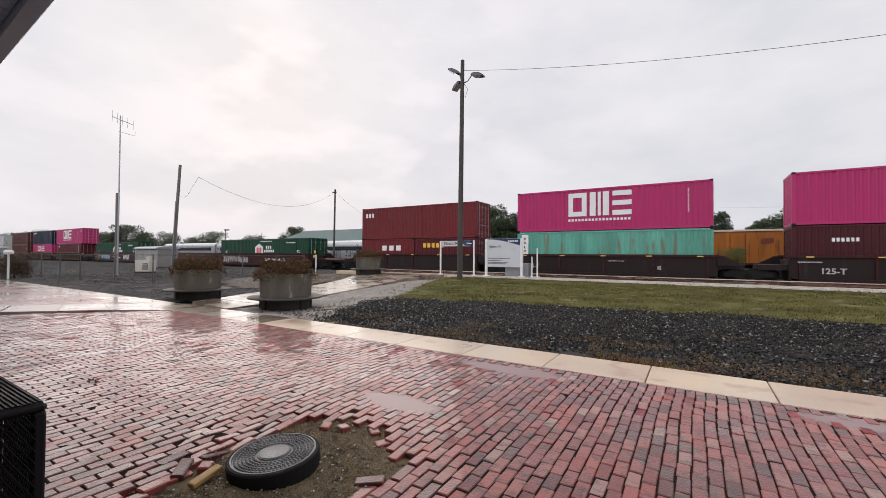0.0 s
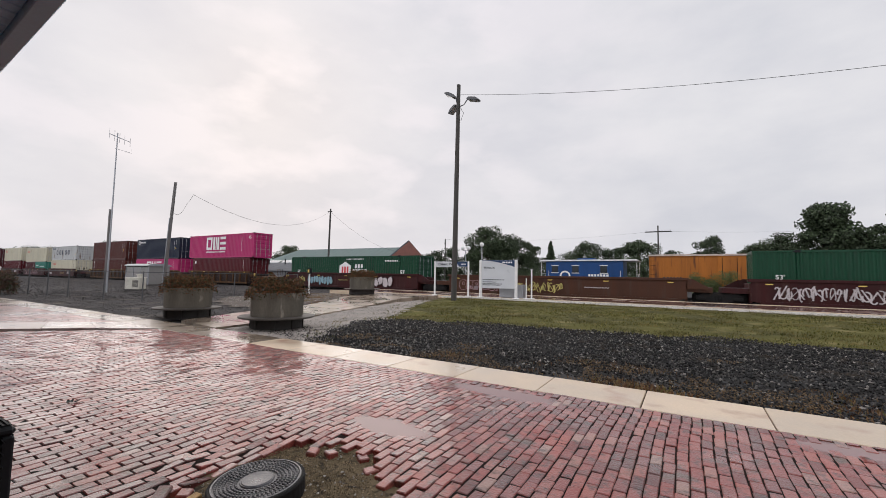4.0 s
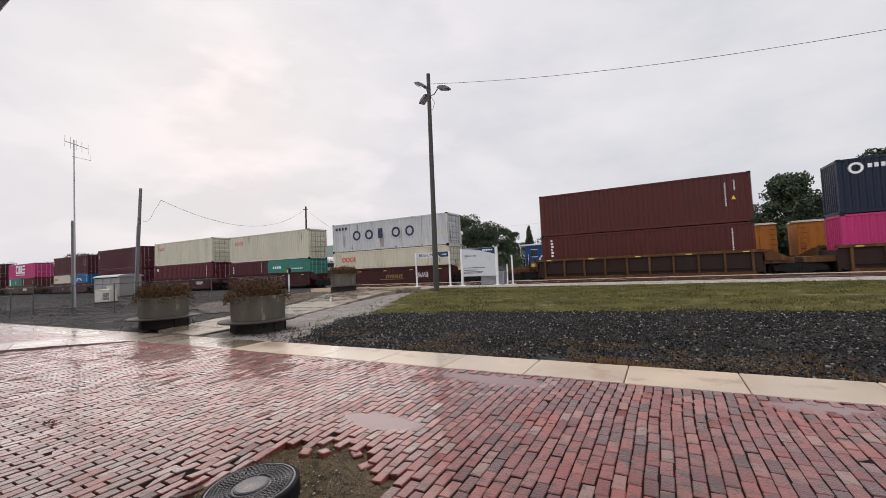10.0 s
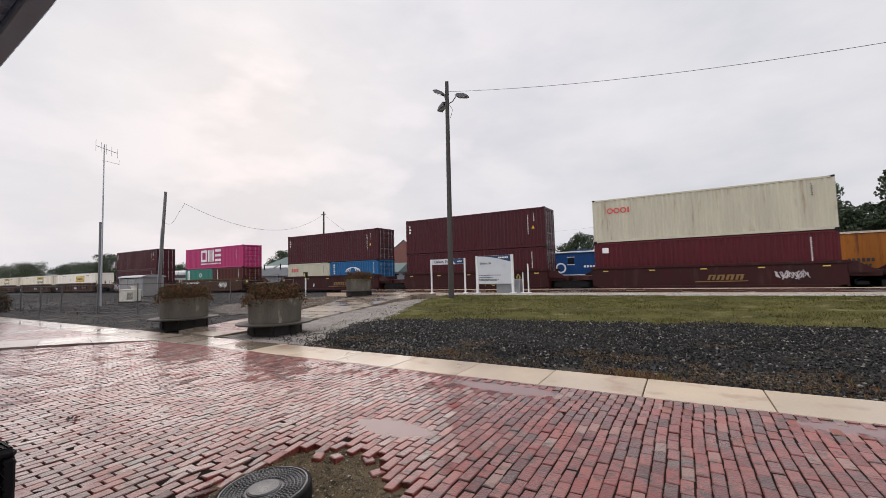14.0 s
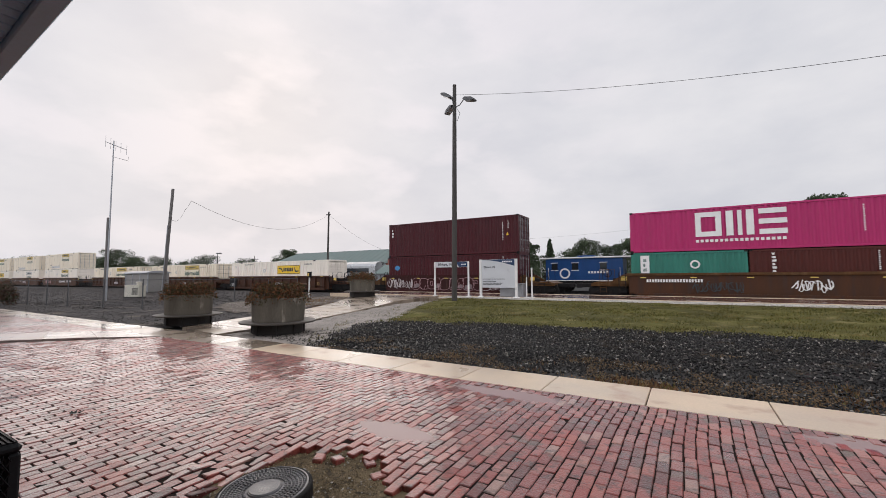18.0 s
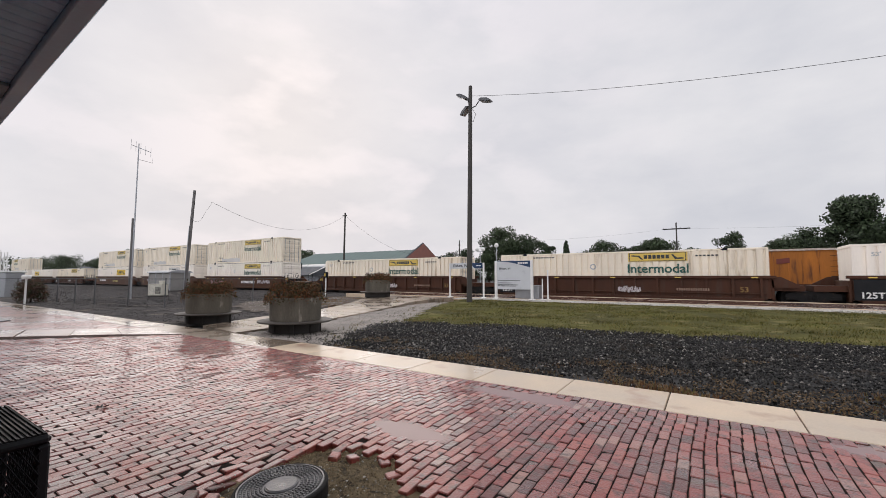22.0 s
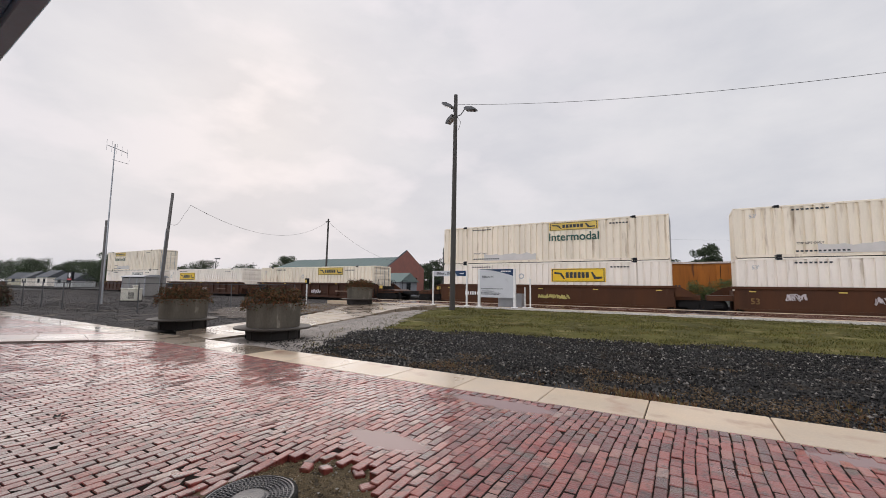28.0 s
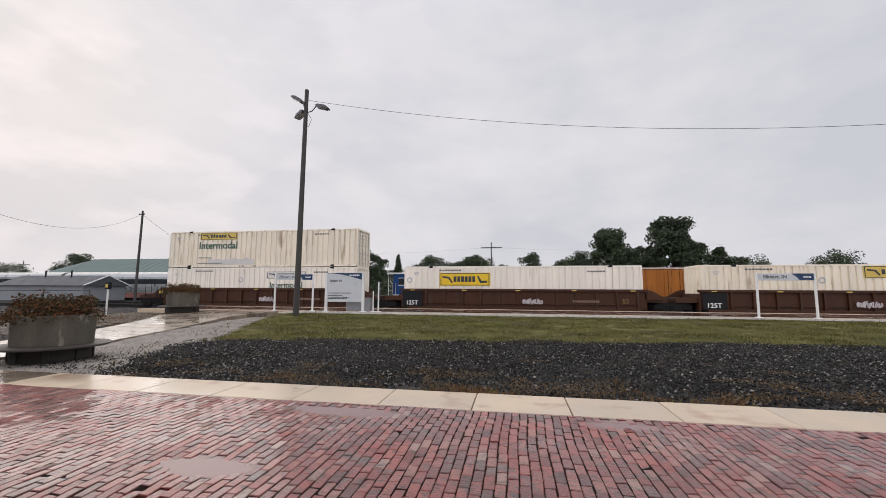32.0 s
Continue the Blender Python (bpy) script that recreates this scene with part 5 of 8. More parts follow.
G1, G2 = "containers on the passing train", "well cars of the passing train"
W40, W53 = 12.42, 16.38
SIDEMARKS = [("column", 10.9, 1.0, 1.5, INKWHITE, 7), ("column", 11.25, 1.5, 0.9, INKWHITE, 4)]
TEX = [("column", 0.35, 1.75, 0.75, INKWHITE, 3), ("column", 10.9, 1.0, 1.4, INKWHITE, 6), ("square", 11.2, 1.35, 0.32, 0.3, INKYELLOW), ("column", 11.35, 1.9, 0.6, INKWHITE, 3)]
ONE40 = [("big", 3.75, 1.0, 4.05, 1.6)] + SIDEMARKS[:1]


def pair(x, upper, lower, upper_label, lower_label, hu=HC, hl=HC, mu=None, ml=None, L=12.192, door=True):
    container(L, hl, lower, x, FLOOR_Z, lower_label, G1, ml, door)
    container(L, hu, upper, x, FLOOR_Z + hl, upper_label, G1, mu, door)


def twenties(x, a, b, la, lb, ma=None, mb=None):
    container(6.058, STD, a, x, FLOOR_Z, la, G1, ma)
    container(6.058, STD, b, x + 6.134, FLOOR_Z, lb, G1, mb)


def well(cx, L, style, key, label, left, right, text="", extras=(), end_key=""):
    well_car(cx - L / 2, L, style, label, left, right, key, G2, text, extras, end_key)


# five-unit dark car
LAB = "grimy dark brown articulated well car with yellow reflectors"
well(10.7, W40, "few", "welldark", LAB, "none", "coupled", "", [("125-T", 1.3, 0.6, 1.4, 0.42, SPRAY), ("bars", 0.3, 1.25, 1.0, 0.07, SPRAY)])
well(-5.03, W40, "few", "welldark", LAB, "none", "shared", "", [("125-T", 1.0, 0.6, 1.4, 0.40, SPRAY), ("bars", 6.5, 1.2, 1.0, 0.06, SPRAY), ("bars", 9.4, 0.7, 0.2, 0.25, SPRAY)])
well(-20.6, W40, "few", "welldark", LAB, "coupled", "shared")
pair(4.6, "magenta", "maroon", "bright magenta corrugated container stacked on a maroon one", "maroon corrugated container low in its well", ml=[("bars", 1.6, 2.0, 1.1, 0.2, INKWHITE, 6)], mu=SIDEMARKS)
pair(-11.13, "magenta", "teal", "bright magenta container with bold white block letters, top of a stack", "faded teal corrugated container, stained and streaked", mu=ONE40, ml=[("square", 0.35, 1.0, 0.5, 1.7, INKWHITE), ("column", 0.5, 1.1, 1.5, INK, 5)])
container(12.192, HC, "red", -26.7, FLOOR_Z + STD, "rust-red corrugated container stacked on two short ones", G1, [("bars", 0.5, 2.0, 1.1, 0.4, INKWHITE, 3), ("column", 10.7, 1.0, 1.5, INKWHITE, 7), ("square", 10.7, 0.5, 0.35, 0.45, INKYELLOW)])
twenties(-26.7, "red", "darkred", "short rust-red container with white block letters", "short dark red container with yellow block letters", [("bars", 2.5, 1.55, 2.4, 0.45, INKWHITE, 3)], [("bars", 0.9, 1.8, 2.2, 0.38, INKYELLOW, 5)])
# three-unit brown car with 53-foot wells
LAB = "brown ribbed-edge well car with sprayed scrawls on its side"
well(-42.2, W53, "plain", "wellwine", LAB, "none", "coupled", "", [("loops", 1.0, 0.5, 5.0, 0.8, SPRAY), ("bars", 9.3, 0.75, 3.6, 0.3, INKWHITE)])
well(-61.7, W53, "plain", "wellbrown", "empty brown well car with sprayed scrawls", "shared", "shared", "", [("outlines", 1.0, 0.5, 4.0, 0.75, SPRAYPINK), ("loops", 5.4, 0.5, 3.6, 0.7, SPRAYYELLOW), ("bars", 10.5, 0.9, 1.6, 0.07, SPRAY)])
well(-81.23, W53, "plain", "wellwine", "wine-red well car covered in pale sprayed scrawls", "coupled", "none", "", [("53", 0.3, 0.55, 1, 0.45, SPRAY), ("loops", 1.5, 0.5, 1.0, 0.8, SPRAYYELLOW), ("bubbles", 3.0, 0.5, 3.4, 0.85, SPRAYBLUE), ("bars", 7.2, 0.95, 1.2, 0.06, SPRAYYELLOW), ("bars", 9.0, 0.65, 1.6, 0.26, INKWHITE), ("bubbles", 11.6, 0.4, 2.2, 1.05, SPRAY)])
HUB = [("house", 7.0, 1.0, 1.5, 1.35, INKRED), ("bars", 9.0, 1.75, 1.1, 0.35, INKWHITE, 3), ("bars", 8.7, 1.35, 1.9, 0.3, INKWHITE, 5), ("bars", 7.9, 2.55, 2.2, 0.1, INKWHITE, 14), ("bars", 12.6, 2.35, 1.7, 0.13, INKWHITE, 9), ("text", 14.6, 1.4, 0.45, INKWHITE, "53'"), ("text", 1.2, 1.4, 0.35, INKWHITE, "53'")]
container(16.154, HC, "green", -50.28, FLOOR_Z, "deep green 53-foot container with a white house-shaped logo", G1, HUB)
container(16.154, HC, "green", -89.3, FLOOR_Z, "deep green 53-foot container in a scrawled well car", G1, HUB)
# three-unit yellow car
LAB = "old yellow well car, ribbed sides rusty, recessed walls darker brown"
well(-102.7, W40 + 0.3, "ribbed", "wellyellow", LAB, "none", "coupled")
well(-118.56, W40 + 0.3, "ribbed", "wellyellow", LAB, "shared", "shared")
well(-134.4, W40 + 0.3, "ribbed", "wellyellow", LAB, "coupled", "none")
container(12.192, HC, "darkred", -108.8, FLOOR_Z, "dark red container under a longer magenta one", G1, [("square", 0.5, 2.2, 0.35, 0.35, INKWHITE), ("column", 10.9, 1.3, 1.3, INKWHITE, 6)])
container(13.716, HC, "magenta", -109.8, FLOOR_Z + HC, "long magenta 45-foot container with white block letters", G1, [("big", 4.0, 1.0, 4.2, 1.6), ("column", 11.4, 0.8, 1.6, INKWHITE, 6), ("text", 13.0, 2.35, 0.5, INKWHITE, "45")])
pair(-124.66, "navyblue", "magenta", "navy blue container with small white emblem, top of a stack", "magenta container with white block letters under a navy one", mu=[("ring", 0.75, 2.35, 0.3, INKWHITE), ("bars", 1.2, 2.3, 1.5, 0.22, INKWHITE, 6)] + TEX[1:], ml=[("big", 3.45, 1.5, 4.2, 1.0), ("column", 10.9, 1.2, 1.4, INKWHITE, 6)])
pair(-140.5, "brown", "brown", "red-brown corrugated container, top of a stack", "red-brown container with upright white letters", mu=TEX[1:], ml=[("column", 0.65, 1.45, 1.25, INKWHITE, 6), ("column", 11.1, 1.3, 1.3, INKWHITE, 6)])
# five-unit wine-red car
LAB = "wine-red articulated well car with yellow reflectors and scrawls"
well(-154.05, W40, "plain", "wellwine", LAB, "none", "coupled", "", [("slanted", 5.6, 0.72, 2.6, 0.30, INKOCHRE), ("loops", 0.8, 0.5, 1.0, 0.5, SPRAY), ("loops", 9.5, 0.7, 1.0, 0.5, SPRAY)])
well(-169.36, W40, "plain", "wellwine", LAB, "shared", "shared", "", [("outlines", 1.6, 0.45, 7.5, 0.85, SPRAYPINK)])
well(-184.8, W40, "plain", "wellwine", LAB, "none", "shared", "", [("slanted", 5.7, 0.72, 2.6, 0.30, INKOCHRE), ("loops", 9.5, 0.7, 1.4, 0.5, SPRAY)])
well(-200.27, W40, "plain", "wellwine", LAB, "none", "shared", "", [("loops", 7.0, 0.45, 3.4, 0.9, SPRAYYELLOW)])
well(-215.6, W40, "plain", "wellwine", LAB, "coupled", "shared", "", [("slanted", 6.3, 0.7, 2.8, 0.32, INKOCHRE), ("bars", 4.2, 0.6, 0.2, 0.3, INKWHITE)])
pair(-160.15, "greywhite", "cream", "grey-white container with large navy letters and rust streaks", "cream container with red letters low in its well", hu=STD, mu=[("ring", 2.9, 1.4, 0.44, INKNAVY), ("ring", 4.3, 1.4, 0.44, INKNAVY), ("bars", 5.3, 1.0, 0.7, 0.85, INKNAVY, 1), ("ring", 7.2, 1.4, 0.44, INKNAVY), ("ring", 8.6, 1.4, 0.44, INKNAVY), ("bars", 0.4, 2.0, 1.5, 0.25, INKNAVY, 4), ("square", 11.55, 0.9, 0.25, 0.35, INKYELLOW)], ml=[("ring", 1.3, 2.15, 0.22, INKRED), ("ring", 1.76, 2.15, 0.22, INKRED), ("ring", 2.22, 2.15, 0.22, INKRED), ("square", 2.5, 1.93, 0.12, 0.44, INKRED), ("column", 11.3, 1.5, 0.8, INK, 4)])
OOC = [("ring", 1.1, 2.08, 0.19, INKRED), ("ring", 1.5, 2.08, 0.19, INKRED), ("ring", 1.9, 2.08, 0.19, INKRED), ("square", 2.15, 1.9, 0.1, 0.37, INKRED), ("column", 11.2, 1.9, 0.7, INK, 3)]
container(12.192, HC, "cream", -175.45, FLOOR_Z + STD, "cream container with red letters and brown rust stains", G1, OOC)
twenties(-175.45, "maroon", "seagreen", "short maroon container with upright white letters", "short sea-green container with white bars", [("column", 0.5, 1.4, 0.9, INKWHITE, 3), ("column", 5.2, 1.4, 1.0, INKWHITE, 5)], [("bars", 0.8, 1.7, 1.3, 0.25, INKWHITE, 4), ("bars", 2.8, 1.6, 2.4, 0.12, INKWHITE, 10)])
pair(-190.9, "cream", "darkred", "cream container with red letters, streaked with rust", "dark red container with white marks under a cream one", mu=OOC, ml=[("square", 0.5, 2.2, 0.4, 0.35, INKWHITE), ("column", 11.0, 1.3, 1.3, INKWHITE, 6)])
pair(-206.36, "maroon", "maroon", "maroon container with upright white letters, top of a stack", "maroon container low in its well car", mu=TEX, ml=[("column", 11.1, 1.4, 1.2, INKWHITE, 6)])
container(12.192, HC, "maroon", -221.7, FLOOR_Z + STD, "maroon container stacked on a white and a blue one", G1, TEX)
twenties(-221.7, "cream", "blue", "short off-white container with red letters", "short bright blue container with white arches", [("bars", 0.6, 1.75, 1.1, 0.32, INKRED, 4), ("column", 5.2, 1.6, 0.7, INK, 3)], [("arch", 3.0, 1.55, 0.95, INKWHITE), ("column", 0.5, 1.4, 1.0, INKWHITE, 5), ("column", 5.5, 1.4, 1.0, INKWHITE, 5)])
# two single cars
well(-235.55, W40, "plain", "wellyellow", "old yellow single well car with black scrawls", "coupled", "coupled", "", [("bars", 1.0, 1.1, 3.0, 0.18, INKWHITE), ("loops", 3.5, 0.5, 2.4, 0.7, INK), ("loops", 8.0, 0.6, 1.6, 0.7, INKWHITE)])
container(12.192, STD, "magenta", -241.65, FLOOR_Z + STD, "magenta container with white block letters over two short ones", G1, [("big", 3.6, 0.85, 4.3, 1.45), ("column", 10.9, 0.8, 1.4, INKWHITE, 6)])
twenties(-241.65, "seagreen", "brown", "short sea-green container with a white emblem", "short red-brown container with upright white letters", [("square", 0.55, 1.0, 0.5, 1.4, INKWHITE), ("ring", 3.5, 1.8, 0.26, INKWHITE), ("column", 0.7, 1.1, 1.2, INKGREEN, 4)], [("column", 1.0, 1.3, 1.15, INKWHITE, 6), ("column", 5.2, 1.4, 1.0, INKWHITE, 5)])
well(-255.3, W40, "plain", "wellwine", "wine-red single well car covered with white scrawls", "coupled", "coupled", "", [("loops", 0.3, 0.5, 2.6, 0.85, SPRAY), ("outlines", 2.9, 0.42, 6.4, 1.0, SPRAYPINK), ("outlines", 9.3, 0.45, 2.8, 0.95, SPRAY)], "wellyellow")
pair(-261.4, "maroon", "maroon", "maroon corrugated container with upright white letters, top of a stack", "maroon container over a scrawled well car", mu=TEX, ml=[("disc", 0.95, 1.9, 0.27, INKBLUE), ("column", 10.9, 1.2, 1.5, INKWHITE, 8), ("column", 11.25, 1.6, 0.9, INKWHITE, 4)])


def hunt(x, level, kind, label, px=8.9, colour="offwhite"):
    """A 53-foot white domestic container with a name panel."""
    marks = [("bars", 2.6, 2.55, 1.6, 0.09, INK, 8), ("bars", 12.7, 2.45, 1.2, 0.09, INK, 6), ("bars", 2.7, 0.28, 2.2, 0.09, INK, 12)]
    if kind == "inter":
        marks += [("panel", px, 2.2, 3.3, 0.55, PANELFADED), ("text", px + 1.65, 1.72, 0.78, INKGREEN, "Intermodal")]
    elif kind == "bold":
        marks += [("panel", px, 1.5, 3.6, 0.92, PANELYELLOW)]
    elif kind == "faded":
        marks += [("panel", px, 2.05, 3.4, 0.72, PANELFADED)]
    elif kind == "plain":
        marks += [("panel", px, 2.0, 3.3, 0.55, PANELPALE), ("text", px + 1.65, 1.5, 0.62, INKGREEN, "Intermodal")]
    marks += [("text", 3.3, 0.75, 0.16, INK, "TOP LIFT ONLY"), ("text", 0.9, 2.35, 0.3, SIGNGREY, "53'")]
    if level:
        marks += [("patch", 3.6, 0.2, 4.1, 0.55, OVERPAINT)]
    else:
        marks.append(("ring", px - 2.2, 1.9, 0.2, SIGNGREY))
    container(16.154, HC, colour, x, FLOOR_Z + level * HC, label, G1, marks)


RIB = "rusty brown ribbed 53-foot well car with black end panels"
SMOOTH = "red-oxide smooth-sided 53-foot well car with small scrawls"
J1, J2 = "white 53-foot container with a yellow name panel, low in its well", "white 53-foot container with green lettering and yellow panel"
for cx, le, re in ((-277.0, "none", "coupled"), (-296.43, "shared", "shared"), (-316.25, "coupled", "none"), (-402.45, "none", "coupled"), (-422.05, "shared", "shared"), (-441.8, "coupled", "none")):
    well(cx, W53, "ribbed", "wellbrown", RIB, le, re, "" if le == "coupled" else "125T", [("53", 14.7, 0.65, 1, 0.42, INKOCHRE), ("bars", 11.8, 0.78, 1.7, 0.15, INKFAINT), ("loops", 8.5, 0.6, 1.3, 0.4, SPRAY)])
well(-339.67, W53, "plain", "wellred", SMOOTH, "none", "coupled", "", [("53", 0.5, 0.6, 1, 0.45, INKOCHRE), ("loops", 1.6, 0.55, 3.0, 0.6, SPRAYPINK), ("bars", 8.7, 0.8, 2.8, 0.3, INKWHITE), ("loops", 12.0, 0.8, 2.5, 0.45, SPRAY)])
well(-359.42, W53, "plain", "wellred", SMOOTH, "shared", "shared", "", [("loops", 2.2, 0.9, 0.9, 0.4, SPRAY), ("loops", 5.6, 0.8, 1.0, 0.4, SPRAY), ("loops", 7.6, 0.6, 2.0, 0.5, SPRAY), ("53", 0.5, 0.6, 1, 0.45, INKOCHRE)])
well(-378.81, W53, "plain", "wellred", SMOOTH, "coupled", "none", "", [("53", 0.5, 0.6, 1, 0.45, INKOCHRE), ("bars", 2.2, 0.85, 2.6, 0.25, INKWHITE), ("loops", 8.0, 0.7, 2.2, 0.3, SPRAYYELLOW)])
hunt(-285.07, 0, "bold", J1, 8.4, "white")
hunt(-304.5, 0, "inter", J2, 9.0)
hunt(-324.33, 0, "inter", J2, 8.6)
for x, kind, lab in ((-347.75, "inter", J2), (-367.5, "plain", "white 53-foot container with grey name panel, low in its well"), (-386.9, "bold", J1)):
    hunt(x, 0, kind, lab, 8.8, "white")
    hunt(x, 1, "inter", "white 53-foot container with green lettering, top of a stack", 8.7)
hunt(-410.5, 0, "faded", "white 53-foot container with a faded yellow panel", 9.0)
hunt(-430.13, 0, "bold", J1, 2.6, "white")
hunt(-449.9, 0, "plain", "white 53-foot container with grey name panel, low in its well", 8.8, "white")
hunt(-449.9, 1, "inter", "white 53-foot container with green lettering, last stack of the train", 2.8)

# ---------- the plaza ----------
PLAZA = thing("plaza", "old wet red brick plaza, uneven with standing water", "pavement", kind="structure")
part("bedding", Shape().slab([(-14.3, 2.1), (-11.3, 5.2), (14, 5.2), (14, -4.6), (-22, -4.6)], -0.2, -0.115), JOINT, PLAZA)
BL, BW = 0.196, 0.088


def brick_shape(L=BL, W=BW):
    return Shape().box(-W / 2 + 0.0015, W / 2 - 0.0015, -L / 2 - 0.001, L / 2 + 0.001, -0.06, 0.0, 0.006)


BRICK_MESHES = [brick_shape(BL - d, BW - e).mesh("brick", BRICK) for d, e in ((0, 0), (0.004, 0.002), (0.007, 0.003), (0.002, 0.004))]
LOOSE = Shape()
rng = random.Random(5)
base_brick = brick_shape()
col = 0
x = -14.4
pieces = []
cuts = []
while x < 10.5:
    y = -4.45 + (BL + 0.008) * (0.5 if col % 2 else 0.0)
    while y < Y_NEAR - 0.1:
        edge = -14.3 + (y - 2.1) * 0.97 if y > 2.1 else -14.3 - (2.1 - y) * 0.9
        bx = x + 0.02 * math.sin(y * 1.3 + x * 0.35) + 0.006 * math.sin(y * 4)
        if bx > edge + 0.1 and not inside(bx, y, PIT) and (y > 0.25 or -9 < x < 8):
            q = ((bx + 2.4) / 1.1) ** 2 + ((y - 1.9) / 0.85) ** 2
            lean = max(0.0, 1.3 - q) if q < 1.3 else 0.0
            left = 1.0 if bx < -2.6 else 0.35
            wet = any(((bx - px) / (rx * 1.2)) ** 2 + ((y - py) / (ry * 1.2)) ** 2 < 1 for px, py, rx, ry, d in PUDDLES)
            z = lift(bx, y) + rng.uniform(-0.003, 0.003) * (0.3 if wet else 1.0) - 0.02 * lean * left * rng.uniform(0.5, 1.1)
            tilt = (0.3 if wet else 1.0) + 3.5 * lean * left
            slope_x, slope_y = [math.degrees(math.atan((lift(bx + a, y + b) - lift(bx - a, y - b)) / 0.12)) for a, b in ((0.06, 0), (0, 0.06))]
            pieces.append((bx + rng.uniform(-0.0025, 0.0025), y + rng.uniform(-0.003, 0.003), z, slope_y + rng.uniform(-1.9, 1.9) * tilt, rng.uniform(-2.2, 2.2) * tilt - slope_x, rng.uniform(-1.0, 1.0) * (1 + 5 * lean * left)))
        y += BL + 0.008
    gap = Y_NEAR - 0.006 - (y - BL / 2)
    if gap > 0.035 and x > -11.0:
        cuts.append((x + 0.02 * math.sin(y * 1.3 + x * 0.35), y - BL / 2 + gap / 2, gap))
    x += BW + 0.004
    col += 1
near = []
for p in pieces:
    if -3.3 < p[0] < -1.1 and 1.0 < p[1] < 3.1 and len(near) < 320:
        near.append(p)
    else:
        m = pose(*p)
        n = len(LOOSE.v)
        LOOSE.v += [tuple(m @ Vector(v)) for v in base_brick.v]
        LOOSE.f += [tuple(n + i for i in f) for f in base_brick.f if min(base_brick.v[i][2] for i in f) > -0.059]
for cx, cy, gap in cuts:
    k = gap / BL
    n = len(LOOSE.v)
    m = pose(cx, cy, lift(cx, cy) + rng.uniform(-0.002, 0.002), rng.uniform(-1, 1), rng.uniform(-1.5, 1.5), rng.uniform(-1.5, 1.5))
    LOOSE.v += [tuple(m @ Vector((v[0], v[1] * k, v[2]))) for v in base_brick.v]
    LOOSE.f += [tuple(n + i for i in f) for f in base_brick.f]
tagged(part("bricks", LOOSE, BRICK, PLAZA), "wet red paving bricks in running bond", kind="stuff")

WATER = bpy.data.materials.new("standing_water")
WATER.use_nodes = True
_b = WATER.node_tree.nodes["Principled BSDF"]
_b.inputs["Base Color"].default_value = (0.28, 0.15, 0.14, 1)
_b.inputs["Roughness"].default_value = 0.04
_b.inputs["IOR"].default_value = 1.6
_b.inputs["Alpha"].default_value = 0.9
for k, (px, py, rx, ry, d) in enumerate(PUDDLES):
    s = Shape()
    n = 40
    s.v.append((px, py, 0.0))
    for i in range(n):
        a = 2 * math.pi * i / n
        g = 1 + 0.35 * noise.noise((math.cos(a) * 1.3, math.sin(a) * 1.3, k * 3.1)) + 0.22 * noise.noise((math.cos(a) * 4, math.sin(a) * 4, k * 5.3))
        s.v.append((px + rx * 1.15 * g * math.cos(a), min(py + ry * 1.15 * g * math.sin(a), Y_NEAR - 0.01), 0.0))
    s.f += [(0, 1 + i, 1 + (i + 1) % n) for i in range(n)]
    w = part("puddle", s, WATER, m=pose(0, 0, lift(px, py) + d * 0.5))
    tagged(w, "shallow puddle of rainwater on the bricks", "puddle", "puddles on the plaza", "structure")

# dirt between the bricks, a little below their faces
s = Shape()
cols, rows_n = 180, 90
for j in range(rows_n + 1):
    for i in range(cols + 1):
        x, y = -13.6 + i * 0.134, -2.2 + j * 0.0821
        q = ((x + 2.4) / 1.1) ** 2 + ((y - 1.9) / 0.85) ** 2
        sink = 0.018 * max(0.0, 1.3 - q) * (1.0 if x < -2.6 else 0.4)
        s.v.append((x, y, lift(x, y) - 0.0060 - sink + 0.003 * noise.noise((x * 6, y * 6, 4.4))))
for j in range(rows_n):
    for i in range(cols):
        x, y = -13.6 + (i + 0.5) * 0.134, -2.2 + (j + 0.5) * 0.0821
        if x > -14.3 + max(0.0, (y - 2.1) * 0.97) + 0.3 and not any(inside(x + dx, y + dy, PIT) for dx in (-0.12, 0, 0.12) for dy in (-0.14, 0, 0.14)):
            n = j * (cols + 1) + i
            s.f.append((n, n + 1, n + cols + 2, n + cols + 1))
part("joint_dirt", s, JOINT, PLAZA, "dark dirt in the joints", smooth=True)

# the sunken patch with the manhole
s = Shape()
for j in range(25):
    for i in range(27):
        x, y = -3.25 + i * 0.068, 1.0 + j * 0.072
        s.v.append((x, y, max(-0.11, -0.056 + 0.018 * smooth_step(-2.2, -1.8, x) - 0.02 * smooth_step(2.72, 2.95, -x) + 0.026 * noise.noise((x * 2.2, y * 2.2, 1.7)) + 0.008 * noise.noise((x * 9, y * 9, 2.7)))))
for j in range(24):
    for i in range(26):
        a = j * 27 + i
        s.f.append((a, a + 1, a + 28, a + 27))
tagged(part("soil_patch", s, SOIL, smooth=True), "bare sandy soil where bricks are missing", "soil", kind="structure")
stones("soil_grit", "loose grit and pebbles on the bare soil", GRIT, lambda x, y: -0.056 + 0.018 * smooth_step(-2.2, -1.8, x) + 0.026 * noise.noise((x * 2.2, y * 2.2, 1.7)), lambda x, y: inside(x, y, PIT), (-3.05, -1.55, 1.0, 2.7), 14000, 0.006, 31, 0.002)
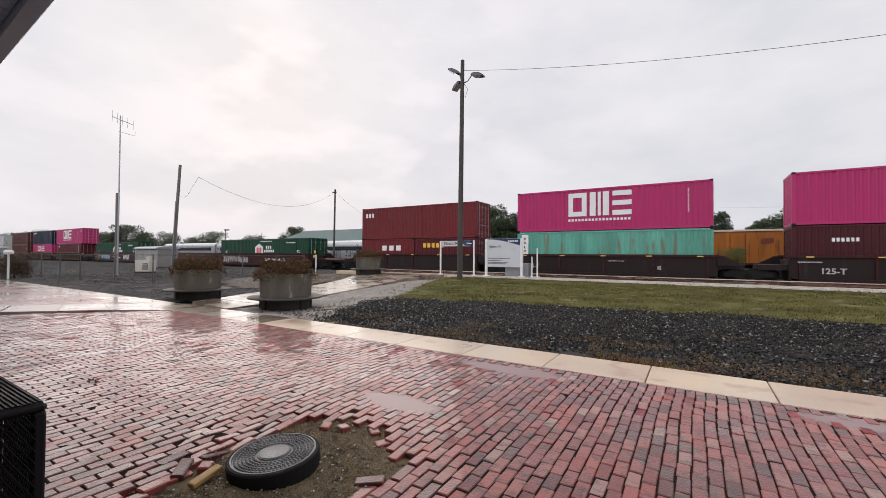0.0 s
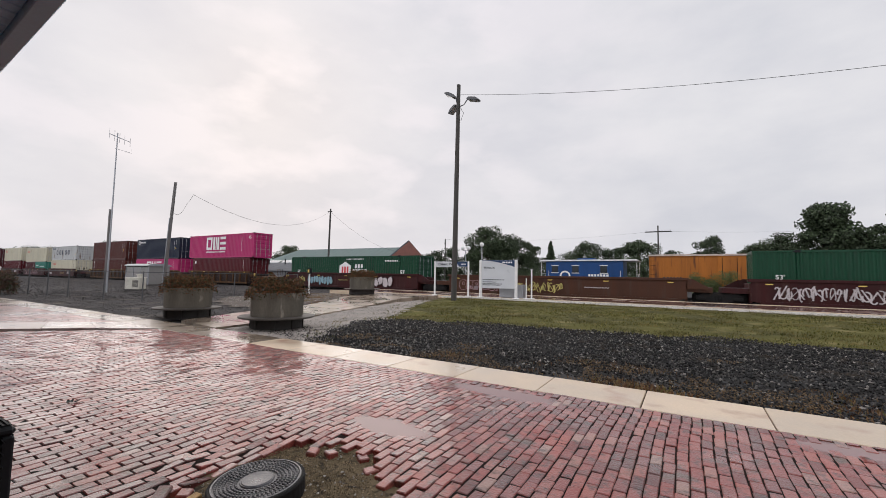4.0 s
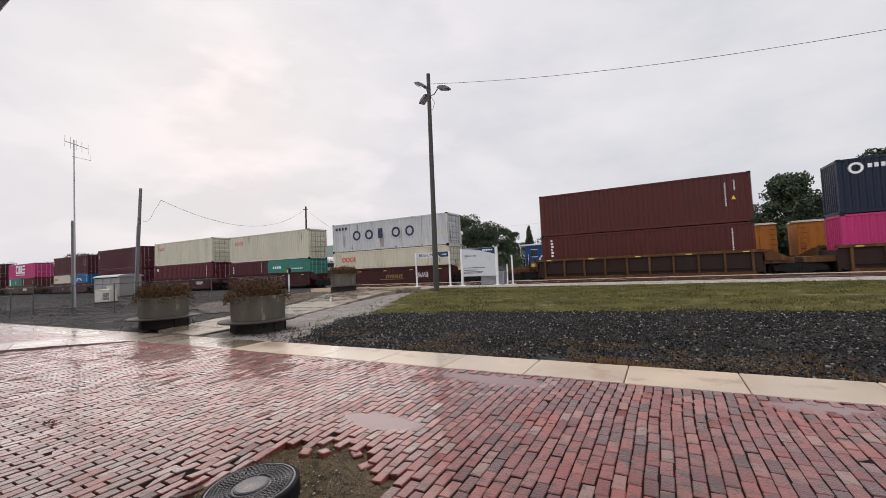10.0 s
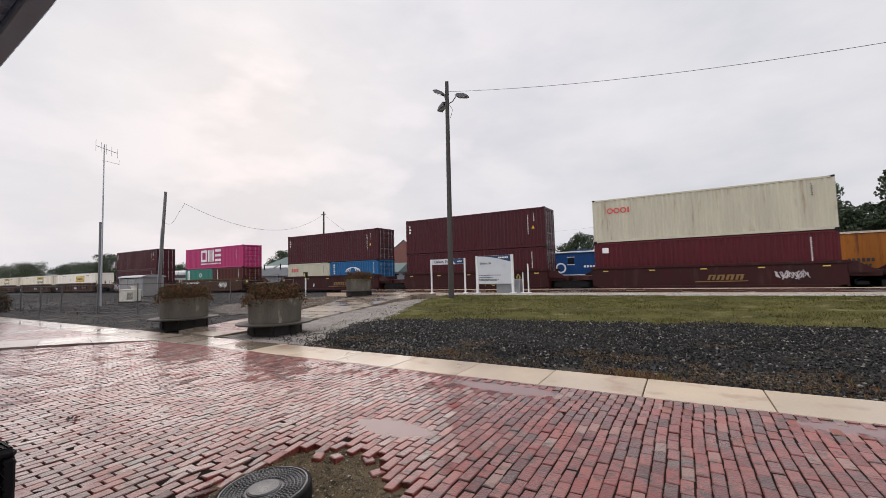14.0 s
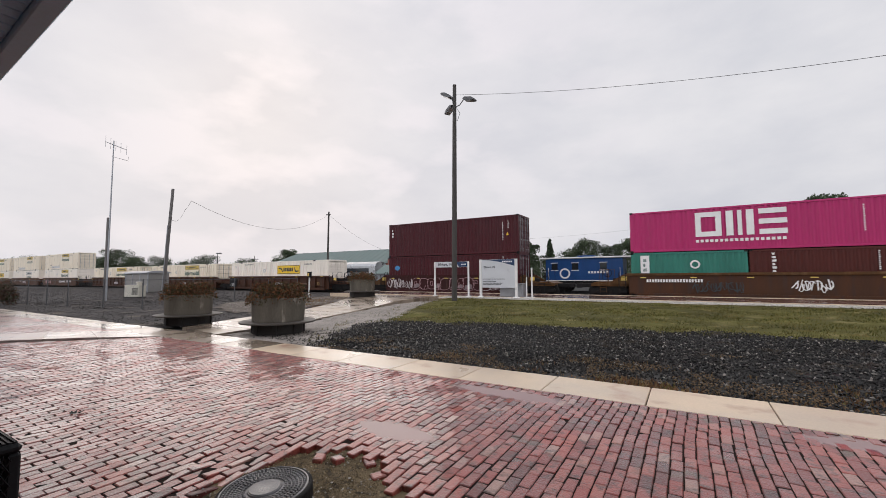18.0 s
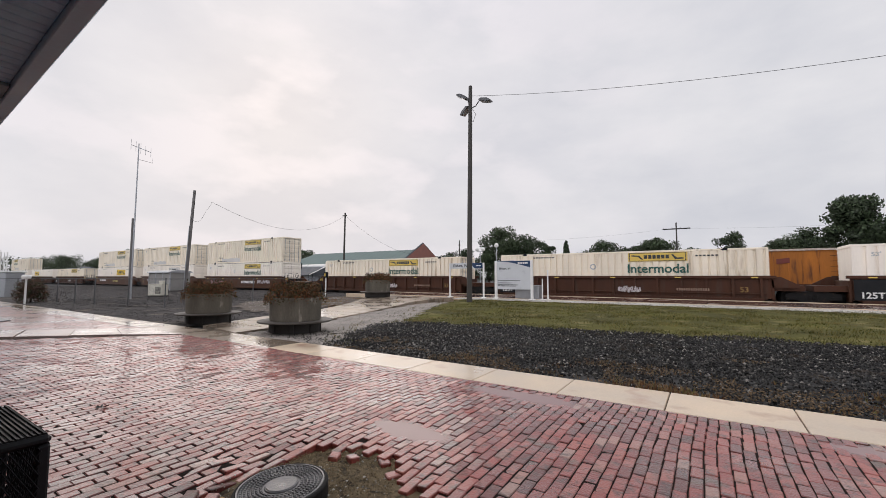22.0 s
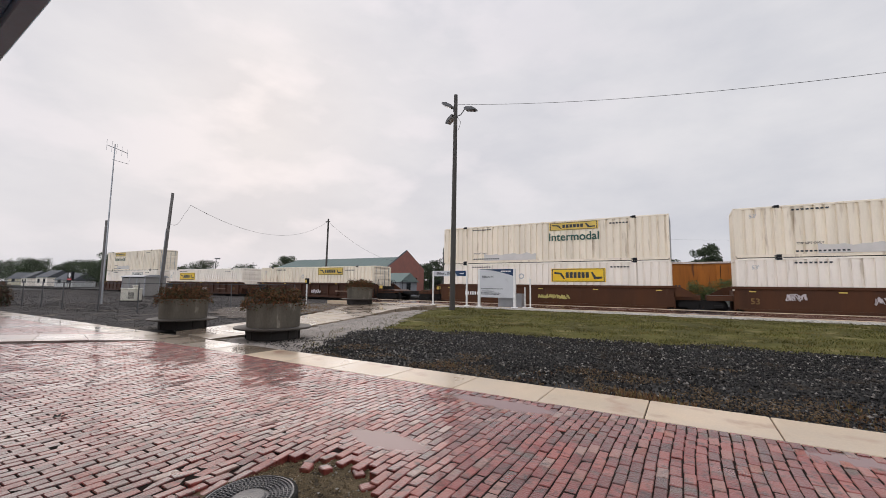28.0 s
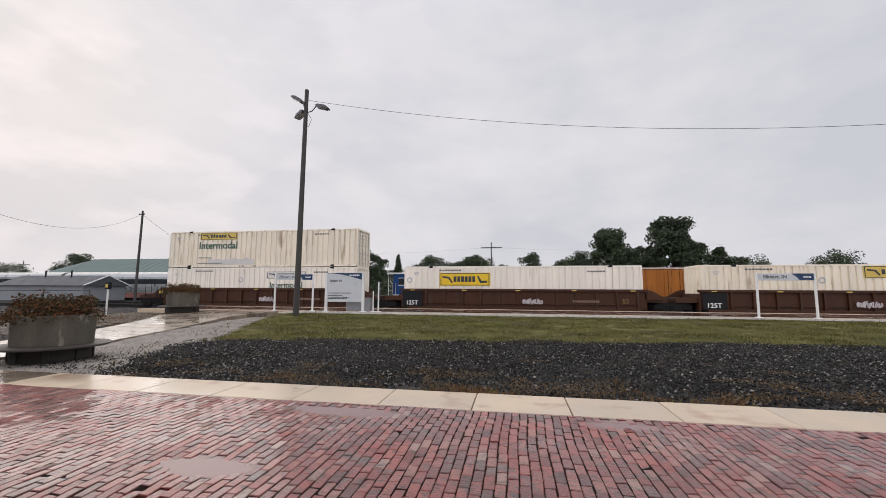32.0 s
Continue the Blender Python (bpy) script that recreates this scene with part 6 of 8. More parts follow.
stones("soil_grit", "pale pebbles scattered on the bare soil", LIMESTONE, lambda x, y: -0.054 + 0.018 * smooth_step(-2.2, -1.8, x) + 0.026 * noise.noise((x * 2.2, y * 2.2, 1.7)), lambda x, y: inside(x, y, PIT), (-3.05, -1.55, 1.0, 2.7), 420, 0.010, 33, 0.002)
MX, MY = -2.46, 1.81
man = thing("manhole_cover", "raised round cast-iron manhole cover with studs", "manhole", m=pose(MX, MY, -0.012, 2, -2, 20) @ Matrix.Diagonal((0.93, 0.93, 1.0, 1)))
# darker steel than the lid: the shade on the frame's side is in its colour
part("ring", Shape().lathe([(0.27, -0.12), (0.33, -0.12), (0.335, 0.045), (0.325, 0.055), (0.312, 0.055), (0.31, 0.03), (0.27, 0.03)], 40), DARKSTEEL, man, "grimy iron frame, coloured dark for its shaded side", smooth=False)
part("lug", Shape().box(0.33, 0.47, -0.05, 0.05, -0.03, 0.0, 0.008), DARKSTEEL, man, "flat iron lug", m=pose(0, 0, 0, 0, 12, 18))
part("lid", Shape().lathe([(0.0, 0.058), (0.115, 0.058), (0.12, 0.05), (0.29, 0.05), (0.295, 0.06), (0.308, 0.058), (0.308, 0.0), (0.0, 0.0)], 40), IRON, man)
stud = Shape().box(-0.0085, 0.0085, -0.0085, 0.0085, 0.05, 0.060, 0.003).mesh("stud", IRON)
for ring in range(6):
    r = 0.145 + ring * 0.026
    n = int(2 * math.pi * r / 0.027)
    for i in range(n):
        a = 2 * math.pi * i / n + ring * 0.3
        part("stud", stud, IRON, man, m=pose(r * math.cos(a), r * math.sin(a), 0, 0, 0, math.degrees(a)))
part("centre_plate", Shape().lathe([(0.0, 0.062), (0.105, 0.062), (0.11, 0.058)], 32), IRON, man)
for a in (30, 150, 270):
    part("pick_hole", Shape().box(0.265, 0.287, -0.014, 0.014, 0.05, 0.0535), BLACKMETAL, man, m=pose(0, 0, 0, 0, 0, a))
for bx, by, bz, rz, rx, ln, lab in ((-2.62, 2.43, 0.0, 25, 6, 0.05, "broken pale red brick end lying on soil"), (-2.48, 2.50, -0.006, 70, -4, 0.055, "broken red brick end lying on soil"), (-2.0, 2.50, -0.016, -30, 3, 0.09, "worn yellowish brick half sunk in soil"), (-2.21, 2.59, -0.012, 60, 4, 0.05, "small brick fragment beside the puddle"), (-2.86, 1.2, -0.012, 10, -5, 0.075, "loose dark paving brick beside the manhole"), (-1.72, 1.99, -0.004, -62, 7, 0.098, "loose brick tilted up at the edge of the soil"), (-2.82, 1.52, -0.004, 38, 5, 0.045, "dark brick stub beside the manhole"), (-2.93, 1.42, -0.006, 44, 8, 0.098, "brick slipped from its row into the soil")):
    tagged(part("loose_brick", Shape().box(-0.042, 0.042, -ln, ln, -0.03, 0.03, 0.008), BRICK, m=pose(bx, by, bz - 0.04, rx, 3, rz)), lab, "brick", "loose bricks by the manhole")
tagged(part("wood_scrap", Shape().box(-0.03, 0.03, -0.11, 0.11, -0.018, 0.018, 0.006), mat("pale_wet_wood", (0.42, 0.25, 0.085), 0.5, var=0.5, scale=8, stretch=(6, 1, 6), dirt=(0.16, 0.09, 0.04), dirt_at=0.58), m=pose(-2.67, 1.44, -0.02, 5, 5, 12)), "short yellowish scrap of wet wood", "wood")
leaf = Shape()
for i in range(7):
    a = i * 0.9
    leaf.add([(0, 0, 0.005), (0.06 * math.cos(a), 0.06 * math.sin(a), 0.03), (0.06 * math.cos(a + 0.5), 0.06 * math.sin(a + 0.5), 0.012)], [(0, 1, 2)])
tagged(part("dead_leaf", leaf, DARKBASE, m=pose(-5.71, 1.81, 0.0)), "curled dark dead leaf on the bricks", "leaf")

# ---------- the station canopy ----------
BEAM = mat("dark_beam_paint", (0.17, 0.30, 0.33), 0.6, var=0.15, scale=2, bump=0.1)
SOFFIT = mat("dark_soffit_boards", (0.37, 0.73, 0.93), 0.6, var=0.15, scale=2, bump=0.1)
FASCIA = mat("grey_fascia", (0.42, 0.74, 0.90), 0.5, var=0.12, scale=2, bump=0.05)
CREAM = mat("cream_column_paint", (0.78, 0.77, 0.73), 0.45, var=0.1, scale=2, bump=0.05, dirt=(0.40, 0.36, 0.30), dirt_at=0.66)
canopy = thing("canopy", "dark boarded station canopy with a grey fascia", "canopy", kind="structure", m=pose(-2.1, 0.63, 0, 0, 0, -2.3))
part("fascia", Shape().box(-34, 16, -0.085, 0.0, 2.75, 3.02, 0.006), FASCIA, canopy)
part("roof_deck", Shape().box(-34, 16, -4.3, -0.086, 3.0, 3.12), FASCIA, canopy)
part("gutter", Shape().box(-34, 16, 0.001, 0.05, 2.95, 3.04, 0.02), FASCIA, canopy)
board = Shape().box(-0.146, -0.053, -4.2, -0.087, 2.79, 2.81, 0.006).box(-0.047, 0.047, -4.2, -0.087, 2.79, 2.81, 0.006).box(0.053, 0.146, -4.2, -0.087, 2.79, 2.81, 0.006).mesh("soffit_board", SOFFIT)
for i in range(150):
    part("soffit_board", board, SOFFIT, canopy, m=pose(-33.8 + i * 0.2985, 0, 0.002 * (i % 2)))
for i in range(9):
    part("cross_beam", Shape().box(-0.16, 0.16, -4.2, -0.087, 2.765, 2.788, 0.004), BEAM, canopy, m=pose(-30.3 + 4.05 * i, 0, 0))
wall = tagged(part("wall_south", Shape().box(-36, 14, -4.9, -4.6, -0.1, 3.4), mat("station_brick_wall", (0.28, 0.14, 0.10), 0.8, var=0.25, scale=2, bump=0.3)), "plain red brick station wall", "wall", kind="structure")
column = thing("column", "square cream canopy column on a stone plinth", "column", m=pose(-6.74, 0.74, 0, 0, 0, -2.3))
part("shaft", Shape().box(-0.13, 0.13, -0.13, 0.13, 0.45, 2.62, 0.012), CREAM, column)
part("plinth", Shape().box(-0.15, 0.15, -0.15, 0.15, -0.06, 0.45, 0.015), CREAM, column)
part("capital", Shape().box(-0.15, 0.15, -0.15, 0.15, 2.62, 2.82, 0.02), CREAM, column)
part("downpipe", Shape().tube((0.16, -0.09, 0.3), (0.16, -0.09, 2.7), 0.035, n=10), CREAM, column)

# ---------- waste bin ----------
bin_ob = thing("litter_bin", "black expanded-metal square litter bin", "bin", m=pose(-2.42, 0.19, 0.0))
hw, hz = 0.32, 0.86
part("top", Shape().box(-hw, hw, -hw, hw, hz - 0.035, hz, 0.012), BLACKMETAL, bin_ob)
ribs = Shape()
for i in range(47):
    u = -hw + 0.02 + i * (2 * hw - 0.04) / 46
    ribs.box(u - 0.0025, u + 0.0025, -hw + 0.01, hw - 0.01, hz, hz + 0.004)
tagged(part("top_mesh", ribs, BLACKMETAL, bin_ob), kind="stuff")
for sx in (-1, 1):
    for sy in (-1, 1):
        part("corner_post", Shape().box(sx * (hw - 0.022) - 0.02, sx * (hw - 0.022) + 0.02, sy * (hw - 0.022) - 0.02, sy * (hw - 0.022) + 0.02, 0.0, hz - 0.036, 0.008), BLACKMETAL, bin_ob)
part("liner", Shape().lathe([(0.0, 0.06), (0.2, 0.06), (0.21, 0.74), (0.19, 0.74), (0.18, 0.08)], 24, -0.08, 0.02), mat("dark_liner", (0.03, 0.03, 0.032), 0.5, var=0.2), bin_ob)
cross = Shape()
for i in range(41):
    u = -hw + 0.02 + i * (2 * hw - 0.04) / 40
    cross.box(-hw + 0.01, hw - 0.01, u - 0.003, u + 0.003, hz + 0.0045, hz + 0.008)
tagged(part("top_mesh", cross, BLACKMETAL, bin_ob), kind="stuff")
lattice = Shape()
for k in range(-36, 37):
    for sgn in (-1, 1):
        lo, dx = k * 0.025, sgn * 0.42
        ta = max(0.0, ((-hw + 0.03) - lo) / dx if dx > 0 else ((hw - 0.03) - lo) / dx)
        tb = min(1.0, ((hw - 0.03) - lo) / dx if dx > 0 else ((-hw + 0.03) - lo) / dx)
        if tb > ta + 0.01:
            lattice.tube((lo + dx * ta, 0, 0.06 + 0.76 * ta), (lo + dx * tb, 0, 0.06 + 0.76 * tb), 0.0026, n=4, caps=False)
lat = lattice.mesh("mesh_panel", BLACKMETAL)
for k in range(4):
    a = k * 90
    part("mesh_panel", lat, BLACKMETAL, bin_ob, m=pose(hw * math.sin(radians(a)), -hw * math.cos(radians(a)), 0, 0, 0, a))

# ---------- planters ----------
FLOWER = mat("faded_flowers", (0.13, 0.055, 0.022), 0.75, spec=0.2, var=0.4, scale=5, bump=0.0, tones=((0.0, (0.035, 0.026, 0.014)), (0.28, (0.060, 0.062, 0.024)), (0.55, (0.095, 0.036, 0.020)), (0.82, (0.165, 0.058, 0.025)), (1.0, (0.21, 0.10, 0.04))), dirt=(0.045, 0.05, 0.02), dirt_at=0.52)


def planter(x, y, z, label, seed, k=1.0):
    ob = thing("planter", label, "planter", "round concrete planters on the path", pose(x, y, z) @ Matrix.Scale(k, 4))
    part("base", Shape().lathe([(0.0, 0.0), (0.66, 0.0), (0.66, 0.27), (0.0, 0.27)], 40), DARKBASE, ob)
    rib = Shape().box(0.65, 0.69, -0.05, 0.05, 0.0, 0.265, 0.006).mesh("base_rib", DARKBASE)
    for i in range(8):
        part("base_rib", rib, DARKBASE, ob, m=pose(0, 0, 0, 0, 0, i * 45))
    part("bench_ring", Shape().lathe([(0.60, 0.275), (0.97, 0.275), (0.985, 0.283), (0.985, 0.312), (0.97, 0.32), (0.60, 0.32)], 56), BENCHWOOD, ob, "grey ring-shaped concrete bench slab")
    part("drum", Shape().lathe([(0.665, 0.321), (0.67, 0.34), (0.69, 0.925), (0.685, 0.945), (0.62, 0.945), (0.60, 0.82)], 56), AGGREGATE, ob, "brownish exposed-aggregate concrete drum", smooth=False)
    part("soil", Shape().lathe([(0.0, 0.86), (0.61, 0.86)], 32), SOIL, ob)
    r = np.random.default_rng(seed)
    s = Shape()
    for _ in range(6500):
        a, d = r.uniform(0, 6.283), 0.84 * math.sqrt(r.uniform(0, 1))
        px, py = d * math.cos(a), d * math.sin(a)
        lump = 0.5 + 0.5 * noise.noise((px * 3.4, py * 3.4, seed)) + 0.35 * noise.noise((px * 9, py * 9, seed + 3))
        spill = 1.0 + 1.6 * max(0.0, noise.noise((math.cos(a) * 1.4, math.sin(a) * 1.4, seed * 1.9)) + (0.45 if px < -0.5 else 0.0))
        if d > 0.70 and r.uniform() > 0.35 * spill:
            continue
        droop = -0.10 * spill * max(0.0, (d - 0.66) / 0.14)
        pz = 0.90 + droop + r.uniform(0.0, 1.0) * (0.22 + 0.38 * lump) * (1.0 if d < 0.7 else 0.7)
        q = r.uniform(0.016, 0.036)
        u = Vector(r.normal(size=3)).normalized()
        w = u.cross(Vector(r.normal(size=3))).normalized()
        c = Vector((px, py, pz))
        s.add([c + u * q, c + w * q * 0.6, c - u * q, c - w * q * 0.6], [(0, 1, 2, 3)])
    part("flower_bed", s, FLOWER, ob, "dense wilted rust-brown and green flowers")
    return ob


planter(-9.6, 7.3, -0.02, "round aggregate planter with bench ring, beside the path", 3)
planter(-14.0, 7.2, -0.02, "round aggregate planter with rust-coloured flowers, on wet paving", 4)
planter(-18.6, 20.6, 0.16, "round aggregate planter with reddish flowers near the platform", 5, 1.2)

# ---------- poles, lamps and wires ----------


def catenary(a, b, sag, r=0.012, n=24):
    a, b = Vector(a), Vector(b)
    pts = [a.lerp(b, i / n) - Vector((0, 0, sag * 4 * (i / n) * (1 - i / n))) for i in range(n + 1)]
    return Shape().path(pts, r, 5)


pole = thing("light_pole", "tall dark wooden pole with three floodlights", "street lamp", m=pose(-10.58, 18.9, 0.1))
part("pole", Shape().tube((0, 0, 0), (0.1, 0, 11.86), 0.15, 0.10, 12), WOODPOLE, pole)


def lamp_head():
    return Shape().plate([(0.0, 0.0), (0.12, 0.1), (0.5, 0.12), (0.72, 0.04), (0.72, -0.03), (0.1, -0.06)], -0.17, 0.17)


LAMPGREY = mat("lamp_housing", (0.10, 0.10, 0.105), 0.5, var=0.2, scale=3)
LENS = mat("lamp_lens", (0.35, 0.35, 0.36), 0.2, var=0.1, scale=3, bump=0)
for k, (hx, hy, hz2, turn, tip) in enumerate(((-0.02, -0.1, 11.12, 180, -29), (0.68, -0.05, 10.9, 0, 15), (-0.02, 0.1, 10.78, 155, 24))):
    h = part("lamp_head", lamp_head(), LAMPGREY, pole, m=pose(hx, hy, hz2, 0, tip, turn))
    part("lens", Shape().box(0.14, 0.64, -0.14, 0.14, -0.075, -0.055), LENS, h)
    part("arm", Shape().path([(0.09, 0, hz2 - 0.3), (0.09 + (hx - 0.09) * 0.6, hy * 0.5, hz2 - 0.24), (hx, hy, hz2)], 0.03, 6), LAMPGREY, pole)
part("cable_loop", Shape().path([(0.2, -0.05, 10.6), (0.45, -0.05, 10.2), (0.3, -0.05, 9.8), (0.15, -0.05, 9.9)], 0.012, 5), BLACKMETAL, pole)
tagged(part("overhead_wire", catenary((-10.45, 18.9, 11.4), (42, 18.9, 11.2), 2.95, 0.009, 40), BLACKMETAL), "thin sagging overhead wire from the light pole", "wire")
far_end = thing("utility_pole", "plain wooden pole carrying the overhead wire", "utility pole", m=pose(42, 18.9, 0))
part("pole", Shape().tube((0, 0, -0.1), (0, 0, 11.6), 0.15, 0.1, 10), WOODPOLE, far_end)

util = thing("utility_pole", "leaning weathered wooden pole by the fence", "utility pole", m=pose(-35.0, 16.0, -0.05))
part("pole", Shape().tube((0, 0, 0), (0.95, 0, 8.45), 0.14, 0.10, 12), GREYPOLE, util)
part("conduit", Shape().path([(0.2, -0.17, 0.5), (0.72, -0.17, 5.6)], 0.03, 6), GALV, util)
part("wire_loop", Shape().path([(0.72 + 1.18 * u + 0.35 * math.sin(math.pi * u), -0.15 + 1.05 * u, 6.25 + 1.3 * u * u - 0.45 * math.sin(math.pi * min(1.0, 1.6 * u))) for u in [i / 14 for i in range(15)]], 0.009, 5), BLACKMETAL, util)
mast = thing("antenna_mast", "thin grey antenna mast beside a thicker post", "antenna", m=pose(-33.2, 11.7, -0.05))
part("mast", Shape().tube((0.2, 0, 0), (0.2, 0, 10.85), 0.06, 0.035, 8), GALV, mast)
part("post", Shape().tube((-0.08, 0, 0), (-0.08, 0, 5.6), 0.085, 0.08, 10), GREYPOLE, mast)
boom = part("antenna", Shape().tube((-0.25, 0, 10.7), (1.2, 0, 10.35), 0.024, n=5), GALV, mast, "small yagi antenna", m=pose(0.2, 0, 0, 0, 0, 70) @ Matrix.Diagonal((0.78, 1, 1, 1)) @ Matrix.Translation((-0.3, 0, 0)))
for k, xx in enumerate((-0.25, 0.1, 0.45, 0.8, 1.2)):
    part("element", Shape().tube((xx, 0, 10.35 - 0.24 * (xx + 0.25)), (xx, 0, 11.1 - 0.24 * (xx + 0.25) - 0.03 * k), 0.014, n=5), GALV, boom)
part("element", Shape().path([(0.2, 0, 9.75), (1.35, 0, 9.6), (1.35, 0, 9.9)], 0.014, 5), GALV, boom)
fp = thing("utility_pole", "slim dark pole behind the tracks", "utility pole", m=pose(-47.9, 45, 0))
part("pole", Shape().tube((0, 0, -0.3), (0.15, 0, 11.7), 0.17, 0.12, 10), WOODPOLE, fp)
part("crossarm", Shape().box(-0.4, 0.5, -0.06, 0.06, 11.2, 11.32), WOODPOLE, fp)
tagged(part("overhead_wire", catenary((-33.1, 16.9, 7.5), (-47.8, 45, 11.3), 2.3, 0.012, 30), BLACKMETAL), "sagging wire between two poles", "wire")
tagged(part("overhead_wire", catenary((-47.7, 45, 11.2), (-51.5, 70, 6.4), 1.5, 0.014, 20), BLACKMETAL), "wire from the slim pole to the brick gable", "wire")

# ---------- signs ----------


def name_sign(x0, x1, y, z, label):
    ob = thing("station_sign", label, "sign", "station name signs", pose(0, 0, 0))
    zb = z
    for x in (x0, x1):
        p = part("post", Shape().box(x - 0.045, x + 0.045, y - 0.045, y + 0.045, zb, 2.42, 0.008), WHITEPAINT, ob)
        part("foot", Shape().box(x - 0.13, x + 0.13, y - 0.13, y + 0.13, zb - 0.03, zb + 0.06, 0.02), WHITEPAINT, p)
    part("panel", Shape().box(x0 + 0.046, x1 - 0.046, y - 0.03, y + 0.03, 2.06, 2.41, 0.006), SIGNWHITE, ob)
    w = x1 - x0
    part("band", Shape().plate([(x0 + w * 0.6, 2.405), (x1 - 0.05, 2.405), (x1 - 0.05, 2.08), (x0 + w * 0.74, 2.08), (x0 + w * 0.68, 2.25)], y - 0.036, y - 0.031), NAVY, ob)
    bars(ob, "logo", x0 + w * 0.8, 2.2, w * 0.14, 0.07, y - 0.038, INKWHITE, 6, 0.3)
    painted("lettering", shared(("words", "Elkhart, IN", 0.24), lambda: lettering("Elkhart, IN", 0.24)), INK, ob, pose(x0 + w * 0.32, y - 0.034, 2.24))


name_sign(-14.2, -11.72, 22.75, 0.2, "white post-mounted station name sign with navy corner")
name_sign(12.1, 14.66, 22.75, 0.2, "white station name sign with navy corner, farther along the platform")
info = thing("information_sign", "large white station information panel with navy arc", "sign")
bx0, bx1, by = -10.86, -8.56, 22.75
for x in (bx0, bx1):
    p = part("post", Shape().box(x - 0.07, x + 0.07, by - 0.07, by + 0.07, 0.17, 2.5, 0.012), WHITEPAINT, info)
    part("foot", Shape().box(x - 0.17, x + 0.17, by - 0.17, by + 0.17, 0.16, 0.25, 0.03), WHITEPAINT, p)
part("panel", Shape().box(bx0 + 0.071, bx1 - 0.071, by - 0.04, by + 0.04, 0.78, 2.49, 0.006), SIGNWHITE, info)
arc = [(bx0 + 0.08, 2.48), (bx1 - 0.08, 2.48), (bx1 - 0.08, 2.08)] + [(bx1 - 0.08 - 2.1 * k / 8, 2.08 + 0.38 * math.sin(math.pi / 2 * k / 8)) for k in range(1, 9)]
part("band", Shape().plate(arc, by - 0.046, by - 0.041), NAVY, info)
bars(info, "logo", bx1 - 0.85, 2.3, 0.65, 0.09, by - 0.048, INKWHITE, 6, 0.3)
painted("lettering", shared(("words", "Elkhart, IN", 0.17), lambda: lettering("Elkhart, IN", 0.17)), INK, info, pose(bx0 + 0.6, by - 0.045, 2.02))
for k, (w, zz) in enumerate(((1.45, 1.28), (0.9, 1.14), (1.3, 1.03), (1.2, 0.96))):
    bars(info, "text_line", bx0 + 0.15, zz, w, 0.04, by - 0.045, INK, 14, 0.2)
cab = thing("equipment_cabinet", "grey metal cabinet behind the information sign", "cabinet", m=pose(-9.1, 23.6, PLAT))
part("body", Shape().box(-0.75, 0.75, -0.3, 0.3, 0.0, 0.75, 0.02), GALV, cab)
part("lid", Shape().box(-0.78, 0.78, -0.33, 0.33, 0.751, 0.8, 0.01), GALV, cab)
for x, h, lab in ((-7.95, 1.2, "slim white bollard post"), (-7.7, 1.7, "thin white post")):
    b = thing("bollard", lab + " beside the information sign", "post", "posts by the sign", pose(x, 23.0 - 0.2 * (h < 1.3), PLAT))
    part("post", Shape().tube((0, 0, 0), (0, 0, h), 0.035 if h < 1.5 else 0.045, n=8), WHITEPAINT, b)
    part("foot", Shape().box(-0.14, 0.14, -0.14, 0.14, 0.0, 0.04, 0.01), WHITEPAINT, b)
call = thing("call_box", "white post with a small dark call box", "call box", m=pose(-22.6, 19.6, 0.0))
part("post", Shape().tube((0, 0, -0.05), (0, 0, 1.45), 0.05, n=8), WHITEPAINT, call)
part("box", Shape().box(-0.13, 0.13, -0.1, 0.1, 1.451, 1.85, 0.02), BLACKMETAL, call)
part("window", Shape().box(-0.08, 0.08, -0.106, -0.101, 1.55, 1.75), PANELFADED, call)

# ---------- by the fence ----------
unit = thing("generator", "cream metal generator unit on a pad behind the fence", "generator", m=pose(-35.6, 14.4, -0.03, 0, 0, 28) @ Matrix.Scale(0.84, 4))
BEIGE = mat("cream_enclosure", (0.60, 0.57, 0.49), 0.45, var=0.1, scale=2, bump=0.05, dirt=(0.4, 0.37, 0.3), dirt_at=0.66)
part("body", Shape().box(-0.68, 0.68, -0.42, 0.42, 0.1, 1.1, 0.05), BEIGE, unit)
part("lid", Shape().box(-0.71, 0.71, -0.45, 0.45, 1.101, 1.18, 0.03), BEIGE, unit)
part("base", Shape().box(-0.72, 0.72, -0.46, 0.46, 0.0, 0.099), DARKBASE, unit)
grille = part("grille", Shape().box(0.05, 0.58, -0.435, -0.421, 0.3, 0.9), DARKBASE, unit)
slat = Shape().box(0.05, 0.58, -0.45, -0.436, -0.012, 0.012).mesh("slat", BEIGE)
for i in range(9):
    part("slat", slat, BEIGE, grille, m=pose(0, 0, 0.35 + i * 0.07))
part("exhaust", Shape().lathe([(0.0, 1.181), (0.2, 1.181), (0.2, 1.36), (0.26, 1.38), (0.26, 1.46), (0.0, 1.48)], 20, 0.35, 0.0), BEIGE, unit)

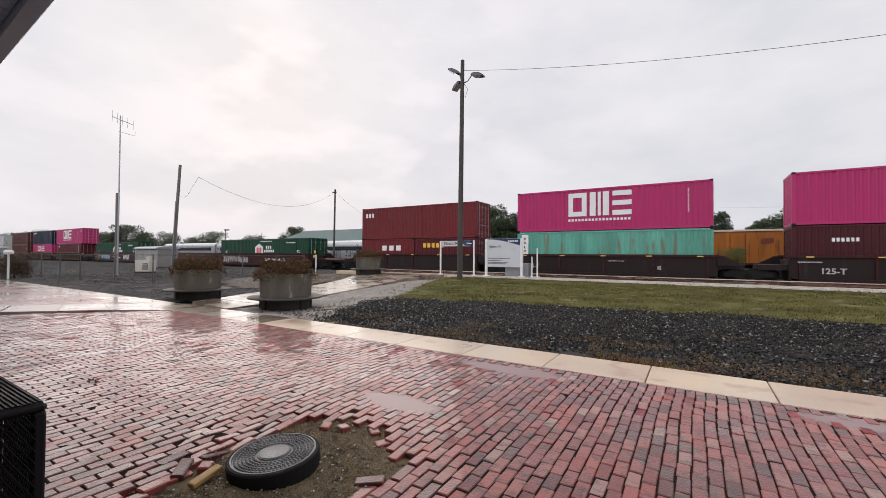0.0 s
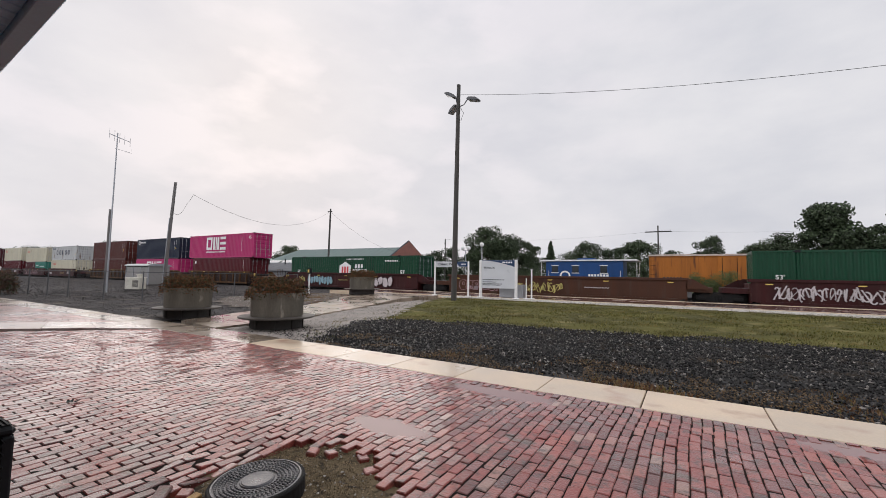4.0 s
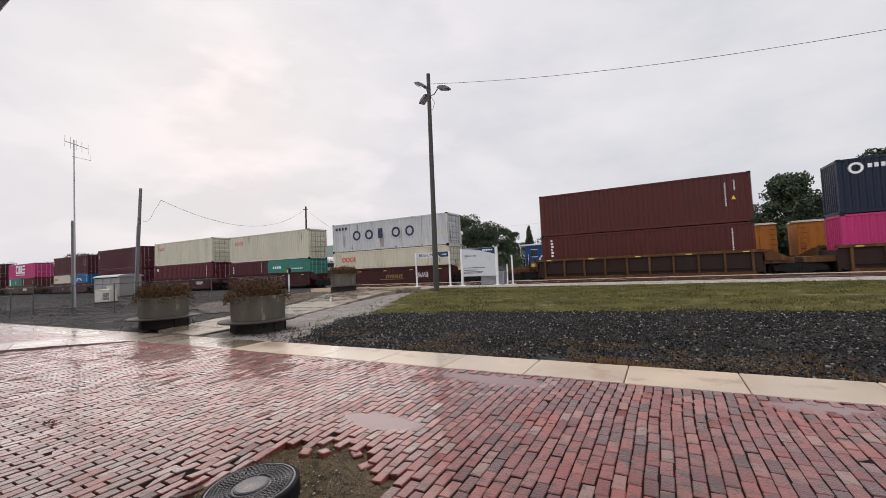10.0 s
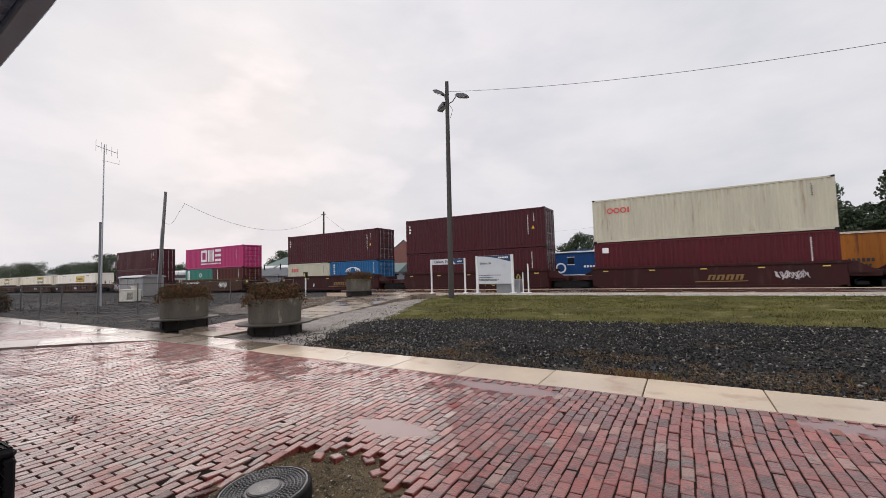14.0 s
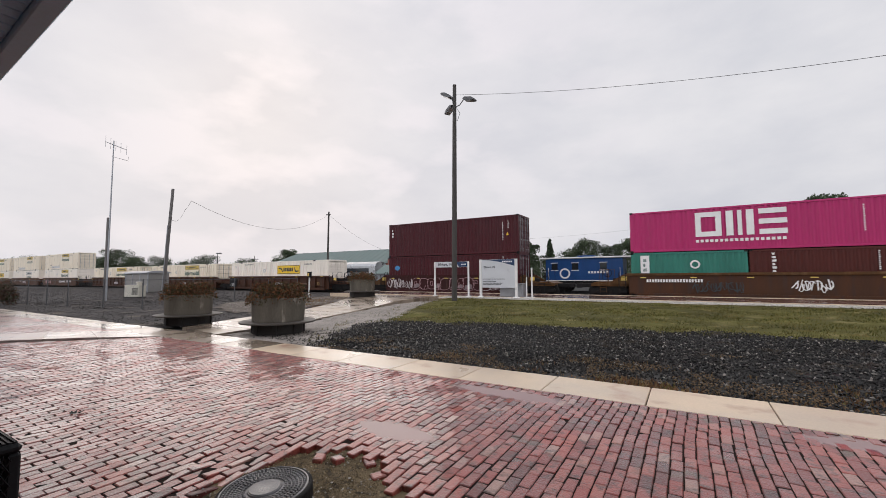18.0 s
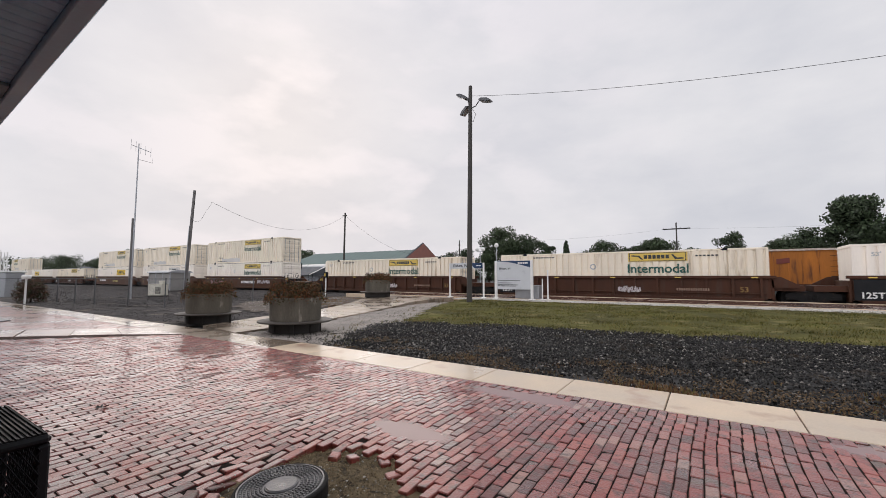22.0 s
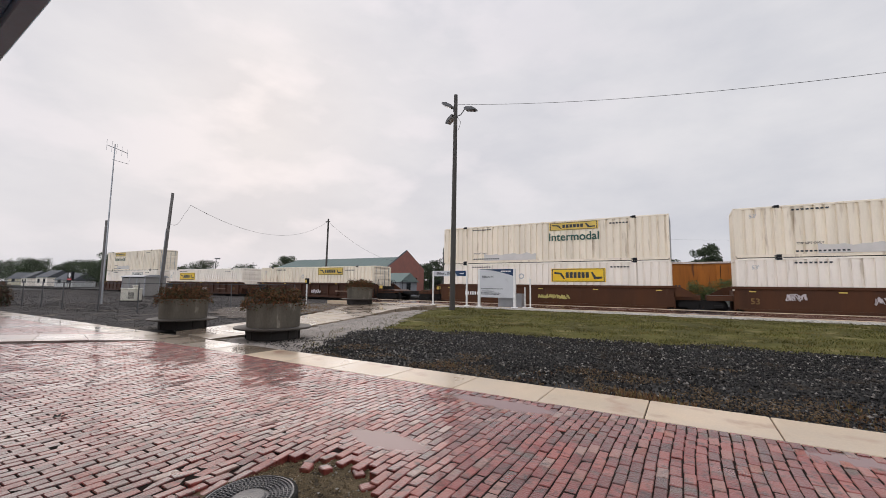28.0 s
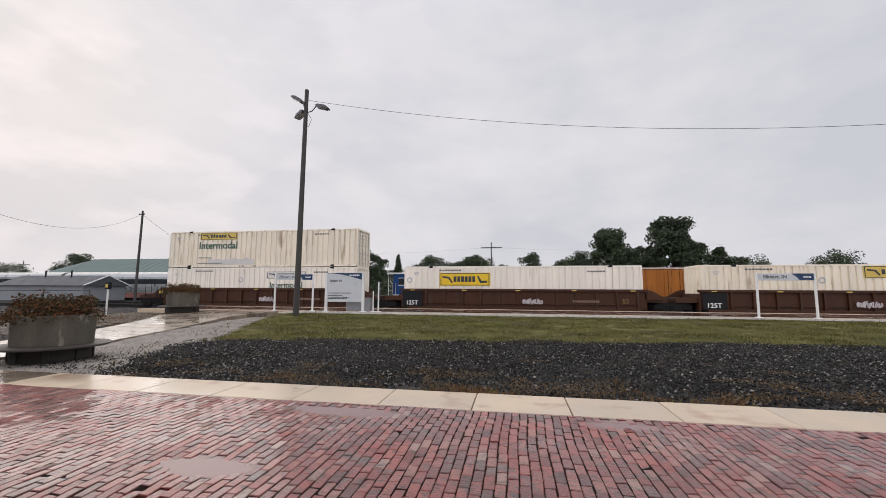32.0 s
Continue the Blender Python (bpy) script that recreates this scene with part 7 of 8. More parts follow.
fence = thing("chain_link_fence", "low galvanised chain-link fence round the yard", "fence", kind="structure")
run = [(-44, 5.2), (-34.7, 7.6), (-28.1, 8.3), (-22.7, 9.5), (-23.2, 14.5), (-23.6, 19.4)]
wires = Shape()
post = Shape().tube((0, 0, -0.05), (0, 0, 1.42), 0.028, n=8).mesh("post", WIREGREY)
for (ax, ay), (cx, cy) in zip(run, run[1:]):
    L = math.hypot(cx - ax, cy - ay)
    n = max(1, round(L / 2.6))
    for i in range(n):
        part("post", post, WIREGREY, fence, m=pose(ax + (cx - ax) * i / n, ay + (cy - ay) * i / n, 0))
    part("top_rail", Shape().tube((ax, ay, 1.38), (cx, cy, 1.38), 0.018, n=6), WIREGREY, fence)
    k = int(L / 0.16)
    for i in range(k):
        for sg in (1, -1):
            a, b = i / k, (i + sg * 8) / k
            if 0 <= b <= 1:
                wires.tube((ax + (cx - ax) * a, ay + (cy - ay) * a, 0.04), (ax + (cx - ax) * b, ay + (cy - ay) * b, 1.36), 0.0018, n=3, caps=False)
part("post", post, WIREGREY, fence, m=pose(-23.6, 19.4, 0))
tagged(part("wire_mesh", wires, WIREGREY, fence), kind="stuff")

LEAF = mat("dark_foliage", (0.042, 0.062, 0.028), 0.7, var=0.4, scale=0.6, bump=0.0, island=0.55)
LEAF2 = mat("grey_green_foliage", (0.052, 0.074, 0.034), 0.7, var=0.4, scale=0.6, bump=0.0, island=0.55)
REDLEAF = mat("reddish_bush_leaves", (0.085, 0.042, 0.025), 0.7, var=0.4, scale=2, bump=0.0, island=0.5, dirt=(0.04, 0.06, 0.02), dirt_at=0.5)
BARK = mat("bark", (0.06, 0.045, 0.035), 0.85, var=0.3, scale=3, bump=0.4)


def leaves(shape, r, cx, cy, cz, rx, rz, count, size):
    """Small leaf pieces in an uneven lump."""
    d = r.normal(size=(count, 3))
    d *= (r.uniform(0.15, 1.0, count) ** 0.5 / np.linalg.norm(d, axis=1))[:, None]
    c = np.array((cx, cy, cz)) + d * np.array((rx, rx, rz))
    q = (size * r.uniform(0.5, 1.4, count))[:, None]
    u = r.normal(size=(count, 3))
    u /= np.linalg.norm(u, axis=1)[:, None]
    w = np.cross(u, r.normal(size=(count, 3)))
    w /= np.linalg.norm(w, axis=1)[:, None]
    v = np.stack((c + u * q, c + w * q * 0.7, c - u * q * 0.8, c - w * q * 0.7), axis=1).reshape(-1, 3)
    n = len(shape.v)
    shape.v += [tuple(p) for p in v.tolist()]
    shape.f += [(n + 4 * i, n + 4 * i + 1, n + 4 * i + 2, n + 4 * i + 3) for i in range(count)]


def tree(x, y, h, w, seed, label, material=None, lumps=14, each=130, trunk=0.2, z=-0.15):
    """A trunk with limbs, and a crown of many leaf clumps with an uneven outline."""
    h, w, lumps, each = h * 1.03, w * 1.28, max(40, int(lumps * 2.8)), int(each * 2.0)
    r = np.random.default_rng(seed)
    ob = thing("tree", label, "tree", "trees behind the railway", pose(x, y, z))
    tr = Shape().tube((0, 0, 0), (0.1, 0, h * 0.5), 0.028 * h, 0.018 * h, 8)
    s = Shape()
    for k in range(lumps):
        a, t = r.uniform(0, 6.283), r.uniform(0.0, 1.0)
        wide = math.sin(math.pi * (0.26 + 0.66 * t)) ** 0.6 * (0.85 + 0.3 * noise.noise((2 * math.cos(a), 2 * math.sin(a), seed * 1.7 + t * 2)))
        d = w * 0.5 * wide * r.uniform(0.1, 1.0) ** 0.6 * 0.86
        cz = h * (0.10 + 0.82 * t)
        cx, cy = d * math.cos(a), d * math.sin(a)
        if k % 3 == 0:
            tr.tube((0.05, 0, h * (0.2 + 0.25 * t)), (cx, cy, cz), 0.010 * h, 0.003 * h, 5)
        rr = w * r.uniform(0.10, 0.17)
        leaves(s, r, cx, cy, cz, rr, rr * 0.7, each, 0.011 * h + 0.045)
    part("trunk", tr, BARK, ob)
    part("crown", s, material or LEAF, ob)
    return ob


def conifer(x, y, h, w, seed):
    r = np.random.default_rng(seed)
    ob = thing("tree", "small pointed dark conifer behind the tracks", "tree", "trees behind the railway", pose(x, y, -0.15))
    part("trunk", Shape().tube((0, 0, 0), (0, 0, h * 0.95), 0.02 * h, 0.005 * h, 6), BARK, ob)
    s = Shape()
    for k in range(26):
        t = k / 26
        rr = w * 0.5 * (1 - t) + 0.1
        for _ in range(4):
            a = r.uniform(0, 6.28)
            leaves(s, r, 0.6 * rr * math.cos(a), 0.6 * rr * math.sin(a), h * (0.15 + 0.84 * t), rr * 0.45, h * 0.03, 22, 0.03 * h)
    part("crown", s, LEAF, ob)


bush = thing("bush", "rounded reddish bush at the corner of the fence", "bush", m=pose(-33.4, 6.9, -0.05))
s = Shape()
r = np.random.default_rng(8)
for k in range(14):
    a = k * 2.4
    leaves(s, r, 0.42 * math.cos(a), 0.42 * math.sin(a), 0.72 + 0.36 * math.sin(k * 1.7), 0.45, 0.45, 300, 0.045)
part("crown", s, REDLEAF, bush)
part("trunk", Shape().tube((0, 0, 0), (0, 0, 0.7), 0.06, 0.03, 6), BARK, bush)
wp = thing("bollard_lamp", "white bollard lamp with a round head beside the bush", "lamp", m=pose(-31.9, 6.35, 0.0))
part("post", Shape().tube((0, 0, -0.05), (0, 0, 1.35), 0.05, n=8), WHITEPAINT, wp)
part("head", Shape().lathe([(0.0, 1.35), (0.2, 1.38), (0.22, 1.5), (0.16, 1.58), (0.0, 1.6)], 16), WHITEPAINT, wp)
ecab = thing("equipment_cabinet", "pale grey steel cabinet beyond the fence", "cabinet", m=pose(-45.0, 7.9, -0.05, 0, 0, 20))
part("body", Shape().box(-0.9, 0.9, -0.6, 0.6, 0.0, 1.85, 0.03), GALV, ecab)
part("roof", Shape().box(-0.95, 0.95, -0.65, 0.65, 1.851, 1.95, 0.02), WHITEPAINT, ecab)

# ---------- the shelter on the platform ----------
shel = thing("shelter", "small silver platform shelter with curved pale roof", "shelter", m=pose(-50.3, 21.4, -0.05) @ Matrix.Diagonal((0.76, 1, 0.96, 1)))
GLASSY = mat("dull_silver_panel", (0.25, 0.24, 0.23), 0.5, metal=0.15, var=0.15, scale=1.5, bump=0.03)
for x in (-3.3, -1.1, 1.1, 3.3):
    part("post", Shape().box(x - 0.05, x + 0.05, -1.05, -0.95, 0, 2.1), GALV, shel)
for k in range(3):
    part("pane", Shape().box(-3.24 + 2.2 * k, -1.16 + 2.2 * k, -1.0, -0.98, 0.15, 2.0), GLASSY, shel)
part("back_wall", Shape().box(-3.3, 3.3, 0.95, 1.0, 0.1, 2.1), GLASSY, shel)
for x in (-3.34, 3.3):
    part("side_wall", Shape().box(x, x + 0.04, -0.94, 0.94, 0.1, 2.1), GLASSY, shel)
roof = []
for i in range(9):
    a = math.pi * i / 8
    roof.append((-1.2 * math.cos(a), 2.1 + 0.28 * math.sin(a)))
rs = Shape()
for x in (-3.5, 3.5):
    rs.v += [(x, yy, zz) for yy, zz in roof]
rs.f += [(i, i + 1, 10 + i, 9 + i) for i in range(8)] + [tuple(range(9)), tuple(range(17, 8, -1))] + [(0, 9, 17, 8)]
part("roof", rs, GALV, shel)

# ---------- beyond the tracks ----------
REDBRICK = mat("museum_red_brick", (0.29, 0.125, 0.10), 0.8, var=0.2, scale=1, bump=0.3, fine=12)
TEALROOF = mat("teal_metal_roof", (0.155, 0.20, 0.19), 0.75, spec=0.2, var=0.12, scale=0.4, bump=0.05)
GREYSHED = mat("grey_siding", (0.24, 0.25, 0.27), 0.6, var=0.12, scale=1, bump=0.1)
DARKROOF = mat("dark_shingles", (0.075, 0.08, 0.09), 0.7, var=0.2, scale=1, bump=0.2)
SILVER = mat("fluted_silver", (0.42, 0.43, 0.44), 0.35, metal=0.7, var=0.12, scale=1, bump=0.05)
DARKGLASS = mat("dark_glass", (0.02, 0.024, 0.028), 0.08, var=0.1, bump=0)

mus = thing("museum_building", "long brick building with teal metal roof and brick gable", "building", m=pose(-69.5, 70, -0.15))
part("wall", Shape().box(-18.5, 18.5, -6, 6, 0, 4.5), REDBRICK, mus)
rf = Shape()
rf.add([(-20, -6.6, 4.4), (18.6, -6.6, 4.4), (18.6, 6.6, 4.4), (-20, 6.6, 4.4), (-15.5, 0, 7.65), (18.6, 0, 7.65)], [(0, 1, 5, 4), (1, 2, 5), (2, 3, 4, 5), (3, 0, 4), (0, 3, 2, 1)])
roof_ob = part("roof", rf, TEALROOF, mus, "standing-seam teal metal roof")
seam = Shape().add([(-0.04, -6.6, 4.47), (0.04, -6.6, 4.47), (0.04, -0.05, 7.7), (-0.04, -0.05, 7.7), (0, -6.6, 4.52), (0, -0.05, 7.75)], [(0, 4, 5, 3), (4, 1, 2, 5), (0, 1, 4), (3, 5, 2)]).mesh("seam", TEALROOF)
for i in range(22):
    part("seam", seam, TEALROOF, roof_ob, m=pose(-15.2 + i * 1.58, 0, 0))
g = Shape()
n0 = [(18.61, -6.4, 0), (18.61, 6.4, 0), (18.61, 6.4, 5.2), (18.61, 0, 8.85), (18.61, -6.4, 5.2)]
g.add(n0 + [(19.1, b, c) for a, b, c in n0], [(0, 1, 2, 3, 4), (9, 8, 7, 6, 5), (0, 5, 6, 1), (1, 6, 7, 2), (2, 7, 8, 3), (3, 8, 9, 4), (4, 9, 5, 0)])
gable = part("gable_wall", g, REDBRICK, mus, "stepped-back red brick gable wall")
cp = Shape()
for sy in (-1, 1):
    cp.tube((18.86, sy * 6.5, 5.2), (18.86, 0, 8.95), 0.16, n=6)
part("coping", cp, DARKROOF, gable)
for y in (-3, 3):
    part("window", Shape().box(19.11, 19.16, y - 0.6, y + 0.6, 1.2, 3.2), DARKGLASS, gable)
for i in range(8):
    part("window", Shape().box(-16 + i * 4.4 - 0.7, -16 + i * 4.4 + 0.7, -6.06, -6.01, 1.2, 3.0), DARKGLASS, mus)

kiosk = thing("depot_hut", "small grey hut with a green-grey gable roof", "building", m=pose(-38.6, 51, -0.15))
part("wall", Shape().box(-2.6, 2.2, -2.2, 2.2, 0, 2.2), GREYSHED, kiosk)
k = [(-2.9, -2.5, 2.1), (2.5, -2.5, 2.1), (2.5, 2.5, 2.1), (-2.9, 2.5, 2.1), (-2.9, 0, 3.5), (2.5, 0, 3.5)]
part("roof", Shape().add(k, [(0, 1, 5, 4), (1, 2, 5), (2, 3, 4, 5), (3, 0, 4), (0, 3, 2, 1)]), TEALROOF, kiosk)
part("door", Shape().box(2.201, 2.24, -0.5, 0.5, 0, 1.95), DARKGLASS, kiosk)

shed = thing("shed", "low grey shed with dark shingle roof and white gable trim", "building", m=pose(-63.8, 48.5, -0.15))
part("wall", Shape().box(-7.2, 7.2, -3, 3, 0, 2.15), GREYSHED, shed)
k = [(-7.5, -3.4, 2.05), (7.6, -3.4, 2.05), (7.6, 3.4, 2.05), (-7.5, 3.4, 2.05), (-7.5, 0, 3.5), (7.6, 0, 3.5)]
part("roof", Shape().add(k, [(0, 1, 5, 4), (1, 2, 5), (2, 3, 4, 5), (3, 0, 4), (0, 3, 2, 1)]), DARKROOF, shed)
part("gable_trim", Shape().tube((7.65, -3.4, 2.05), (7.65, 0, 3.5), 0.09, n=5).tube((7.65, 3.4, 2.05), (7.65, 0, 3.5), 0.09, n=5), WHITEPAINT, shed)
for x in (-2.5, 2.0):
    part("vent_pipe", Shape().tube((x, -0.6, 3.0), (x, -0.6, 4.2), 0.1, n=6), BLACKMETAL, shed)


def coach(x, y):
    ob = thing("passenger_coach", "old silver fluted passenger coach on a siding", "railway coach", "silver coaches on the siding", pose(x, y, RAIL))
    L = 12.6
    prof = [(-1.5, 0.95), (-1.5, 3.4), (-1.35, 3.8), (-0.8, 4.1), (0, 4.2), (0.8, 4.1), (1.35, 3.8), (1.5, 3.4), (1.5, 0.95)]
    s = Shape()
    for xx in (-L, L):
        s.v += [(xx, a, b) for a, b in prof]
    m = len(prof)
    s.f += [(i, i + 1, m + i + 1, m + i) for i in range(m - 1)] + [tuple(range(m))[::-1], tuple(range(m, 2 * m)), (0, m, 2 * m - 1, m - 1)]
    part("body", s, SILVER, ob)
    part("window_band", Shape().box(-L + 1.5, L - 1.5, -1.53, -1.501, 2.3, 3.05), DARKGLASS, ob)
    for z in (1.15, 1.35, 1.55, 1.75):
        part("flute", Shape().box(-L + 0.1, L - 0.1, -1.54, -1.501, z, z + 0.08), SILVER, ob)
    for xx in (-L + 2.6, L - 2.6):
        add_truck(ob, xx)
    return ob


for x in (-58.5, -84.5, -110.5):
    coach(x, 55.5)
track(55.5, -130, -40, "siding with silver coaches")


EMBLEM = mat("faded_dark_red", (0.14, 0.03, 0.022), 0.6, var=0.3, bump=0.0)


def boxcar(x, label, door_x):
    """A weathered orange freight car with a pale roof walk."""
    ob = thing("boxcar", label, "railway wagon", "orange cars on the museum siding", pose(x, 42.0, RAIL))
    L = 5.5
    pt = PAINT["orange"]
    part("body", Shape().box(-L, L, -1.4, 1.4, 1.05, 3.62, 0.02), pt, ob)
    part("roof", Shape().add([(-L - 0.1, -1.5, 3.62), (L + 0.1, -1.5, 3.62), (L + 0.1, 1.5, 3.62), (-L - 0.1, 1.5, 3.62), (-L - 0.1, 0, 3.85), (L + 0.1, 0, 3.85)], [(0, 1, 5, 4), (1, 2, 5), (2, 3, 4, 5), (3, 0, 4), (0, 3, 2, 1)]), mat("pale_rusted_roof", (0.20, 0.13, 0.09), 0.6, var=0.4, scale=2, dirt=(0.55, 0.50, 0.45), dirt_at=0.52), ob)
    part("sill", Shape().box(-L, L, -1.44, -1.2, 0.9, 1.08, 0.01), PAINT["wellbrown"], ob)
    part("frame", Shape().box(-L, L, -0.4, 0.4, 0.6, 1.0), DARKSTEEL, ob)
    d = part("door", Shape().box(door_x - 0.8, door_x + 0.8, -1.47, -1.401, 1.1, 3.5, 0.01), pt, ob)
    for xx in (door_x - 0.5, door_x + 0.5):
        part("hinge_bar", Shape().tube((xx, -1.5, 1.15), (xx, -1.5, 3.45), 0.02, n=6), DARKSTEEL, d)
    rib = Shape().box(-0.03, 0.03, -1.43, -1.401, 1.1, 3.58).mesh("side_rib", pt)
    for i in range(13):
        part("side_rib", rib, pt, ob, m=pose(-L + 0.25 + i * (2 * L - 0.5) / 12, 0, 0))
    iron = Shape().tube((-0.22, -1.48, 0), (0.22, -1.48, 0), 0.014, n=5).mesh("grab_iron", DARKSTEEL)
    for sx in (-L + 0.3, L - 0.3):
        for zz in (1.2, 1.6, 2.0, 2.4, 2.8, 3.2):
            part("grab_iron", iron, DARKSTEEL, ob, m=pose(sx, 0, zz))
    part("emblem", Shape().plate([(1.9, 2.6), (2.7, 2.7), (2.7, 3.1), (1.9, 3.0)], -1.44, -1.432), EMBLEM, ob, "small faded red emblem")
    bars(ob, "lettering", -4.4, 1.55, 1.5, 0.25, -1.434, INK, 6)
    bars(ob, "lettering", -3.9, 1.22, 0.8, 0.18, -1.434, INK, 4)
    for sx in (-1, 1):
        add_truck(ob, sx * (L - 1.5))
        part("coupler", Shape().box(sx * L if sx > 0 else -L - 0.6, L + 0.6 if sx > 0 else -L, -0.12, 0.12, 0.75, 1.0, 0.03), DARKSTEEL, ob)
    return ob


boxcar(2.68, "weathered orange boxcar with rusty patches, on the museum siding", 0.4)
boxcar(14.95, "second weathered orange boxcar, on the museum siding", -0.3)

cab = thing("caboose", "blue caboose with white roof edge and round emblem", "caboose", m=pose(-8.25, 42.0, RAIL))
part("body", Shape().box(-3.9, 3.3, -1.4, 1.4, 1.0, 3.2, 0.03), PAINT["caboose"], cab)
part("roof", Shape().box(-4.5, 4.5, -1.55, 1.55, 3.201, 3.34, 0.04), WHITEPAINT, cab, "white-edged roof")
part("cupola", Shape().box(-0.9, 0.7, -1.0, 1.0, 3.341, 3.5, 0.02), PAINT["caboose"], cab)
part("side_stripe", Shape().box(-3.88, 3.28, -1.412, -1.401, 1.02, 1.1), WHITEPAINT, cab, "thin white sill stripe")
bars(cab, "lettering", 0.2, 1.75, 1.9, 0.2, -1.404, INKWHITE, 7, 0.3)
part("grab_rail", Shape().path([(-3.6, -1.45, 1.1), (-3.6, -1.45, 2.3)], 0.02, 6), WHITEPAINT, cab)
part("grab_rail", Shape().path([(3.05, -1.45, 1.1), (3.05, -1.45, 2.3)], 0.02, 6), WHITEPAINT, cab)
part("frame", Shape().box(-4.5, 4.5, -1.3, 1.3, 0.75, 0.999), DARKSTEEL, cab)
for x in (-3.0, -1.0, 1.6):
    w = part("window", Shape().box(x - 0.3, x + 0.3, -1.43, -1.401, 2.1, 2.75), DARKGLASS, cab)
    part("window_frame", Shape().box(x - 0.36, x + 0.36, -1.42, -1.402, 2.02, 2.09).box(x - 0.36, x + 0.36, -1.42, -1.402, 2.76, 2.82), WHITEPAINT, w)
s = Shape()
for i in range(24):
    a, b = 2 * math.pi * i / 24, 2 * math.pi * (i + 1) / 24
    s.plate([(-2.0 + 0.52 * math.cos(a), 1.75 + 0.52 * math.sin(a)), (-2.0 + 0.52 * math.cos(b), 1.75 + 0.52 * math.sin(b)), (-2.0 + 0.36 * math.cos(b), 1.75 + 0.36 * math.sin(b)), (-2.0 + 0.36 * math.cos(a), 1.75 + 0.36 * math.sin(a))], -1.412, -1.404)
part("emblem", s, INKWHITE, cab, "white ring emblem")
for sx in (-1, 1):
    r2 = Shape()
    e = 4.42 * sx
    for y in (-1.3, 0, 1.3):
        r2.tube((e, y, 1.0), (e, y, 3.2 if y else 2.0), 0.025, n=6)
    r2.tube((e, -1.3, 2.0), (e, 1.3, 2.0), 0.022, n=6).tube((e, -1.3, 1.5), (e, 1.3, 1.5), 0.018, n=6)
    part("end_railing", r2, WHITEPAINT, cab)
    add_truck(cab, sx * 2.9)

for x, z, two in ((-18.1, 4.85, False), (-20.0, 4.5, True)):
    lp = thing("globe_lamp", "white globe lamp on a slim post", "street lamp", "platform lamps", pose(x, 38, -0.15))
    part("post", Shape().tube((0, 0, 0), (0, 0, z - 0.1), 0.06, 0.045, 8), GALV, lp)
    for dx in ((-0.35, 0.35) if two else (0,)):
        part("globe", Shape().lathe([(0.0, z - 0.12), (0.15, z - 0.08), (0.23, z + 0.1), (0.15, z + 0.3), (0.0, z + 0.34)], 16, dx, 0), WHITEPAINT, lp, smooth=True)
    if two:
        part("arm", Shape().tube((-0.35, 0, z - 0.12), (0.35, 0, z - 0.12), 0.03, n=6), GALV, lp)
sl = thing("street_lamp", "tall street lamp with a box-shaped head", "street lamp", m=pose(-86.5, 50, -0.15))
part("post", Shape().tube((0, 0, 0), (0, 0, 6.7), 0.1, 0.07, 8), DARKSTEEL, sl)
part("head", Shape().box(-0.2, 1.1, -0.25, 0.25, 6.7, 6.95, 0.04), LAMPGREY, sl)


def crossarm_pole(x, y, h, w=3.0):
    ob = thing("utility_pole", "distant wooden utility pole with crossarm", "utility pole", "distant utility poles", pose(x, y, -0.15))
    part("pole", Shape().tube((0, 0, 0), (0, 0, h), 0.16, 0.11, 8), WOODPOLE, ob)
    arm = part("crossarm", Shape().box(-w / 2, w / 2, -0.07, 0.07, h - 1.25, h - 1.05), WOODPOLE, ob)
    for k in (-0.45, -0.15, 0.15, 0.45):
        part("insulator", Shape().tube((k * w, 0, h - 1.05), (k * w, 0, h - 0.85), 0.05, n=6), GALV, arm)


crossarm_pole(-4.43, 85, 11.75, 4.4)
for x in (-104.0, -94.5, -77.0, -140.0):
    crossarm_pole(x, 95, 9.6, 4.5)
crossarm_pole(-47.5, 80, 10.2, 0.4)
for a, b in (((-4.43, 85, 10.6), (40, 85, 10.6)), ((-4.43, 85, 10.6), (-47.5, 80, 9.9))):
    tagged(part("overhead_wire", catenary(a, b, 0.9, 0.009, 16), BLACKMETAL), "distant wires between utility poles", "wire")

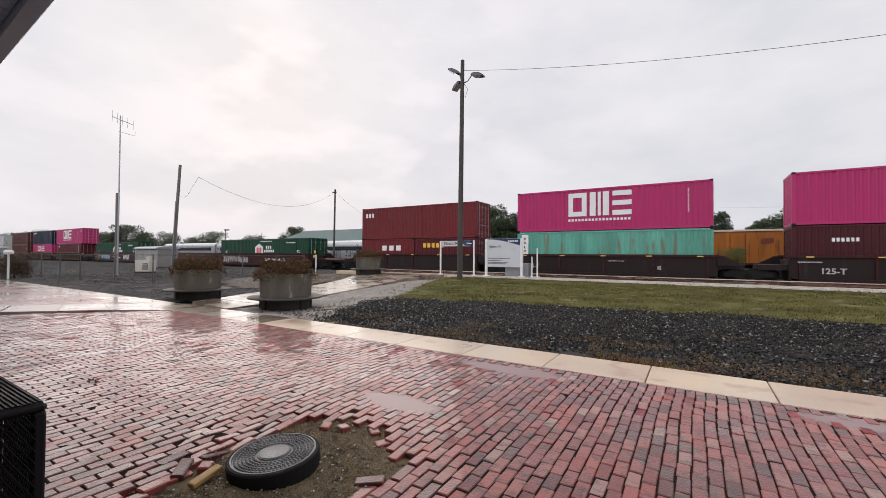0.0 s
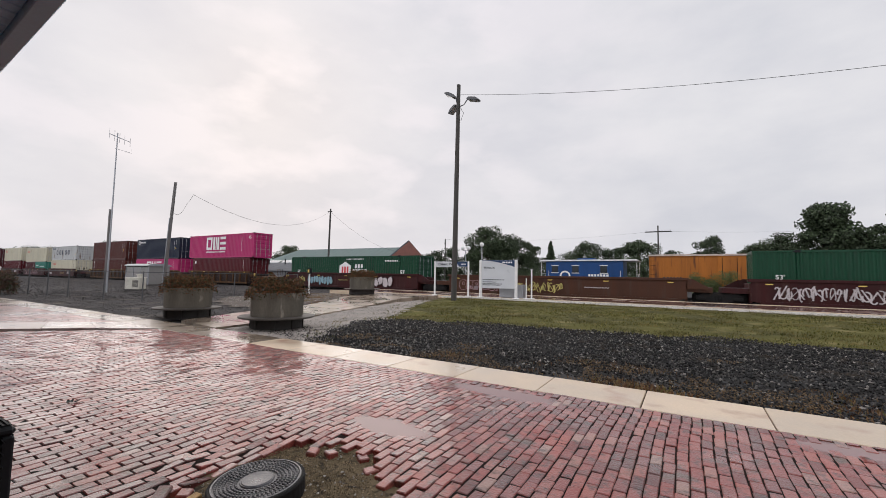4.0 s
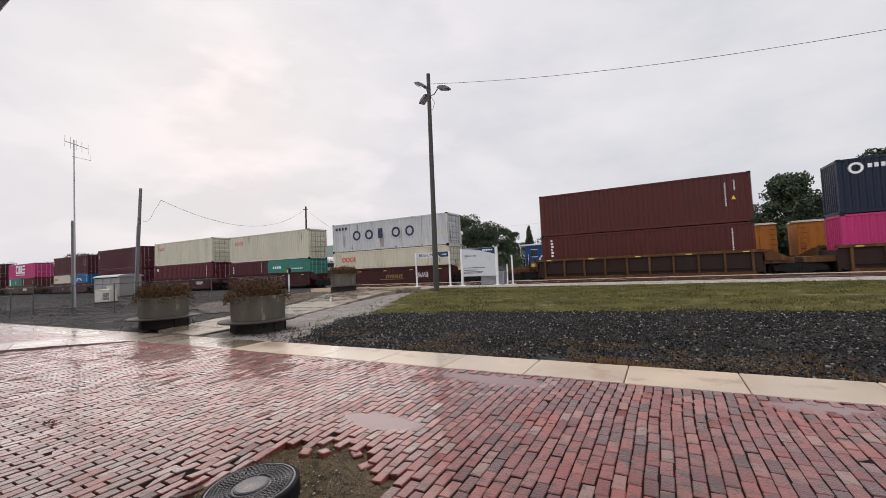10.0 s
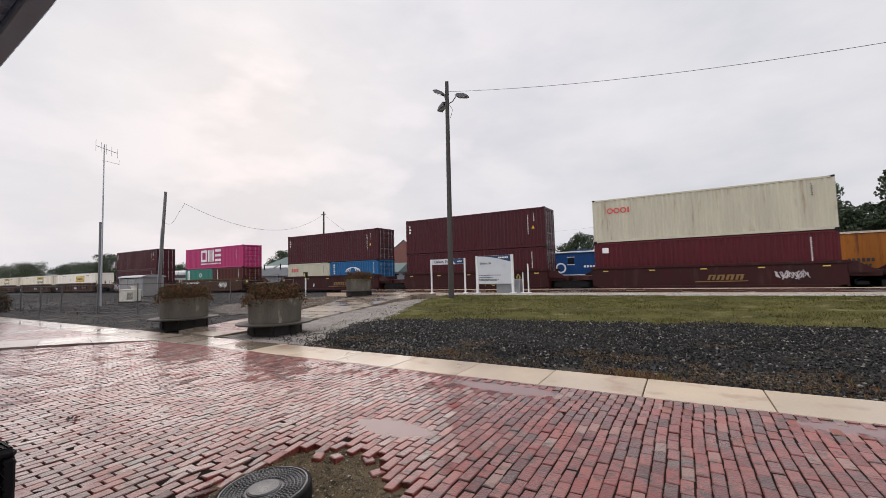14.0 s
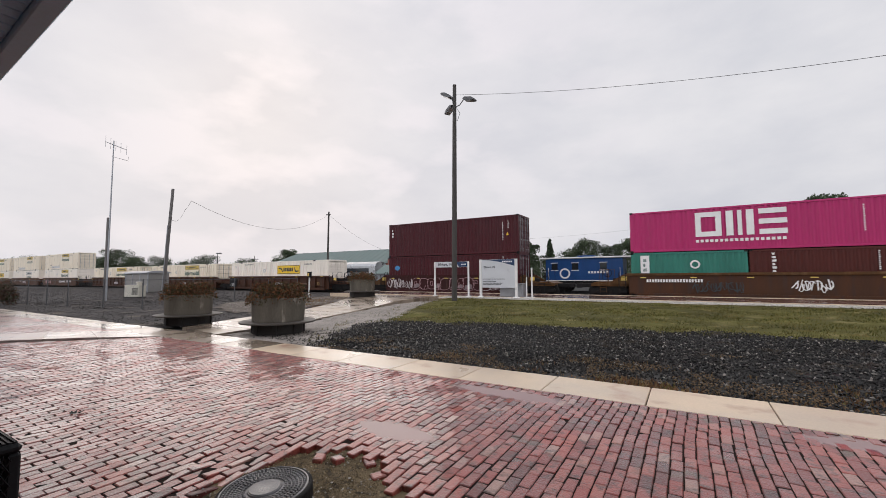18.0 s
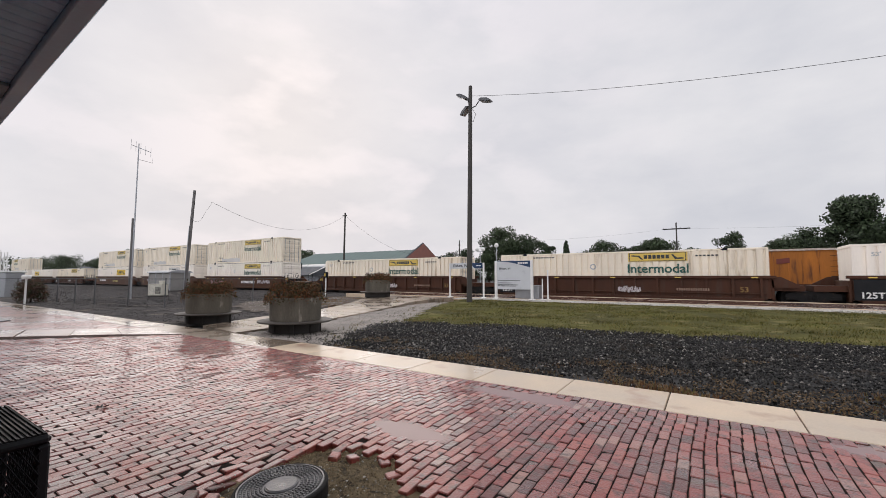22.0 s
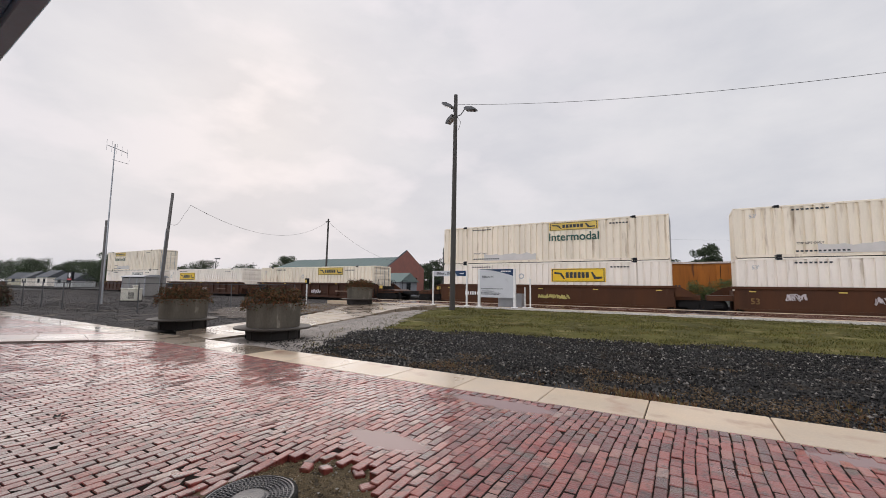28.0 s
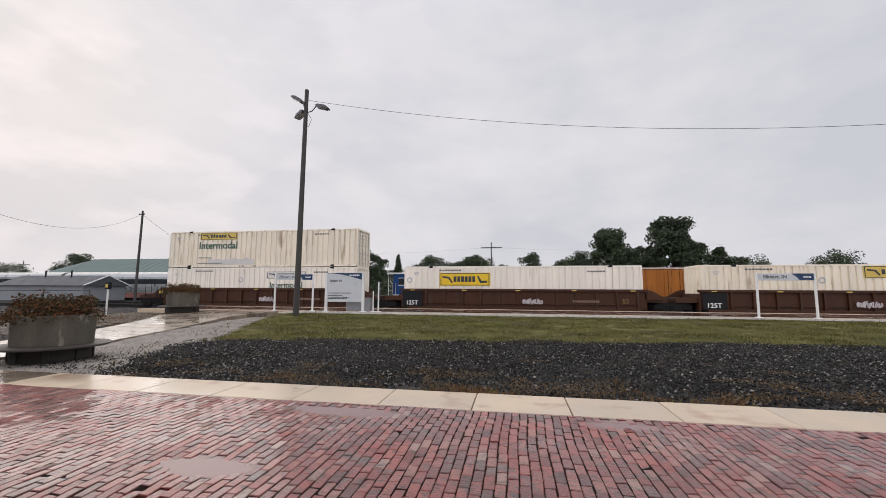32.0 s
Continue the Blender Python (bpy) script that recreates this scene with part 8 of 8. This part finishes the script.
# trees
BROAD = "broad dark green tree behind the railway"
for k, (x, y, h, w, lumps, each) in enumerate((
        (-41.5, 90, 13.6, 11, 26, 150), (-35.0, 92, 11.6, 9, 20, 130), (-51.0, 88, 8.6, 7, 14, 110), (-47.0, 94, 10.0, 6, 12, 110), (-56.0, 88, 8.2, 7, 14, 110), (-30.5, 92, 9.0, 6, 14, 110), (8.2, 70, 6.6, 5.5, 12, 110), (11.0, 71, 7.0, 5.5, 12, 110),
        (-17.6, 90, 9.4, 7.5, 16, 120), (-7.6, 90, 9.4, 8.5, 20, 120), (-2.6, 92, 7.4, 5.0, 12, 110), (3.6, 90, 9.9, 6.5, 16, 120), (9.3, 92, 7.3, 5, 10, 110),
        (15.4, 70, 11.9, 7.0, 26, 170), (12.2, 72, 8.3, 6.5, 16, 150), (18.8, 72, 8.6, 6.0, 16, 150), (25.2, 70, 13.6, 8.0, 28, 150), (22.6, 74, 9.4, 5.5, 14, 130), (28.6, 70, 9.9, 5.0, 14, 130), (31.8, 70, 8.8, 4.0, 12, 120),
        (20.4, 71, 8.4, 8.0, 18, 130), (10.6, 73, 7.4, 7.0, 16, 120), (29.8, 72, 8.4, 8.0, 18, 120), (35.5, 73, 7.4, 7.5, 16, 110), (-21.5, 91, 8.0, 7.0, 14, 110), (-12.5, 91, 8.2, 7.0, 14, 110),
        (47.0, 90, 9.0, 9.0, 16, 110), (60.0, 88, 9.5, 9, 16, 100), (75, 80, 10, 10, 16, 100))):
    tree(x, y, h, w, 100 + k, BROAD, LEAF if k % 3 else LEAF2, lumps, each)
shrub = thing("bush", "wild green bush growing beside the museum siding", "bush", m=pose(1.9, 38.6, -0.2))
s = Shape()
r = np.random.default_rng(18)
for k in range(30):
    leaves(s, r, r.uniform(-1.4, 1.3), r.uniform(-0.6, 0.6), 0.5 + 1.6 * r.uniform(0, 1) ** 0.8, 0.5, 0.42, 320, 0.04)
part("crown", s, mat("fresh_green_leaves", (0.085, 0.115, 0.032), 0.7, var=0.4, scale=1.5, bump=0.0, island=0.5), shrub)
st = Shape()
for k in range(7):
    st.tube((0.1 * k - 0.3, 0, 0), (0.4 * k - 1.2, 0.2 * math.sin(k), 1.7), 0.03, 0.012, 5)
part("stem", st, BARK, shrub)
conifer(-26.0, 90, 9.9, 4.2, 140)
for k, (x, y, h, w) in enumerate(((-105.0, 38.5, 7.9, 8.5), (-100.5, 40, 6.0, 6.0), (-145, 80, 9.2, 12), (-160, 82, 8.0, 10), (-128, 84, 7.8, 10), (-110, 86, 10.4, 10), (-103, 88, 8.8, 9), (-118, 90, 7.5, 9), (-200, 90, 11, 13), (-175, 60, 8.8, 11), (-215, 64, 10.5, 12), (-190, 62, 9.0, 11), (-240, 62, 11.0, 14), (-265, 66, 11.0, 14), (-300, 70, 13.0, 16), (-330, 66, 13, 16), (-88, 100, 8.5, 9), (-66, 100, 8.0, 8))):
    tree(x, y, h, w, 200 + k, "full green tree at the edge of the rail yard", LEAF2 if k % 2 else LEAF, 14, 110)

s = Shape()
r = np.random.default_rng(76)
for i in range(120):
    x = -34 + i * 1.05
    tall = 1.1 + 0.9 * noise.noise((x * 0.16, 0.3, 2.2)) + r.uniform(0, 0.5)
    leaves(s, r, x, 82 + r.uniform(-3, 3), tall, 1.6, tall + 0.3, 260, 0.11)
tagged(part("undergrowth", s, LEAF2), "low undergrowth and hedge below the trees", "hedge", kind="stuff")
s = Shape()
r = np.random.default_rng(77)
for i in range(230):
    x = -420 + i * 3.6
    leaves(s, r, x, 165 + r.uniform(-10, 10), 2.4 + 1.8 * noise.noise((x * 0.02, 1, 3)) + r.uniform(0, 2.4), 4.0, 3.8, 330, 0.27)
for i in range(90):
    a = radians(-14 + i * 0.62)
    leaves(s, r, -232 * math.cos(a) + r.uniform(-8, 8), 232 * math.sin(a), 3.6 + 1.6 * noise.noise((i * 0.16, 2, 3)) + r.uniform(0, 1.6), 3.6, 4.6, 420, 0.30)
tagged(part("far_woods", s, LEAF), "low line of distant trees on the horizon", "woods", kind="stuff")

# houses and yard things far along the line
for k, (x, y, w, h, col) in enumerate(((-186, 48, 5.5, 2.6, "white"), (-171, 48, 5.5, 2.8, "white"), (-158, 49, 6, 2.0, "greywhite"), (-205, 50, 7, 2.4, "cream"))):
    ob = thing("house", "small pale house with a dark pitched roof, far off", "house", "houses beyond the yard", pose(x, y, -0.15, 0, 0, 12 * k))
    part("wall", Shape().box(-w / 2, w / 2, -3.5, 3.5, 0, h), PAINT[col], ob)
    q = [(-w / 2 - 0.3, -3.9, h - 0.1), (w / 2 + 0.3, -3.9, h - 0.1), (w / 2 + 0.3, 3.9, h - 0.1), (-w / 2 - 0.3, 3.9, h - 0.1), (-w / 2 - 0.3, 0, h + 2.2), (w / 2 + 0.3, 0, h + 2.2)]
    part("roof", Shape().add(q, [(0, 1, 5, 4), (1, 2, 5), (2, 3, 4, 5), (3, 0, 4), (0, 3, 2, 1)]), DARKROOF, ob)
    for dx in (-w / 4, w / 4):
        part("window", Shape().box(dx - 0.5, dx + 0.5, -3.56, -3.51, 1.0, 2.3), DARKGLASS, ob)
sig = thing("trackside_sign", "dark trackside box sign with a red strip", "sign", m=pose(-125.7, 38, -0.15) @ Matrix.Scale(1.5, 4))
part("post", Shape().tube((0, 0, 0), (0, 0, 1.2), 0.08, n=8), DARKSTEEL, sig)
part("box", Shape().box(-0.9, 0.9, -0.15, 0.15, 1.2, 2.6, 0.03), BLACKMETAL, sig)
part("strip", Shape().box(-0.8, 0.8, -0.17, -0.151, 1.25, 1.5), INKRED, sig)
part("disc", Shape().lathe([(0.0, -0.17), (0.4, -0.17), (0.42, -0.151)], 18, 0.0, 2.05, axis="y"), INKWHITE, sig)
gan = thing("signal_mast", "lattice steel signal mast beside the main line", "signal", m=pose(-216, 36.5, -0.15))
leg = Shape().tube((0, 0, 0), (0, 0, 10.6), 0.2, n=5).mesh("leg", WHITEPAINT)
for dx in (-2.2, 2.2):
    for dy in (-0.8, 0.8):
        part("leg", leg, WHITEPAINT, gan, m=pose(dx, dy, 0))
for i in range(8):
    z = 1.0 + i * 1.35
    part("brace", Shape().tube((-2.2, -0.8, z), (2.2, -0.8, z + (0.9 if i % 2 else -0.9)), 0.08, n=4).tube((-2.2, -0.8, z), (2.2, -0.8, z), 0.15, n=4), WHITEPAINT, gan)

# the bricks beside the manhole, one by one
for k, p in enumerate(near):
    part("brick", BRICK_MESHES[k % 4], BRICK, PLAZA, m=pose(*p))


def motions():
    """The train rolls past from left to right at an almost even speed."""
    for ob in MOVING:
        x, y, z = ob.matrix_basis.translation
        walk(ob, [(t, pose(x + s, y, z)) for t, s in SPEED])


motions()
